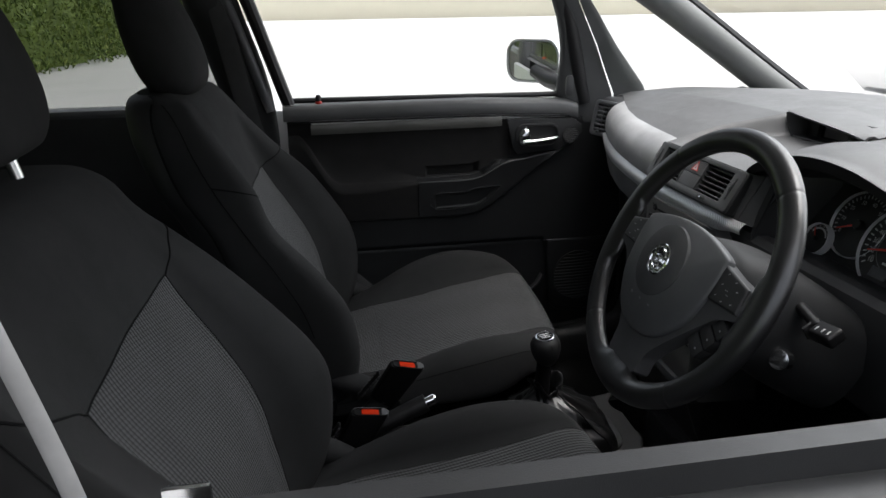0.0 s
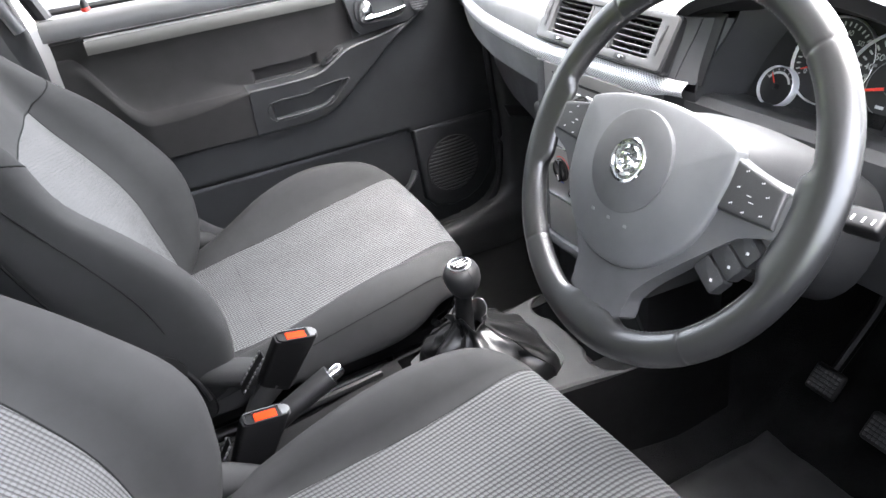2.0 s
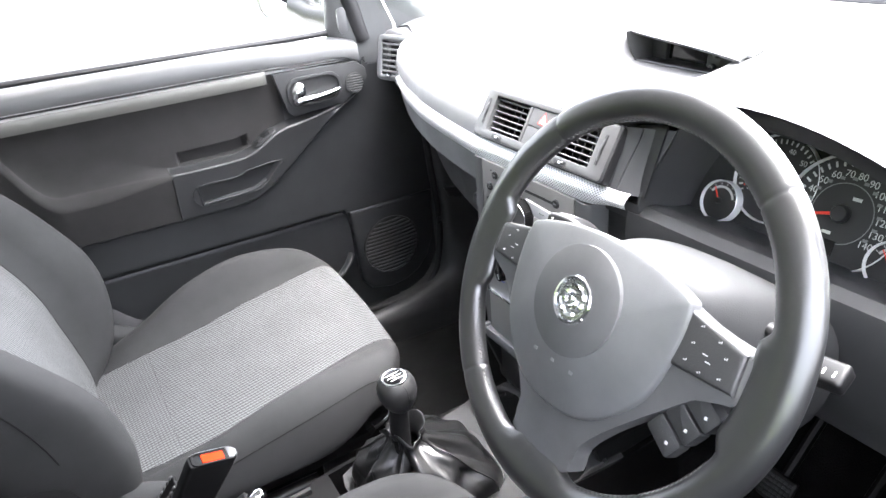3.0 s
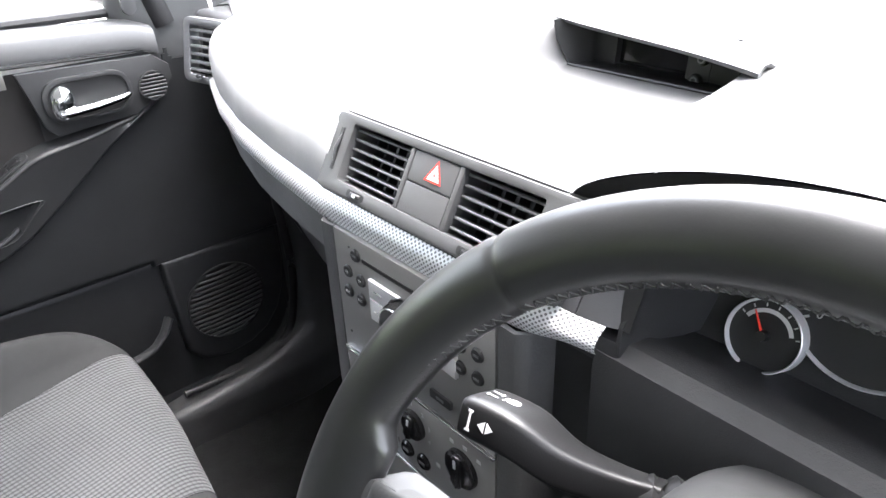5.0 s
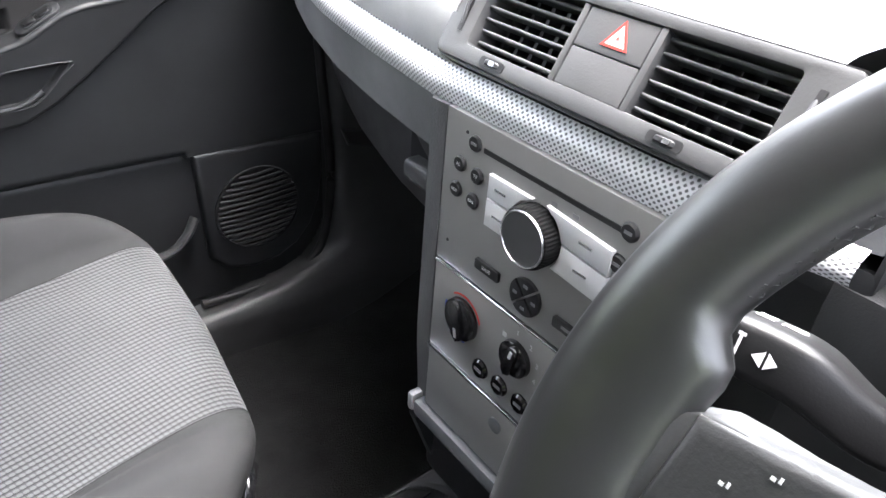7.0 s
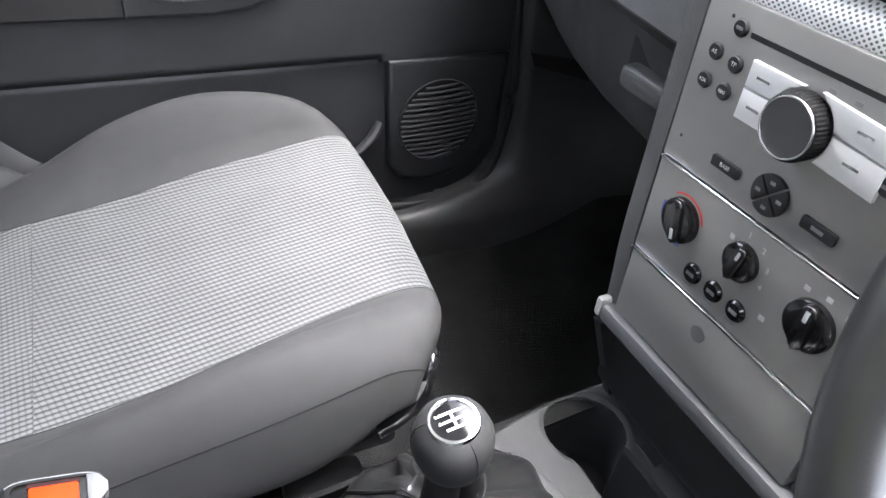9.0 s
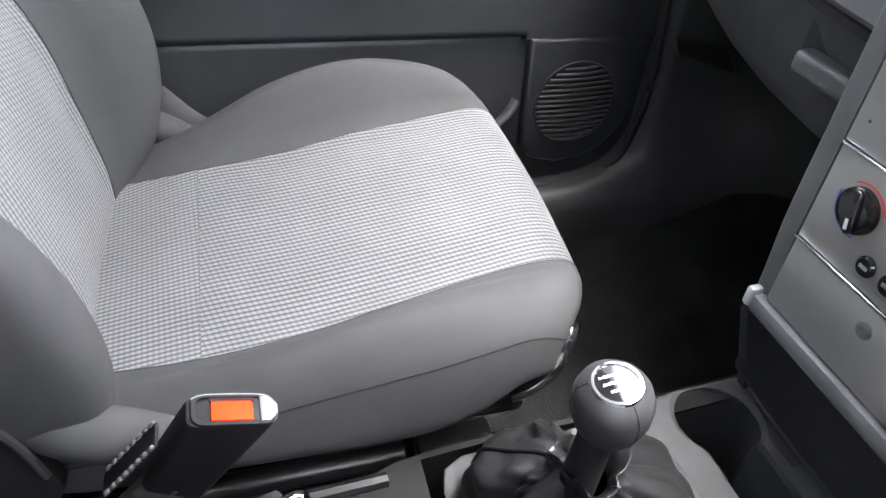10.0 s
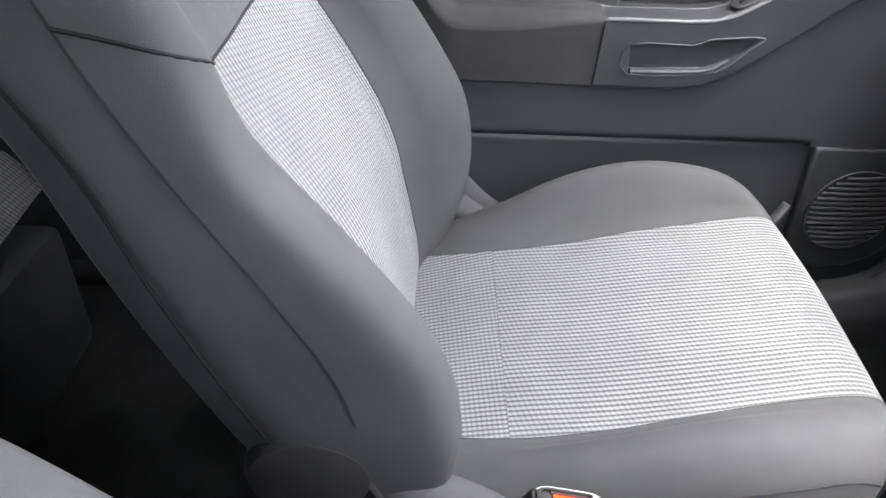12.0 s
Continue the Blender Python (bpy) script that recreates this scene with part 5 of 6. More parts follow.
def steering_wheel():
    w = group_thing("steering_wheel", (0.30, -0.322, 1.0), "black leather steering wheel with grey three-spoke centre and chrome badge", "steering wheel")
    m = panel_matrix((0.256, -0.322, 1.036), 27)
    R, r, rz = 0.1597, 0.0148, 0.0114
    k = 20
    seams = (48, 132, 228, 312)
    turns = sorted(set(np.round(np.linspace(0, 360, 181), 3)) | {round(a + o, 3) for a in seams for o in (-1.6, -0.9, -0.45, 0, 0.45, 0.9, 1.6)})
    rows = []
    for d in turns:
        a = radians(d)
        # thumb swellings beside the spokes, grooves at the seams, leather webs reaching in to the spokes
        sw = 1 + 0.035 * (math.exp(-((d - 25) / 12) ** 2) + math.exp(-((d - 155) / 12) ** 2)) + 0.05 * math.exp(-((d - 270) / 25) ** 2)
        for q in seams:
            sw -= 0.055 * math.exp(-((d - q) / 0.55) ** 2)
        e = d if d < 180 else d - 360
        web = 0.010 * ease(-19, -14, e) * ease(17, 13, e) + 0.010 * ease(163, 167, d) * ease(199, 194, d) + 0.013 * ease(252, 262, d) * ease(288, 278, d)
        row = []
        for t in np.linspace(0, 2 * math.pi, k, endpoint=False):
            inward = max(0.0, -math.cos(t)) ** 1.6
            crease = 0.0003 * web / 0.015 * math.sin(d * 2.1 + 3 * math.sin(t * 2)) * inward
            rr = R + r * sw * math.cos(t) - web * inward
            row.append(m @ Vector((rr * math.cos(a), rr * math.sin(a), rz * sw * math.sin(t) * (1 - 0.25 * inward * web / 0.015) + crease)))
        rows.append(row)
    rim = part("rim", sheet(rows, wrap=True), LEATHER, w, angle=60)
    for a0, a1 in ((20, 46), (50, 130), (134, 160), (203, 226), (230, 251), (289, 310), (314, 337)):
        bm = bmesh.new()
        for j, a in enumerate(np.arange(a0, a1, 0.85)):
            ends = []
            for da, t in ((-0.35 if j % 2 else 0.35, math.pi - 0.42), (0.35 if j % 2 else -0.35, math.pi - 0.12)):
                A = radians(a + da)
                ends.append(m @ Vector(((R + r * 1.0 * math.cos(t)) * math.cos(A), (R + r * 1.0 * math.cos(t)) * math.sin(A), rz * 1.0 * math.sin(t))))
            tube(ends, 0.00055, 5, bm=bm)
        part("stitching", bm, THREAD, rim)
    # spoke plate
    plate = spline([(-0.095, 0.026), (0.0, 0.045), (0.095, 0.026), (0.137, 0.019), (0.138, -0.012), (0.116, -0.019), (0.092, -0.042), (0.068, -0.068), (0.048, -0.092), (0.036, -0.112), (0.031, -0.136), (-0.031, -0.136), (-0.036, -0.112), (-0.048, -0.092), (-0.068, -0.068), (-0.092, -0.042), (-0.116, -0.019), (-0.138, -0.012), (-0.137, 0.019)], 4, True)
    part("spoke_plate", prism([tuple(p) for p in plate], 0.020, 0.0018, 2, m=m @ Matrix.Translation((0, 0, -0.016))), SPOKE, w, "grey spoke plate")
    # airbag cover, domed
    edge = spline([(-0.083, 0.0385), (-0.045, 0.048), (0.0, 0.0515), (0.045, 0.048), (0.083, 0.0385), (0.0895, 0.031), (0.0915, 0.012), (0.0885, -0.016), (0.0800, -0.046), (0.056, -0.075), (0.030, -0.090), (0.0, -0.0945), (-0.030, -0.090), (-0.056, -0.075), (-0.0800, -0.046), (-0.0885, -0.016), (-0.0915, 0.012), (-0.0895, 0.030)], 4, True)
    rows = []
    for s, h in ((0.985, -0.004), (1.0, 0.002), (0.999, 0.0065), (0.990, 0.0088)) + tuple((q, 0.0092 + 0.0124 * (1 - q ** 2.2)) for q in (0.97, 0.93, 0.88, 0.8, 0.7, 0.6, 0.45, 0.3, 0.15, 0.02)):
        even = 1 - ease(0.35, 0.97, s)
        turn = [math.atan2(y + 0.02, x) for x, y in edge]
        rows.append([m @ Vector((s * (x * (1 - even) + even * 0.088 * math.cos(a)) - 0.005, s * ((y + 0.02) * (1 - even) + even * 0.073 * math.sin(a)) - 0.02, h)) for (x, y), a in zip(edge, turn)])
    cov = part("airbag_cover", sheet(rows, wrap=True), HUBP, w, angle=50)
    part("badge_plate", spun([(0.0450, -0.006), (0.0450, -0.0014), (0.0438, -0.0008), (0.02, 0.0), (0, 0.0001)], m @ Matrix.Translation((-0.006, -0.004, 0.0222)), 40), SPOKE, cov)
    part("badge", spun([(0.0195, -0.001), (0.0200, 0.0012), (0.0190, 0.0024), (0.0170, 0.0022), (0.0162, 0.0008)], m @ Matrix.Translation((-0.006, -0.004, 0.0222)), 36), CHROME, cov, "chrome badge ring")
    part("badge_disc", spun([(0.0168, 0.0006), (0, 0.0010)], m @ Matrix.Translation((-0.006, -0.004, 0.0223)), 32), SATIN, cov, "satin badge disc")
    rel = bmesh.new()
    for rr, a0, a1, wd in ((0.0125, 20, 150, 0.0022), (0.0075, 60, 210, 0.0026), (0.0115, 190, 300, 0.0024), (0.0060, 250, 380, 0.0024), (0.0020, 0, 180, 0.0022), (0.0118, 320, 370, 0.0020)):
        tube([m @ Vector((rr * math.cos(radians(t)) - 0.006, -0.004 + rr * math.sin(radians(t)), 0.0239)) for t in np.linspace(a0, a1, 9)], [wd * (0.45 + 0.55 * math.sin(math.pi * (j + 0.6) / 9.2)) for j in range(9)], 6, bm=rel)
    part("badge_relief", rel, CHROME, cov, "polished abstract relief")
    bits = bmesh.new()
    for x in (-0.022, 0.0, 0.022):
        box((0.004, 0.0025, 0.0006), (x - 0.006, -0.056, 0.0190), m=m, bm=bits)
    part("cover_print", bits, GREYPRINT, cov)
    # switch pads on the spokes
    for s in (-1, 1):
        pad = part("switch_pad", prism([(s * x, y) for x, y in ((0.084, 0.031), (0.1325, 0.021), (0.1345, -0.008), (0.080, -0.011))], 0.0115, 0.0045, 4, m=m @ Matrix.Translation((0, 0, -0.004))), PADP, w)
        marks = bmesh.new()
        for x, y in ((0.096, 0.024), (0.094, 0.011), (0.093, -0.002), (0.112, 0.020), (0.120, 0.012), (0.121, -0.002), (0.106, -0.005)):
            box((0.0011, 0.0009, 0.0004), (s * x, y, 0.0076), m=m, bm=marks)
            box((0.0007, 0.0014, 0.0004), (s * x + 0.0015, y + 0.0006, 0.0076), m=m, bm=marks)
        for x, y in ((0.106, 0.008), (0.110, 0.004)):
            box((0.0042, 0.0006, 0.0004), (s * x, y, 0.0076), m=m, bm=marks)
        part("pad_print", marks, WHITE, pad)
    for k2, (x, y) in enumerate(((0.0970, -0.0590), (0.1065, -0.0435), (0.1160, -0.0280))):
        b = part("thumb_button", prism(rounded(0.0172, 0.028, 0.003, 3), 0.012, 0.003, m=m @ Matrix.Translation((x, y, -0.0115)) @ pose(0, 0, 0, 0, 0, 61)), DOORTOP, w)
        part("print", box((0.0022, 0.0022, 0.0005), (x + 0.005, y - 0.0030, 0.0007), m=m), WHITE, b)
    return w


steering_wheel()


def column():
    c = group_thing("steering_column", (0.42, -0.322, 0.95), "dark grey steering column cowl with ignition lock and two stalks", "steering column")
    m = panel_matrix((0.256, -0.322, 1.036), 27)
    rows = []
    for z, hw, up, dn in ((-0.035, 0.056, 0.036, 0.058), (-0.05, 0.064, 0.046, 0.064), (-0.10, 0.074, 0.054, 0.075), (-0.16, 0.084, 0.050, 0.085), (-0.23, 0.088, 0.040, 0.09)):
        rows.append([m @ Vector((x * hw, (y * up if y > 0 else y * dn), z)) for x, y in ((-1, 0), (-0.95, 0.6), (-0.7, 0.95), (0, 1.05), (0.7, 0.95), (0.95, 0.6), (1, 0), (0.95, -0.6), (0.65, -0.95), (0, -1), (-0.65, -0.95), (-0.95, -0.6))])
    g = smooth2(rows, 3, 3, True)
    bm = sheet(g, wrap=True)
    part("cowl", bm, COWL, c)
    part("cowl_front", spun([(0, 0), (0.05, 0), (0.05, -0.02)], m @ Matrix.Translation((0, -0.008, -0.032)), 28), BLACK, c)
    # ignition lock with key
    lock = part("ignition_lock", spun([(0.0, 0.004), (0.009, 0.004), (0.012, 0.002), (0.013, -0.01)], Matrix.Translation((0.345, -0.405, 0.945)) @ pose(0, 0, 0, 0, -75, 25), 20), SATIN, c, "metal ignition lock")
    # indicator stalk: a flat-topped paddle that narrows into a rubber boot
    a1, a2 = Vector((0.905, 0.10, -0.41)).normalized(), Vector((0.40, 0.08, 0.91)).normalized()
    spine = spline([(0.3475, -0.154, 1.0185), (0.350, -0.166, 1.0185), (0.3545, -0.184, 1.0165), (0.362, -0.204, 1.006), (0.376, -0.224, 0.998), (0.388, -0.242, 0.995)], 5)
    wid = spline([(0.0170, 0.0100), (0.0172, 0.0112), (0.0165, 0.0112), (0.0130, 0.0100), (0.0105, 0.0085), (0.0085, 0.0075)], 5)
    rows = []
    for k, (c0, (w, h)) in enumerate(zip(spine, wid)):
        sh = 0.86 if k == 0 else 1.0
        rows.append([Vector(c0) + a1 * (sh * w * math.copysign(abs(math.cos(q)) ** 0.38, math.cos(q))) + a2 * (sh * h * math.copysign(abs(math.sin(q)) ** 0.38, math.sin(q))) for q in np.linspace(0, 2 * math.pi, 28, endpoint=False)])
    sbm = sheet(rows, wrap=True)
    end = sbm.faces.new([sbm.verts.new(p) for p in rows[0]])
    bmesh.ops.remove_doubles(sbm, verts=sbm.verts, dist=0.00005)
    s1 = part("indicator_stalk", sbm, STALK, c, "black stalk with white symbols", angle=45)
    part("bellows", tube([(0.380, -0.231, 0.992), (0.383, -0.236, 0.991), (0.386, -0.241, 0.990), (0.390, -0.246, 0.989), (0.394, -0.251, 0.988), (0.398, -0.258, 0.987)], [0.0105, 0.0145, 0.0115, 0.0165, 0.0130, 0.0180], 14), STALK, s1)
    top_o = Vector(spine[5]) + a2 * 0.0114
    along = (Vector(spine[8]) - Vector(spine[3])).normalized()
    tm = Matrix(((along.x, a1.x, a2.x, top_o.x), (along.y, a1.y, a2.y, top_o.y), (along.z, a1.z, a2.z, top_o.z), (0, 0, 0, 1)))
    fo = Vector(spine[5]) - a1 * 0.0174
    fm = Matrix(((along.x, a2.x, -a1.x, fo.x), (along.y, a2.y, -a1.y, fo.y), (along.z, a2.z, -a1.z, fo.z), (0, 0, 0, 1)))
    icons = bmesh.new()
    for dy in (-0.003, 0.003):
        box((0.0062, 0.0010, 0.0003), (-0.003, dy, 0), m=tm, bm=icons)
        box((0.0012, 0.0028, 0.0003), (-0.003 + 0.0024 * (1 if dy > 0 else -1), dy, 0), m=tm, bm=icons)
    prism(rounded(0.0075, 0.0062, 0.0028, 4, 0.0075, 0.0), 0.0003, m=tm, bm=icons)
    for k in (-1, 0, 1):
        box((0.0010, 0.0012, 0.0003), (0.0030, 0.0022 * k, 0), m=tm, bm=icons)
    box((0.0010, 0.0110, 0.0003), (-0.0040, 0, 0), m=fm, bm=icons)
    for s in (-1, 1):
        box((0.0026, 0.0012, 0.0003), (-0.0040, 0.005 * s, 0), m=fm, bm=icons)
        prism([(0.0055 + s * 0.0005, -0.0030), (0.0055 + s * 0.0005, 0.0030), (0.0055 + s * 0.0044, 0.0)], 0.0003, m=fm, bm=icons)
    part("stalk_symbols", icons, WHITE, s1, "white symbols")
    # wiper stalk: slim stem with a blocky switch end
    st = spline([(0.372, -0.375, 1.006), (0.367, -0.405, 1.003), (0.362, -0.436, 0.999)], 5)
    s2 = part("wiper_stalk", tube(st, 0.0072, 12, flat=0.8), STALK, c)
    wm = Matrix.Translation((0.360, -0.451, 0.997)) @ pose(0, 0, 0, -8, -30, 6)
    part("switch_end", box((0.021, 0.032, 0.015), (0, 0, 0), 0.004, 3, wm), STALK, s2)
    part("switch_collar", box((0.022, 0.004, 0.016), (0, 0.0205, 0), 0.002, 2, wm), BLACK, s2)
    for dy in (-0.009, -0.001, 0.008):
        part("stalk_symbol", box((0.0055, 0.0016, 0.0004), (-0.002, dy, 0.0076), m=wm), WHITE, s2, "white print")


column()

# ---- centre console ----


def console():
    c = group_thing("centre_console", (0.2, YC, FLOOR + 0.1), "grey centre console with cup holders between the front seats", "centre console")
    # side walls of the tunnel
    rows = []
    for x, hw, z in ((0.62, 0.128, 0.58), (0.50, 0.130, 0.571), (0.38, 0.122, 0.569), (0.28, 0.112, 0.573), (0.20, 0.108, 0.575), (0.10, 0.10, 0.572), (0.04, 0.080, 0.565), (-0.10, 0.070, 0.553), (-0.30, 0.070, 0.55), (-0.45, 0.07, 0.55)):
        rows.append([(x, YC + v, zz) for v, zz in ((-hw - 0.012, FLOOR + 0.02), (-hw - 0.004, 0.50), (-hw, z - 0.006), (-hw + 0.006, z), (-0.6 * hw, z - 0.002), (0, z - 0.002), (0.6 * hw, z - 0.002), (hw - 0.006, z), (hw, z - 0.006), (hw + 0.004, 0.50), (hw + 0.012, FLOOR + 0.02))])
    g = smooth2(rows, 4, 2)
    part("tunnel_cover", sheet(g, thick=0.004, keep=lambda i, j: not (0.13 < g[i, j, 0] < 0.50 and abs(g[i, j, 1] - YC) < 0.096 and g[i, j, 2] > 0.55)), TUNNEL, c)
    # paler tray plate with two cup holders and the gaiter frame
    zt = 0.576
    cups = ((0.419, 0.079, 0.040), (0.419, -0.079, 0.040))

    def half(x):
        return interp(x, [0.134, 0.140, 0.160, 0.26, 0.33, 0.40, 0.505], [0.060, 0.083, 0.094, 0.099, 0.108, 0.122, 0.126])

    def depth(x, y):
        d = 0.0
        for cx, cy, cr in cups:
            q = math.hypot(x - cx, y - cy)
            d = max(d, 0.092 * ease(cr + 0.0015, cr - 0.0025, q) + 0.003 * ease(cr + 0.008, cr + 0.0005, q))
        neck = 0.085 * ease(0.066, 0.058, abs(y)) * ease(0.0285, 0.0255, abs(x - 0.416))
        d = max(d, neck)
        gx, gy = (x - 0.246) / 0.110, y / 0.082
        d = max(d, 0.010 * ease(1.0, 0.93, (abs(gx) ** 3 + abs(gy) ** 3) ** (1 / 3)))
        return d
    fx = np.concatenate([np.linspace(0.134, 0.33, 60), np.linspace(0.333, 0.505, 170)])
    fy = np.linspace(-1, 1, 220)
    g = [[(x, YC + v * half(x), zt - depth(x, v * half(x)) - 0.004 * ease(0.96, 1.0, abs(v))) for v in fy] for x in fx]
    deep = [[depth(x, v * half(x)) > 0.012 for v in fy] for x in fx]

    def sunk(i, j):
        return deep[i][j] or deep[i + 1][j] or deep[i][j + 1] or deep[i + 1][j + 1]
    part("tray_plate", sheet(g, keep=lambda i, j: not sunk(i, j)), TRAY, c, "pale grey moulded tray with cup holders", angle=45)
    # wells and floors of the same tray, darkened: cup shade put into their colour
    part("cup_well_shaded", sheet(g, keep=sunk), DOOR, c, angle=45)
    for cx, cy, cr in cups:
        part("cup_floor_shaded", prism(disc(cr - 0.001, 28, cx, YC + cy), 0.003, m=Matrix.Translation((0, 0, zt - 0.091))), BLACK, c)
    part("socket_mark", box((0.010, 0.028, 0.0012), (0.460, YC + 0.028, zt + 0.0002), 0.0004, 1), DOOR, c)
    part("tray_ridge", tube([(0.474, YC + 0.122, zt + 0.001), (0.473, YC, zt + 0.001), (0.474, YC - 0.122, zt + 0.001)], 0.0035, 8), GREY, c)
    # narrow tray behind the gear lever
    part("side_rail", tube([(0.09, YC + 0.085, 0.572), (-0.30, YC + 0.075, 0.556)], 0.007, 8), STEEL, c)
    part("side_rail", tube([(0.09, YC - 0.085, 0.572), (-0.30, YC - 0.075, 0.556)], 0.007, 8), STEEL, c)
    part("rear_tray", box((0.20, 0.13, 0.05), (-0.33, YC, 0.565), 0.008), GREY, c)
    part("rear_tray_lip", box((0.06, 0.10, 0.02), (-0.255, YC + 0.005, 0.590), 0.006), DOOR, c)


console()


def gear_lever():
    gl = group_thing("gear_lever", (0.205, YC, 0.57), "black gear lever with chrome-ringed knob and wrinkled leather gaiter", "gear lever")
    rows = []
    lev = ((0.570, 0.098, 0.077, 6.0, 0.0), (0.588, 0.099, 0.079, 5.5, 0.004), (0.606, 0.092, 0.075, 5.0, 0.010), (0.622, 0.078, 0.067, 4.4, 0.016), (0.638, 0.062, 0.056, 3.6, 0.018), (0.652, 0.048, 0.045, 3.0, 0.015), (0.664, 0.036, 0.035, 2.4, 0.010), (0.674, 0.0275, 0.0270, 2.0, 0.006), (0.684, 0.0255, 0.0250, 2.0, 0.007), (0.694, 0.0290, 0.0280, 2.0, 0.009), (0.6948, 0.0270, 0.026, 2, 0.008), (0.684, 0.0200, 0.019, 2, 0.003), (0.672, 0.0145, 0.014, 2, 0.0))
    for z, a, b, p, wr in lev:
        row = []
        t = (z - 0.568) / 0.144
        for k in range(96):
            th = 2 * math.pi * k / 96
            ct, st = math.cos(th), math.sin(th)
            q = (abs(ct) ** p + abs(st) ** p) ** (-1 / p)
            w = wr * (0.35 * math.sin(th * 4 + 3 * t) + 1.5 * noise.noise((ct * 2.3, st * 2.3, z * 22)) + 0.7 * abs(math.sin(th * 5 + 9 * noise.noise((ct, st, z * 14)))) - 0.35 * (1 - abs(noise.noise((ct * 3.2 + 3, st * 3.2, z * 20)))) ** 5)
            if z > 0.677:
                w = wr * (0.55 * math.sin(3 * th + 1.0) + 0.3 * math.sin(7 * th + 2.0))
            tuck = (0.010 * math.sin(th * 2 + 0.6) + 0.004 * math.sin(th * 5)) * ease(0.668, 0.694, z)
            row.append((0.246 - 0.042 * t + 0.95 * (a + w) * q * ct, YC - 0.012 * t + (b + w) * q * st, z + tuck + 0.004 * noise.noise((ct * 2, st * 2, 4 + z * 20))))
        rows.append(row)
    g = np.array([spline(np.array(rows)[:, j], 4) for j in range(96)]).transpose(1, 0, 2)
    part("gaiter", sheet(g, wrap=True), BOOT, gl, "wrinkled black leather gaiter", angle=70)
    for th in (0.8, 2.3, 3.9, 5.4):
        pts = []
        for i in range(0, len(g) - 4, 2):
            k = int(th / (2 * math.pi) * 96)
            pts.append(Vector(g[i][k]) + Vector((0.001 * math.cos(th), 0.001 * math.sin(th), 0.0008)))
        part("gaiter_seam", tube(pts, 0.0014, 5), BOOT, gl)
    frame_o = [(0.246 + 0.108 * s * abs(math.cos(t)) ** 0.62, YC + 0.082 * u * abs(math.sin(t)) ** 0.62) for t in np.linspace(0, 2 * math.pi, 48, endpoint=False) for s in [1 if math.cos(t) >= 0 else -1] for u in [1 if math.sin(t) >= 0 else -1]]
    frame_i = [(0.246 + (x - 0.246) * 0.90, YC + (y - YC) * 0.90) for x, y in frame_o]
    part("gaiter_frame", ring(frame_o, frame_i, 0.008, Matrix.Translation((0, 0, 0.571)), bevel=0.002), DOORTOP, gl)
    km = Matrix.Translation((0.2060, YC - 0.017, 0.766)) @ pose(0, 0, 0, 4, -7, 0)
    part("shaft", tube([(0.202, YC - 0.014, 0.66), (0.2045, YC - 0.0155, 0.745)], [0.0140, 0.0120], 14), TUNNEL, gl)
    kn = part("knob", spun([(0.0085, -0.034), (0.0120, -0.031), (0.0165, -0.026), (0.0222, -0.016), (0.0258, -0.003), (0.0258, 0.009), (0.0228, 0.0175), (0.0168, 0.0225)], km, 40), KNOB, gl)
    for a in (40, 160, 280):
        part("knob_seam", tube([km @ Vector((rr * math.cos(radians(a)), rr * math.sin(radians(a)), zz)) for rr, zz in ((0.0165, -0.026), (0.0223, -0.016), (0.0259, -0.003), (0.0259, 0.009), (0.0229, 0.0175), (0.0170, 0.0224))], 0.0006, 5), BLACK, kn)
    part("chrome_ring", spun([(0.0166, 0.0212), (0.0168, 0.0228), (0.0158, 0.0245), (0.0142, 0.0248), (0.0138, 0.0236)], km, 36), CHROME, kn, "chrome ring")
    part("cap", spun([(0.0142, 0.0238), (0.008, 0.0246), (0, 0.0249)], km, 36), CAPGLOSS, kn, "gloss black cap")
    gate = bmesh.new()
    gm = km @ Matrix.Translation((0, 0, 0.0249)) @ pose(0, 0, 0, 0, 0, -90)
    for x in (-0.0055, 0.0, 0.0055):
        box((0.0016, 0.0135, 0.0004), (x, 0, 0), m=gm, bm=gate)
    box((0.0126, 0.0016, 0.0004), (0, 0, 0.0001), m=gm, bm=gate)
    part("gate_print", gate, WHITE, kn, "white shift pattern")
    for s, x, y in (("1", -0.0055, 0.0085), ("3", 0, 0.0085), ("5", 0.0055, 0.0085), ("2", -0.0055, -0.0085), ("4", 0, -0.0085)):
        lettering(s, 0.0048, gm @ Matrix.Translation((x, y, 0)), WHITE, kn, "digit")


gear_lever()


def handbrake():
    h = group_thing("handbrake", (-0.2, YC, 0.56), "black handbrake lever with chrome push button", "handbrake")
    p = [(-0.235, 0.030, 0.560), (-0.19, 0.031, 0.578), (-0.13, 0.032, 0.602), (-0.06, 0.034, 0.634), (0.0, 0.035, 0.660)]
    part("grip", tube(spline(p, 5), [0.013] * 5 + [0.014, 0.015, 0.016, 0.0165, 0.017, 0.017, 0.017, 0.017, 0.0165, 0.016, 0.016, 0.016, 0.016, 0.0165, 0.0165, 0.016], 16), BLACK, h)
    part("push_button", tube([(-0.002, 0.035, 0.659), (0.014, 0.0353, 0.666), (0.018, 0.0354, 0.668)], [0.0105, 0.0102, 0.007], 16), CHROME, h, "chrome push button")
    part("boot", tube([(-0.26, 0.030, 0.555), (-0.215, 0.030, 0.570), (-0.18, 0.031, 0.582)], [0.032, 0.026, 0.017], 14), BOOT, h)


handbrake()


# ---- front seats ----


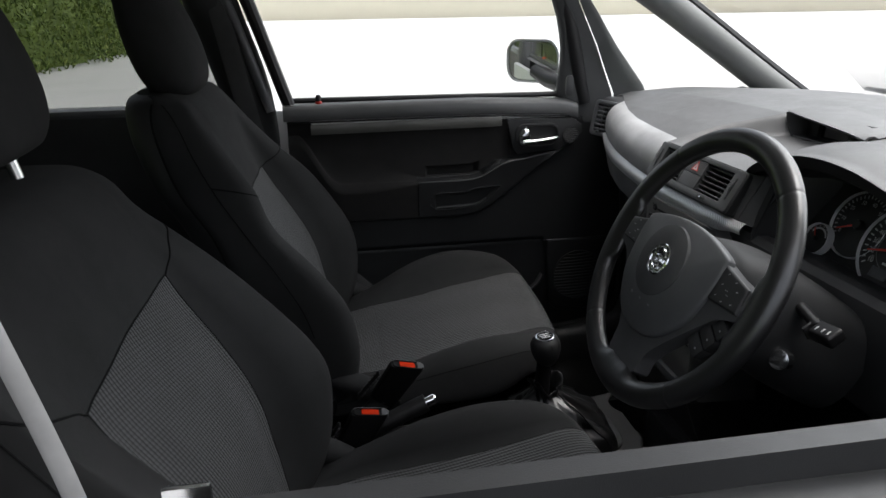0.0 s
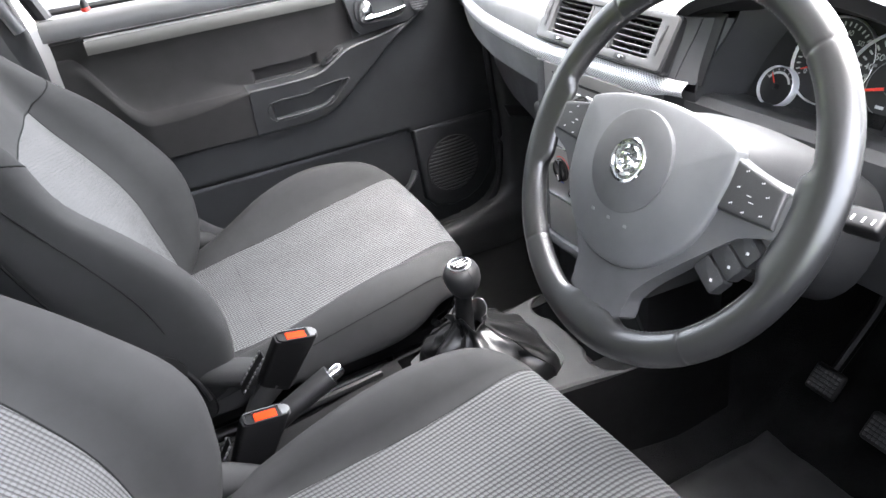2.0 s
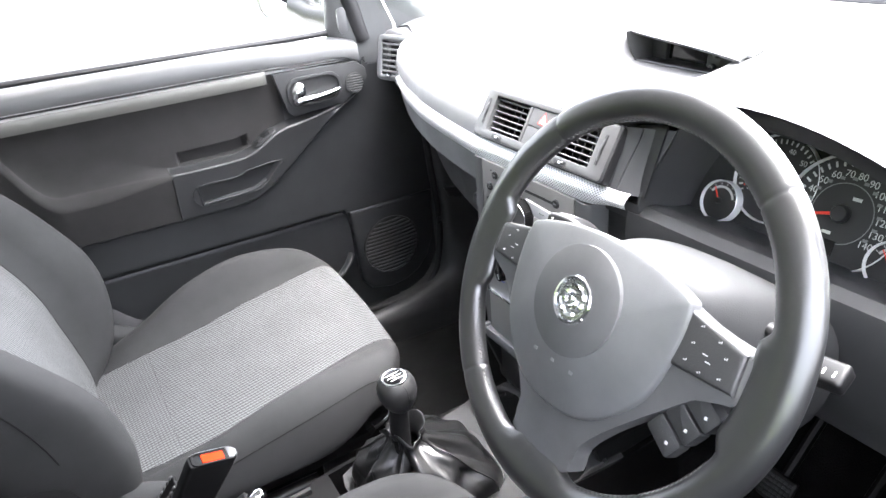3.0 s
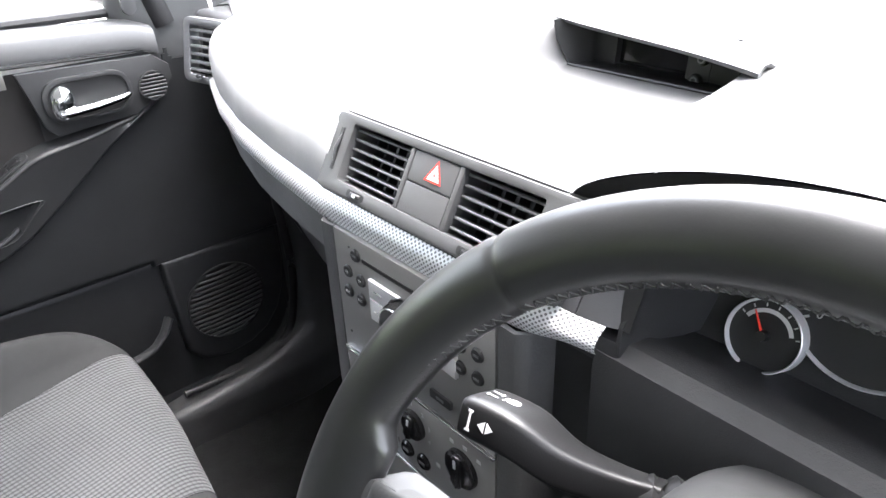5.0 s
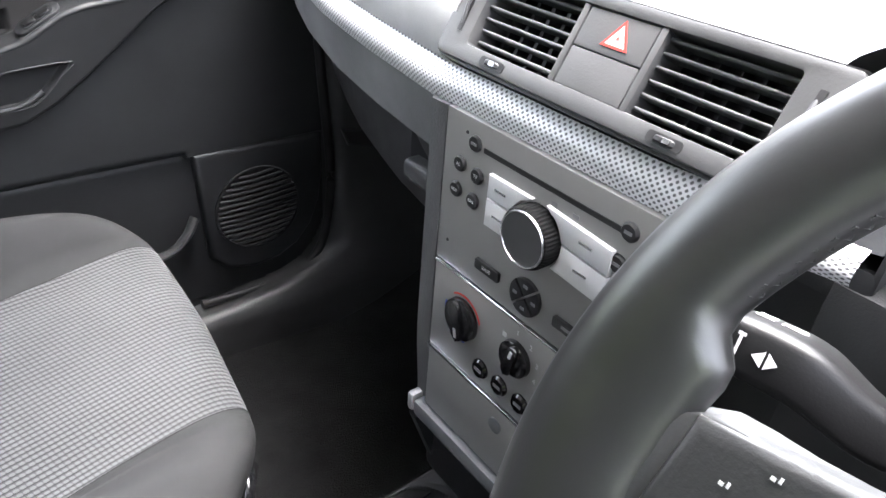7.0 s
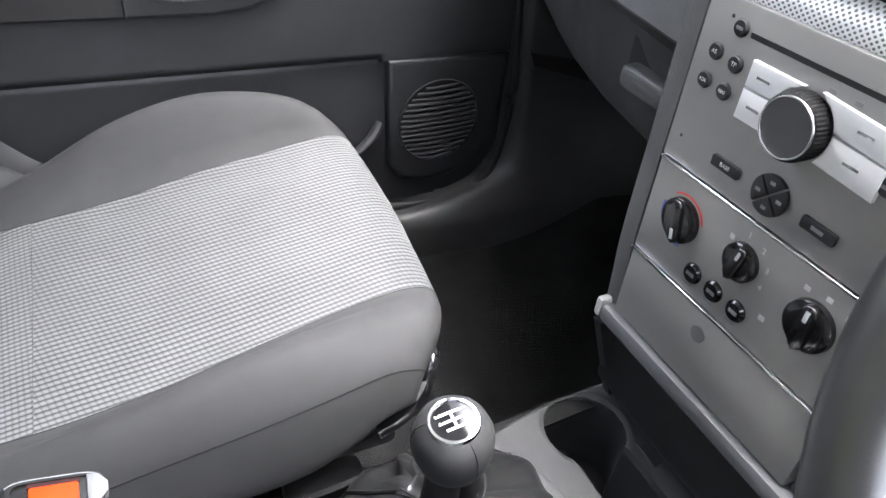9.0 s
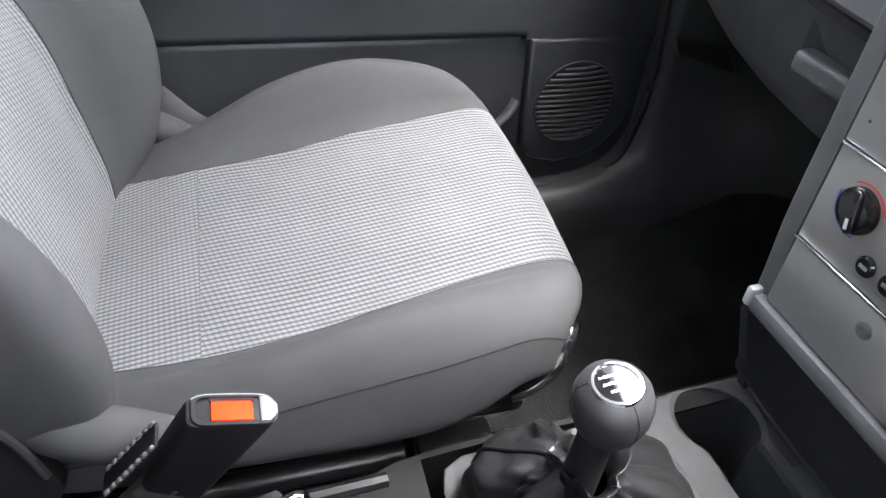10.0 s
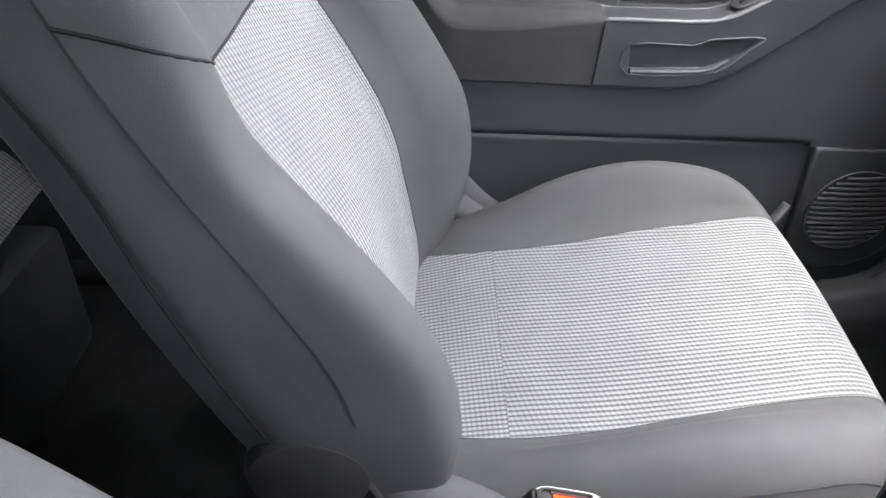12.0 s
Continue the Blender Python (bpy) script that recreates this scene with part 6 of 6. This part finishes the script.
def seat(yc, dx, dz, label, inner, upright=0.0, crown=1.0, rest=0.0):
    """A cloth seat: bolstered cushion and backrest with woven middle panels, head restraint, runners. inner: which side faces the console."""
    th = group_thing("front_seat", (0.05 + dx, yc, FLOOR), label, "car seat", "front seats")
    T = Matrix.Translation((dx, yc, dz))

    # cushion: stations along its length: x, middle z, bolster height, half width, panel half width to the console and to the door, lower edge
    st = ((-0.215, 0.605, 0.0, 0.215, 0.125, 0.180, 0.570), (-0.15, 0.618, 0.004, 0.238, 0.143, 0.160, 0.578), (-0.055, 0.640, 0.026, 0.248, 0.158, 0.138, 0.584), (0.04, 0.652, 0.066, 0.254, 0.155, 0.143, 0.588), (0.125, 0.667, 0.074, 0.257, 0.147, 0.154, 0.592),
          (0.20, 0.680, 0.058, 0.255, 0.144, 0.165, 0.606), (0.262, 0.690, 0.032, 0.249, 0.145, 0.171, 0.630), (0.295, 0.682, 0.012, 0.241, 0.144, 0.172, 0.634), (0.306, 0.658, 0.0, 0.224, 0.140, 0.168, 0.624), (0.300, 0.624, 0.0, 0.212, 0.138, 0.162, 0.602), (0.280, 0.588, 0.0, 0.202, 0.135, 0.157, 0.575), (0.250, 0.568, 0.0, 0.195, 0.130, 0.150, 0.560))
    rows = []
    for x, zc, bh, hw, w_in, w_out, zb in st:
        if inner > 0:
            w_in, w_out = min(w_in + 0.025, hw - 0.04), min(w_out, hw - 0.04)
        rise = 0.006 * ease(-0.15, -0.05, x) * ease(0.25, 0.1, x)
        sides = {}
        for side in (-1, 1):
            console = side == inner
            iw = w_in if console else w_out
            g = hw - iw
            tip = -rise if console else rise
            prof = [(iw * 0.5, zc - 0.001 + 0.5 * tip), (iw, zc + tip), (iw + 0.30 * g, zc + 0.55 * bh), (iw + 0.62 * g, zc + bh), (iw + 0.90 * g, zc + 0.62 * bh - 0.006), (hw, zc + 0.10 * bh - 0.018), (hw + 0.003, min(zc - 0.022, 0.4 * zc + 0.6 * zb - 0.006)), (hw - 0.010, min(zc - 0.026, zb + 0.008)), (hw - 0.055, min(zc - 0.03, zb - 0.004))]
            back = 0.050 * ease(0.12, 0.27, x)
            row = []
            for v, z in prof:
                xx = x - back * max(0.0, (v - iw) / g) ** 2 + 0.022 * ease(0.08, 0.28, x) * ease(-0.9 * hw, 0.25 * hw, -inner * side * v)
                # the bolster by the console is lower than the one by the door
                row.append((xx, side * v, zc + (z - zc) * 0.6 if console and z > zc else z))
            sides[side] = row
        middle = (x + 0.022 * ease(0.08, 0.28, x) * ease(-0.9 * hw, 0.25 * hw, 0.0), 0.0, zc - 0.003)
        rows.append(sides[-1][::-1] + [middle] + sides[1])
    pu, pv = 5, 3
    g = smooth2(rows, pu, pv)
    mid = (len(rows[0]) - 1) // 2 * pv
    lo, hi = mid - 2 * pv, mid + 2 * pv
    # arc length along the middle for the cloth's print
    s = np.concatenate([[0], np.cumsum(np.linalg.norm(np.diff(g[:, mid], axis=0), axis=1))])
    uv = [[(s[i], g[i, j][1]) for j in range(g.shape[1])] for i in range(g.shape[0])]
    g = np.array([[T @ Vector(p) for p in r] for r in g])
    split = 2 * pu
    part("cushion_bolster", sheet(g, keep=lambda i, j: j < lo), CLOTH, th, "plain dark grey bolster", angle=70)
    part("cushion_bolster", sheet(g, keep=lambda i, j: j >= hi), CLOTH, th, "plain dark grey bolster", angle=70)
    part("cushion_panel", sheet(g, uv, keep=lambda i, j: lo <= j < hi and i >= split), WEAVE, th, "grey checked woven middle panel", angle=70)
    part("rear_panel", sheet(g, uv, keep=lambda i, j: lo <= j < hi and i < split), WEAVEFINE, th, "finely checked woven strip at the back of the cushion", angle=70)
    seams = bmesh.new()
    last = 8 * pu
    for j in (lo, hi):
        tube([Vector(p) - Vector((0, 0, 0.0006)) for p in g[:last, j]], 0.0009, 6, bm=seams)
    for j in (mid - 5 * pv - 1, mid + 5 * pv + 1):
        tube([Vector(p) for p in g[:, j]], 0.0007, 6, bm=seams)
    tube([Vector(p) - Vector((0, 0, 0.0011)) for p in g[split, lo:hi + 1]], 0.0012, 6, bm=seams)
    part("cushion_seams", seams, SEAMT, th)

    # backrest: stations up its height: z, front x, bolster reach, half width, panel half width, rear x
    bk = ((0.600, -0.150, 0.012, 0.225, 0.130, -0.225), (0.655, -0.152, 0.050, 0.246, 0.136, -0.250), (0.735, -0.168, 0.082, 0.257, 0.145, -0.283), (0.815, -0.188, 0.092, 0.260, 0.152, -0.315), (0.890, -0.226, 0.090, 0.260, 0.158, -0.343), (0.965, -0.273, 0.083, 0.256, 0.162, -0.370),
          (1.035, -0.306, 0.046, 0.246, 0.162, -0.412), (1.095, -0.326, 0.016, 0.230, 0.150, -0.436), (1.145, -0.342, -0.004, 0.208, 0.135, -0.450), (1.178, -0.372, 0.0, 0.180, 0.115, -0.452), (1.190, -0.405, 0.0, 0.150, 0.09, -0.438))
    rows = []
    for z0, xf, bf, hw, iw, xr in bk:
        z = z0 if z0 < 1.035 else 1.035 + (z0 - 1.035) * crown
        xf, xr = xf + upright * (z - 0.8), xr + upright * (z - 0.8)
        full = 0.0
        if inner > 0:
            full = interp(z0, [0.735, 0.89, 0.965, 1.035, 1.095], [0, 0.024, 0.036, 0.028, 0])
            bf += interp(z0, [0.815, 0.89, 0.965, 1.035, 1.095, 1.145], [0, -0.016, -0.036, -0.042, -0.018, 0])
        gp = hw - iw
        prof = [(0.0, xf - 0.006), (iw * 0.5, xf - 0.003), (iw, xf), (iw + 0.32 * gp, xf + 0.62 * bf), (iw + 0.66 * gp, xf + bf), (iw + 0.93 * gp, xf + 0.88 * bf - 0.005 + 0.4 * full), (hw, xf + 0.50 * bf - 0.028 + full), (hw - 0.002, (xf + xr) / 2 - 0.008), (hw - 0.007, xr + 0.027), (hw - 0.026, xr - 0.014), (hw * 0.5, xr - 0.030)]
        # the passenger seat's bolster by the console is flatter
        flat = lambda v, x: xf + (x - xf) * interp(z, [0.75, 0.85, 0.92, 0.98, 1.04, 1.1], [0.72, 0.6, 0.46, 0.34, 0.82, 1.0]) if x > xf else x
        pts = [((flat(v, x) if inner < 0 else x), -v, z) for v, x in prof[:0:-1]] + [(x, v, z) for v, x in prof] + [(xr - 0.032, 0.0, z)]
        rows.append(pts)
    g = smooth2(rows, 5, 3, True)
    pv = 3
    mid = 10 * pv
    lo, hi = mid - 2 * pv, mid + 2 * pv
    s = np.concatenate([[0], np.cumsum(np.linalg.norm(np.diff(g[:, mid], axis=0), axis=1))])
    nj = g.shape[1]
    uv = [[(s[i], g[i, j][1]) for j in range(nj)] for i in range(g.shape[0])]
    g = np.array([[T @ Vector(p) for p in r] for r in g])
    rear_lo, rear_hi = mid + 8 * pv, mid - 8 * pv
    topi = 27

    def zone(i, j):
        if lo <= j < hi and i < topi:
            return "panel"
        if j >= rear_lo or j < rear_hi:
            return "shell"
        return "cloth"
    part("backrest", sheet(g, keep=lambda i, j: zone(i, j) == "cloth", wrap=True), CLOTH, th, "plain dark grey bolstered backrest", angle=70)
    part("backrest_panel", sheet(g, uv, keep=lambda i, j: zone(i, j) == "panel"), WEAVE, th, "finely checked woven middle panel", angle=70)
    part("back_shell", sheet(g, keep=lambda i, j: zone(i, j) == "shell", wrap=True), DOOR, th, "dark back cover", angle=70)
    cap = sheet([[tuple(p) for p in g[-1]], [tuple(0.02 * Vector(p) + 0.98 * Vector(g[-1].mean(0)) + Vector((0, 0, 0.004))) for p in g[-1]]], wrap=True)
    part("backrest_top", cap, CLOTH, th, angle=80)
    seams = bmesh.new()
    for j in (lo, hi):
        tube([Vector(p) + Vector((-0.001, 0, 0)) for p in g[:topi + 1, j]], 0.0018, 6, bm=seams)
    tube([Vector(p) + Vector((-0.001, 0, 0)) for p in g[topi, lo:hi + 1]], 0.0018, 6, bm=seams)
    for j, j0 in ((mid - 6 * pv - 1, lo), (mid + 6 * pv + 1, hi)):
        # a seam from the panel's corner out and up over the bolster, and one down the flank
        across = []
        for u in np.linspace(0, 1, 13):
            fi, fj = topi + 4.0 * u ** 0.8, j0 + (j - j0) * u
            i0, k0 = int(fi), int(math.floor(fj))
            p = (g[i0, k0] * (k0 + 1 - fj) + g[i0, k0 + 1] * (fj - k0)) * (i0 + 1 - fi) + (g[i0 + 1, k0] * (k0 + 1 - fj) + g[i0 + 1, k0 + 1] * (fj - k0)) * (fi - i0)
            across.append(Vector(p))
        tube(across, 0.0014, 6, bm=seams)
        tube([Vector(p) for p in g[12:46, j]], 0.0010, 6, bm=seams)
    part("backrest_seams", seams, SEAMT, th)
    for j in (rear_lo, rear_hi):
        part("shell_gap", tube([Vector(p) for p in g[4:46, j]], 0.0020, 6), SEAMT, th)

    # head restraint
    hm = T @ Matrix.Translation((-0.430 + rest, 0, 1.285)) @ pose(0, 0, 0, 0, -10, 0)
    rows = []
    for z, hw, ht in ((-0.112, 0.072, 0.022), (-0.104, 0.102, 0.038), (-0.078, 0.124, 0.051), (-0.035, 0.133, 0.056), (0.02, 0.131, 0.053), (0.068, 0.119, 0.043), (0.100, 0.096, 0.029), (0.116, 0.062, 0.013)):
        rows.append([hm @ Vector((ht * math.copysign(abs(math.cos(t)) ** 0.8, math.cos(t)) - 0.010 * (z / 0.1), hw * math.copysign(abs(math.sin(t)) ** 0.7, math.sin(t)), z)) for t in np.linspace(0, 2 * math.pi, 32, endpoint=False)])
    g = np.array([spline(np.array(rows)[:, j], 4) for j in range(32)]).transpose(1, 0, 2)
    bm = sheet(g, wrap=True)
    for row in (g[0], g[-1]):
        c = bm.verts.new(row.mean(0))
        vs = [min(bm.verts, key=lambda v, q=Vector(p): (v.co - q).length_squared) for p in row]
        for a, b in zip(vs, vs[1:] + vs[:1]):
            if a is not b:
                bm.faces.new((c, a, b))
    part("head_restraint", bm, CLOTH, th, "plain dark cloth head restraint", angle=80)
    for s2 in (-1, 1):
        part("restraint_post", tube([T @ Vector((-0.400 + 0.8 * rest, s2 * 0.065, 1.15)), T @ Vector((-0.412 + 0.9 * rest, s2 * 0.065, 1.20))], 0.0065, 10), SATIN, th, "metal post")
        part("post_collar", spun([(0.0, 0.010), (0.011, 0.010), (0.014, 0.006), (0.014, 0)], T @ Matrix.Translation((-0.401 + 0.8 * rest, s2 * 0.065, 1.184)), 14), BLACK, th)
    # recliner covers, runners, front lever
    for s2 in (-1, 1):
        rm = T @ Matrix.Translation((-0.229, s2 * 0.248, 0.698)) @ pose(0, 0, 0, -90 * s2, 0, 0)
        part("recliner_cover", spun([(0, 0.014), (0.030, 0.013), (0.042, 0.009), (0.046, 0.0), (0.046, -0.02)], rm @ Matrix.Diagonal((1.15, 1, 1, 1)), 28), TUNNEL, th)
        part("side_cover", tube([T @ Vector(q) for q in spline(((-0.19, s2 * 0.225, 0.668), (-0.15, s2 * 0.238, 0.664), (-0.11, s2 * 0.242, 0.651), (-0.07, s2 * 0.242, 0.630), (-0.035, s2 * 0.238, 0.610), (0.0, s2 * 0.228, 0.592)), 3)], [float(q) for q in spline([(0.010,), (0.020,), (0.022,), (0.019,), (0.013,), (0.005,)], 3)[:, 0]], 16, flat=1.0), CLOTH, th)
        part("runner", box((0.62, 0.034, 0.03), T @ Vector((0.0, s2 * 0.222, FLOOR + 0.145 - dz)), 0.006), STEEL, th)
        part("runner_tube", tube([T @ Vector((-0.25, s2 * 0.230, 0.540)), T @ Vector((0.115, s2 * 0.230, 0.545))], 0.0125, 10), STEEL, th)
        for xf in (-0.22, 0.24):
            part("runner_foot", box((0.05, 0.05, 0.14), T @ Vector((xf, s2 * 0.215, FLOOR + 0.065 - dz)), 0.006), STEEL, th)
        part("runner_end", box((0.075, 0.030, 0.024), T @ Vector((0.165, s2 * 0.228, 0.545)), 0.005), STEEL, th)
    if inner < 0:
        sm = T @ Matrix(((1, 0, 0, 0), (0, 0, -1, -0.236), (0, 1, 0, 0), (0, 0, 0, 1)))
        out = spline([(-0.245, 0.730), (-0.222, 0.739), (-0.201, 0.729), (-0.181, 0.698), (-0.169, 0.668), (-0.161, 0.636), (-0.162, 0.600), (-0.215, 0.592), (-0.262, 0.610), (-0.270, 0.653), (-0.261, 0.703)], 3, True)
        shield = part("recliner_shield", prism([tuple(p) for p in out], 0.016, 0.004, 3, m=sm), TUNNEL, th, "black plastic side shield")
        part("ridge", tube([T @ Vector((x, -0.2525, z)) for x, z in spline([(-0.222, 0.735), (-0.203, 0.725), (-0.184, 0.695), (-0.172, 0.667), (-0.164, 0.632)], 4)], 0.0035, 8), BLACK, shield)
    part("under_pan", box((0.46, 0.40, 0.03), T @ Vector((0.02, 0, 0.550)), 0.01), STEEL, th)
    strip = spline([(0.292, inner * 0.170, 0.630), (0.278, inner * 0.200, 0.652), (0.268, inner * 0.213, 0.634), (0.260, inner * 0.215, 0.612), (0.242, inner * 0.217, 0.596), (0.220, inner * 0.218, 0.588)], 5)
    part("front_valance", tube([T @ Vector(p) for p in strip], 0.0085, 10, flat=0.8), GLOSSBLACK, th, "glossy black plastic strip")
    return th


seat(0.372, 0.0, 0.0, "front passenger seat in dark grey cloth with checked woven panels", -1)
seat(-0.320, -0.075, 0.014, "driver's seat in dark grey cloth with checked woven panels", 1, 0.02, 0.72, 0.012)


def buckle(tip, base, name_label):
    """A belt buckle on a stiff stem: tip is the middle of its top face."""
    b = group_thing("belt_buckle", base, name_label, "seat belt buckle", "belt buckles")
    tip, base = Vector(tip), Vector(base)
    up = (tip - base).normalized()
    fwd = Vector((1, 0, 0))
    fwd = (fwd - up * fwd.dot(up)).normalized()
    side = up.cross(fwd)
    m = Matrix.Translation(tip) @ Matrix((( fwd.x, side.x, up.x, 0), (fwd.y, side.y, up.y, 0), (fwd.z, side.z, up.z, 0), (0, 0, 0, 1)))
    bm = prism(rounded(0.056, 0.027, 0.007, 4), 0.085, 0.003, 2, m=Matrix.Translation((0, 0, -0.085)))
    for v in bm.verts:
        v.co.z += 0.42 * v.co.x * ease(-0.05, -0.004, v.co.z)
        v.co.x *= 1 - 0.16 * ease(-0.02, -0.08, v.co.z)
    bm.transform(m)
    part("body", bm, BUCKLE, b)
    mt = m @ pose(0, 0, 0, 0, -22, 0)
    part("mouth_rim", ring(rounded(0.0565, 0.0265, 0.008, 4), rounded(0.0500, 0.0205, 0.006, 4), 0.0022, mt @ Matrix.Translation((0.001, 0, -0.0006)), bevel=0.0006), TUNNEL, b)
    part("release_button", box((0.0285, 0.0165, 0.005), (0.000, -0.0015, -0.0005), 0.0018, m=mt), ORANGE, b, "orange-red release button")
    part("clear_end", prism([(0.0165, -0.0115), (0.0240, -0.0108), (0.0295, -0.004), (0.0295, 0.004), (0.0240, 0.0108), (0.0165, 0.0115)], 0.008, 0.003, m=mt @ Matrix.Translation((0.002, 0, -0.0055))), GREY, b, "grey rounded end")
    part("slot", box((0.030, 0.0045, 0.0012), (0.000, 0.0092, 0.0002), m=mt), SLOTRED, b, "dark red slot")
    part("rim_edge", tube([mt @ Vector((x, 0.0128 - 0.004 * (abs(x) / 0.027) ** 6, 0.0010)) for x in np.linspace(-0.027, 0.027, 13)], 0.0008, 6), DASH, b, "pale edge line")
    part("stem", tube([m @ Vector((0, 0, -0.08)), m @ Vector((-0.008, 0, -0.12)), base], [0.014, 0.012, 0.012], 10, flat=1.4), RUBBER, b)
    lean = m @ pose(0, 0, 0, 0, 6, 0)
    part("strap", box((0.0030, 0.021, 0.066), (-0.0300, 0, -0.076), 0.001, 1, lean), BUCKLE, b)
    ribs = bmesh.new()
    for k in range(8):
        for dy in (-0.0100, 0.0100):
            box((0.0036, 0.0032, 0.0066), (-0.0318, dy, -0.047 - 0.0078 * k), 0.0012, 1, lean, bm=ribs)
    part("strap_ribs", ribs, BELT, b, "grey ribbed edges")
    return b


buckle((-0.026, 0.091, 0.708), (-0.150, 0.096, 0.530), "black seat belt buckle with orange button beside the passenger seat")
buckle((-0.104, -0.040, 0.700), (-0.200, -0.052, 0.530), "black seat belt buckle with orange button beside the driver's seat")


def belts():
    b = group_thing("seat_belt", (-0.30, 0.70, 0.5), "grey webbing belt running down by the passenger seat", "seat belt", "seat belts")
    p = spline([(-0.37, 0.690, 1.36), (-0.30, 0.690, 1.0), (-0.20, 0.676, 0.78), (-0.125, 0.668, 0.685), (-0.075, 0.664, 0.630), (-0.03, 0.662, 0.595), (0.01, 0.660, 0.55)], 5)
    part("webbing", tube(p, 0.0225, 10, flat=0.07, up=(0, 1, 0)), BELT, b)
    part("anchor", box((0.05, 0.016, 0.03), (0.015, 0.660, 0.54), 0.004), BLACK, b)
    c = group_thing("seat_belt", (-0.33, -0.70, 0.5), "pale grey webbing belt hanging at the driver's centre pillar", "seat belt", "seat belts")
    p = spline([(-0.36, -0.672, 1.36), (-0.330, -0.668, 1.20), (-0.303, -0.664, 1.05), (-0.28, -0.66, 0.85), (-0.27, -0.66, 0.6)], 5)
    part("webbing", tube(p, 0.0065, 10, flat=0.2, up=(0, 1, 0)), BELTLIGHT, c)
    part("tongue", box((0.030, 0.006, 0.018), (-0.245, -0.655, 1.045), 0.003), SATIN, c, "metal belt tongue")


belts()


def pedals():
    for x, y, z, lab in ((0.683, -0.243, 0.517, "worn rubber clutch pedal on a black arm"), (0.675, -0.345, 0.500, "worn rubber brake pedal on a black arm")):
        p = group_thing("pedal", (x, y, z), lab, "pedal", "pedals")
        m = panel_matrix((x, y, z), 35)
        part("pad", box((0.050, 0.046, 0.012), (0, 0, 0), 0.007, 3, m=m), RUBBER, p)
        ribs = bmesh.new()
        for i in range(6):
            for j in range(5):
                box((0.0060, 0.0052, 0.0018), (-0.0175 + 0.007 * i, -0.0145 + 0.0072 * j, 0.0062), 0.0008, 1, m, bm=ribs)
        part("tread", ribs, GREY, p, "worn grey tread")
        part("arm", tube([m @ Vector((0, 0.01, -0.006)), (x + 0.08, y - 0.005, z + 0.10), (x + 0.14, y - 0.01, z + 0.26)], 0.008, 8), STEEL, p)
    kp = group_thing("footwell_cover", (0.72, 0.74, FLOOR + 0.05), "dark moulded footwell side cover ahead of the door", "trim panel")
    rows = []
    for z in np.linspace(0.34, 1.05, 34):
        back = interp(z, [0.34, 0.435, 0.447, 0.475, 0.50, 0.555, 0.64, 0.785, 1.05], [0.25, 0.36, 0.52, 0.622, 0.645, 0.662, 0.668, 0.656, 0.64])
        low = ease(0.65, 0.45, z)
        rows.append([(back, 0.745, z), (back + 0.006, 0.716, z), (back + 0.020, 0.697, z), (back + 0.05, 0.694 - 0.02 * low, z), (0.84, 0.675 - 0.05 * low, z), (0.95, 0.60 - 0.10 * low, z)])
    part("panel", sheet(smooth2(rows, 2, 3), thick=0.005), GLOVE, kp)
    hm = Matrix(((0.990, 0, -0.139, 0.735), (-0.139, 0, -0.990, 0.682), (0, 1, 0, 0.690), (0, 0, 0, 1)))
    quad_o = [(-0.060, 0.028), (0.040, 0.012), (0.070, -0.036), (-0.048, -0.002)]
    quad_i = [(-0.056, 0.024), (0.037, 0.009), (0.064, -0.030), (-0.045, 0.001)]
    part("pocket_lip", ring(quad_o, quad_i, 0.007, hm, bevel=0.002), DOORTOP, kp)
    part("pocket_floor", prism(quad_i, 0.002, m=hm), BLACK, kp)
    part("door_seal", tube(spline([(0.42, 0.704, 0.450), (0.53, 0.704, 0.445), (0.60, 0.704, 0.459), (0.640, 0.704, 0.492), (0.658, 0.704, 0.555), (0.664, 0.704, 0.64), (0.652, 0.704, 0.79), (0.637, 0.704, 1.0)], 6), 0.008, 10), BLACK, kp)


pedals()


def floor_mat():
    """A thin rubber mat with soft waves in front of the driver's seat."""
    mat = grained("mat_rubber", (0.040, 0.0406, 0.0412), 0.42, 300, 0.0006, spec=0.5)
    g = []
    for x in np.linspace(0.22, 0.66, 40):
        row = []
        for y in np.linspace(-0.60, -0.175, 40):
            out = max(abs(x - 0.44) / 0.22, abs(y + 0.3875) / 0.2125)
            row.append((x, y, FLOOR + 0.016 + 0.010 * noise.noise((x * 9, y * 14, 1)) + 0.006 * noise.noise((x * 30, y * 22, 5)) - 0.010 * ease(0.93, 1.0, out)))
        g.append(row)
    tagged(part("floor_mat", sheet(g, thick=0.004), mat, angle=60), "wavy black rubber floor mat before the driver's seat", "floor mat")


floor_mat()


def rear_bench():
    r = group_thing("rear_bench", (-1.1, YC, FLOOR), "rear bench seat in checked grey cloth", "rear seat")
    rows, uv = [], []
    for t in np.linspace(0, 1, 26):
        if t < 0.5:
            u = t / 0.5
            x, z = -0.72 - 0.40 * u, 0.66 - 0.03 * u
            if u < 0.15:
                z -= 0.05 * (1 - u / 0.15) ** 2
        else:
            u = (t - 0.5) / 0.5
            x, z = -1.12 - 0.15 * u, 0.64 + 0.50 * u
        rows.append([(x, YC + v, z + 0.012 * math.cos(v * 9.5)) for v in np.linspace(-0.62, 0.62, 24)])
        uv.append([(t * 1.0, v) for v in np.linspace(-0.62, 0.62, 24)])
    part("cover", sheet(rows, uv, thick=0.05), WEAVEFINE, r, angle=60)
    part("base", box((0.42, 1.2, 0.22), (-0.88, YC, FLOOR + 0.13), 0.02), DOOR, r)


rear_bench()
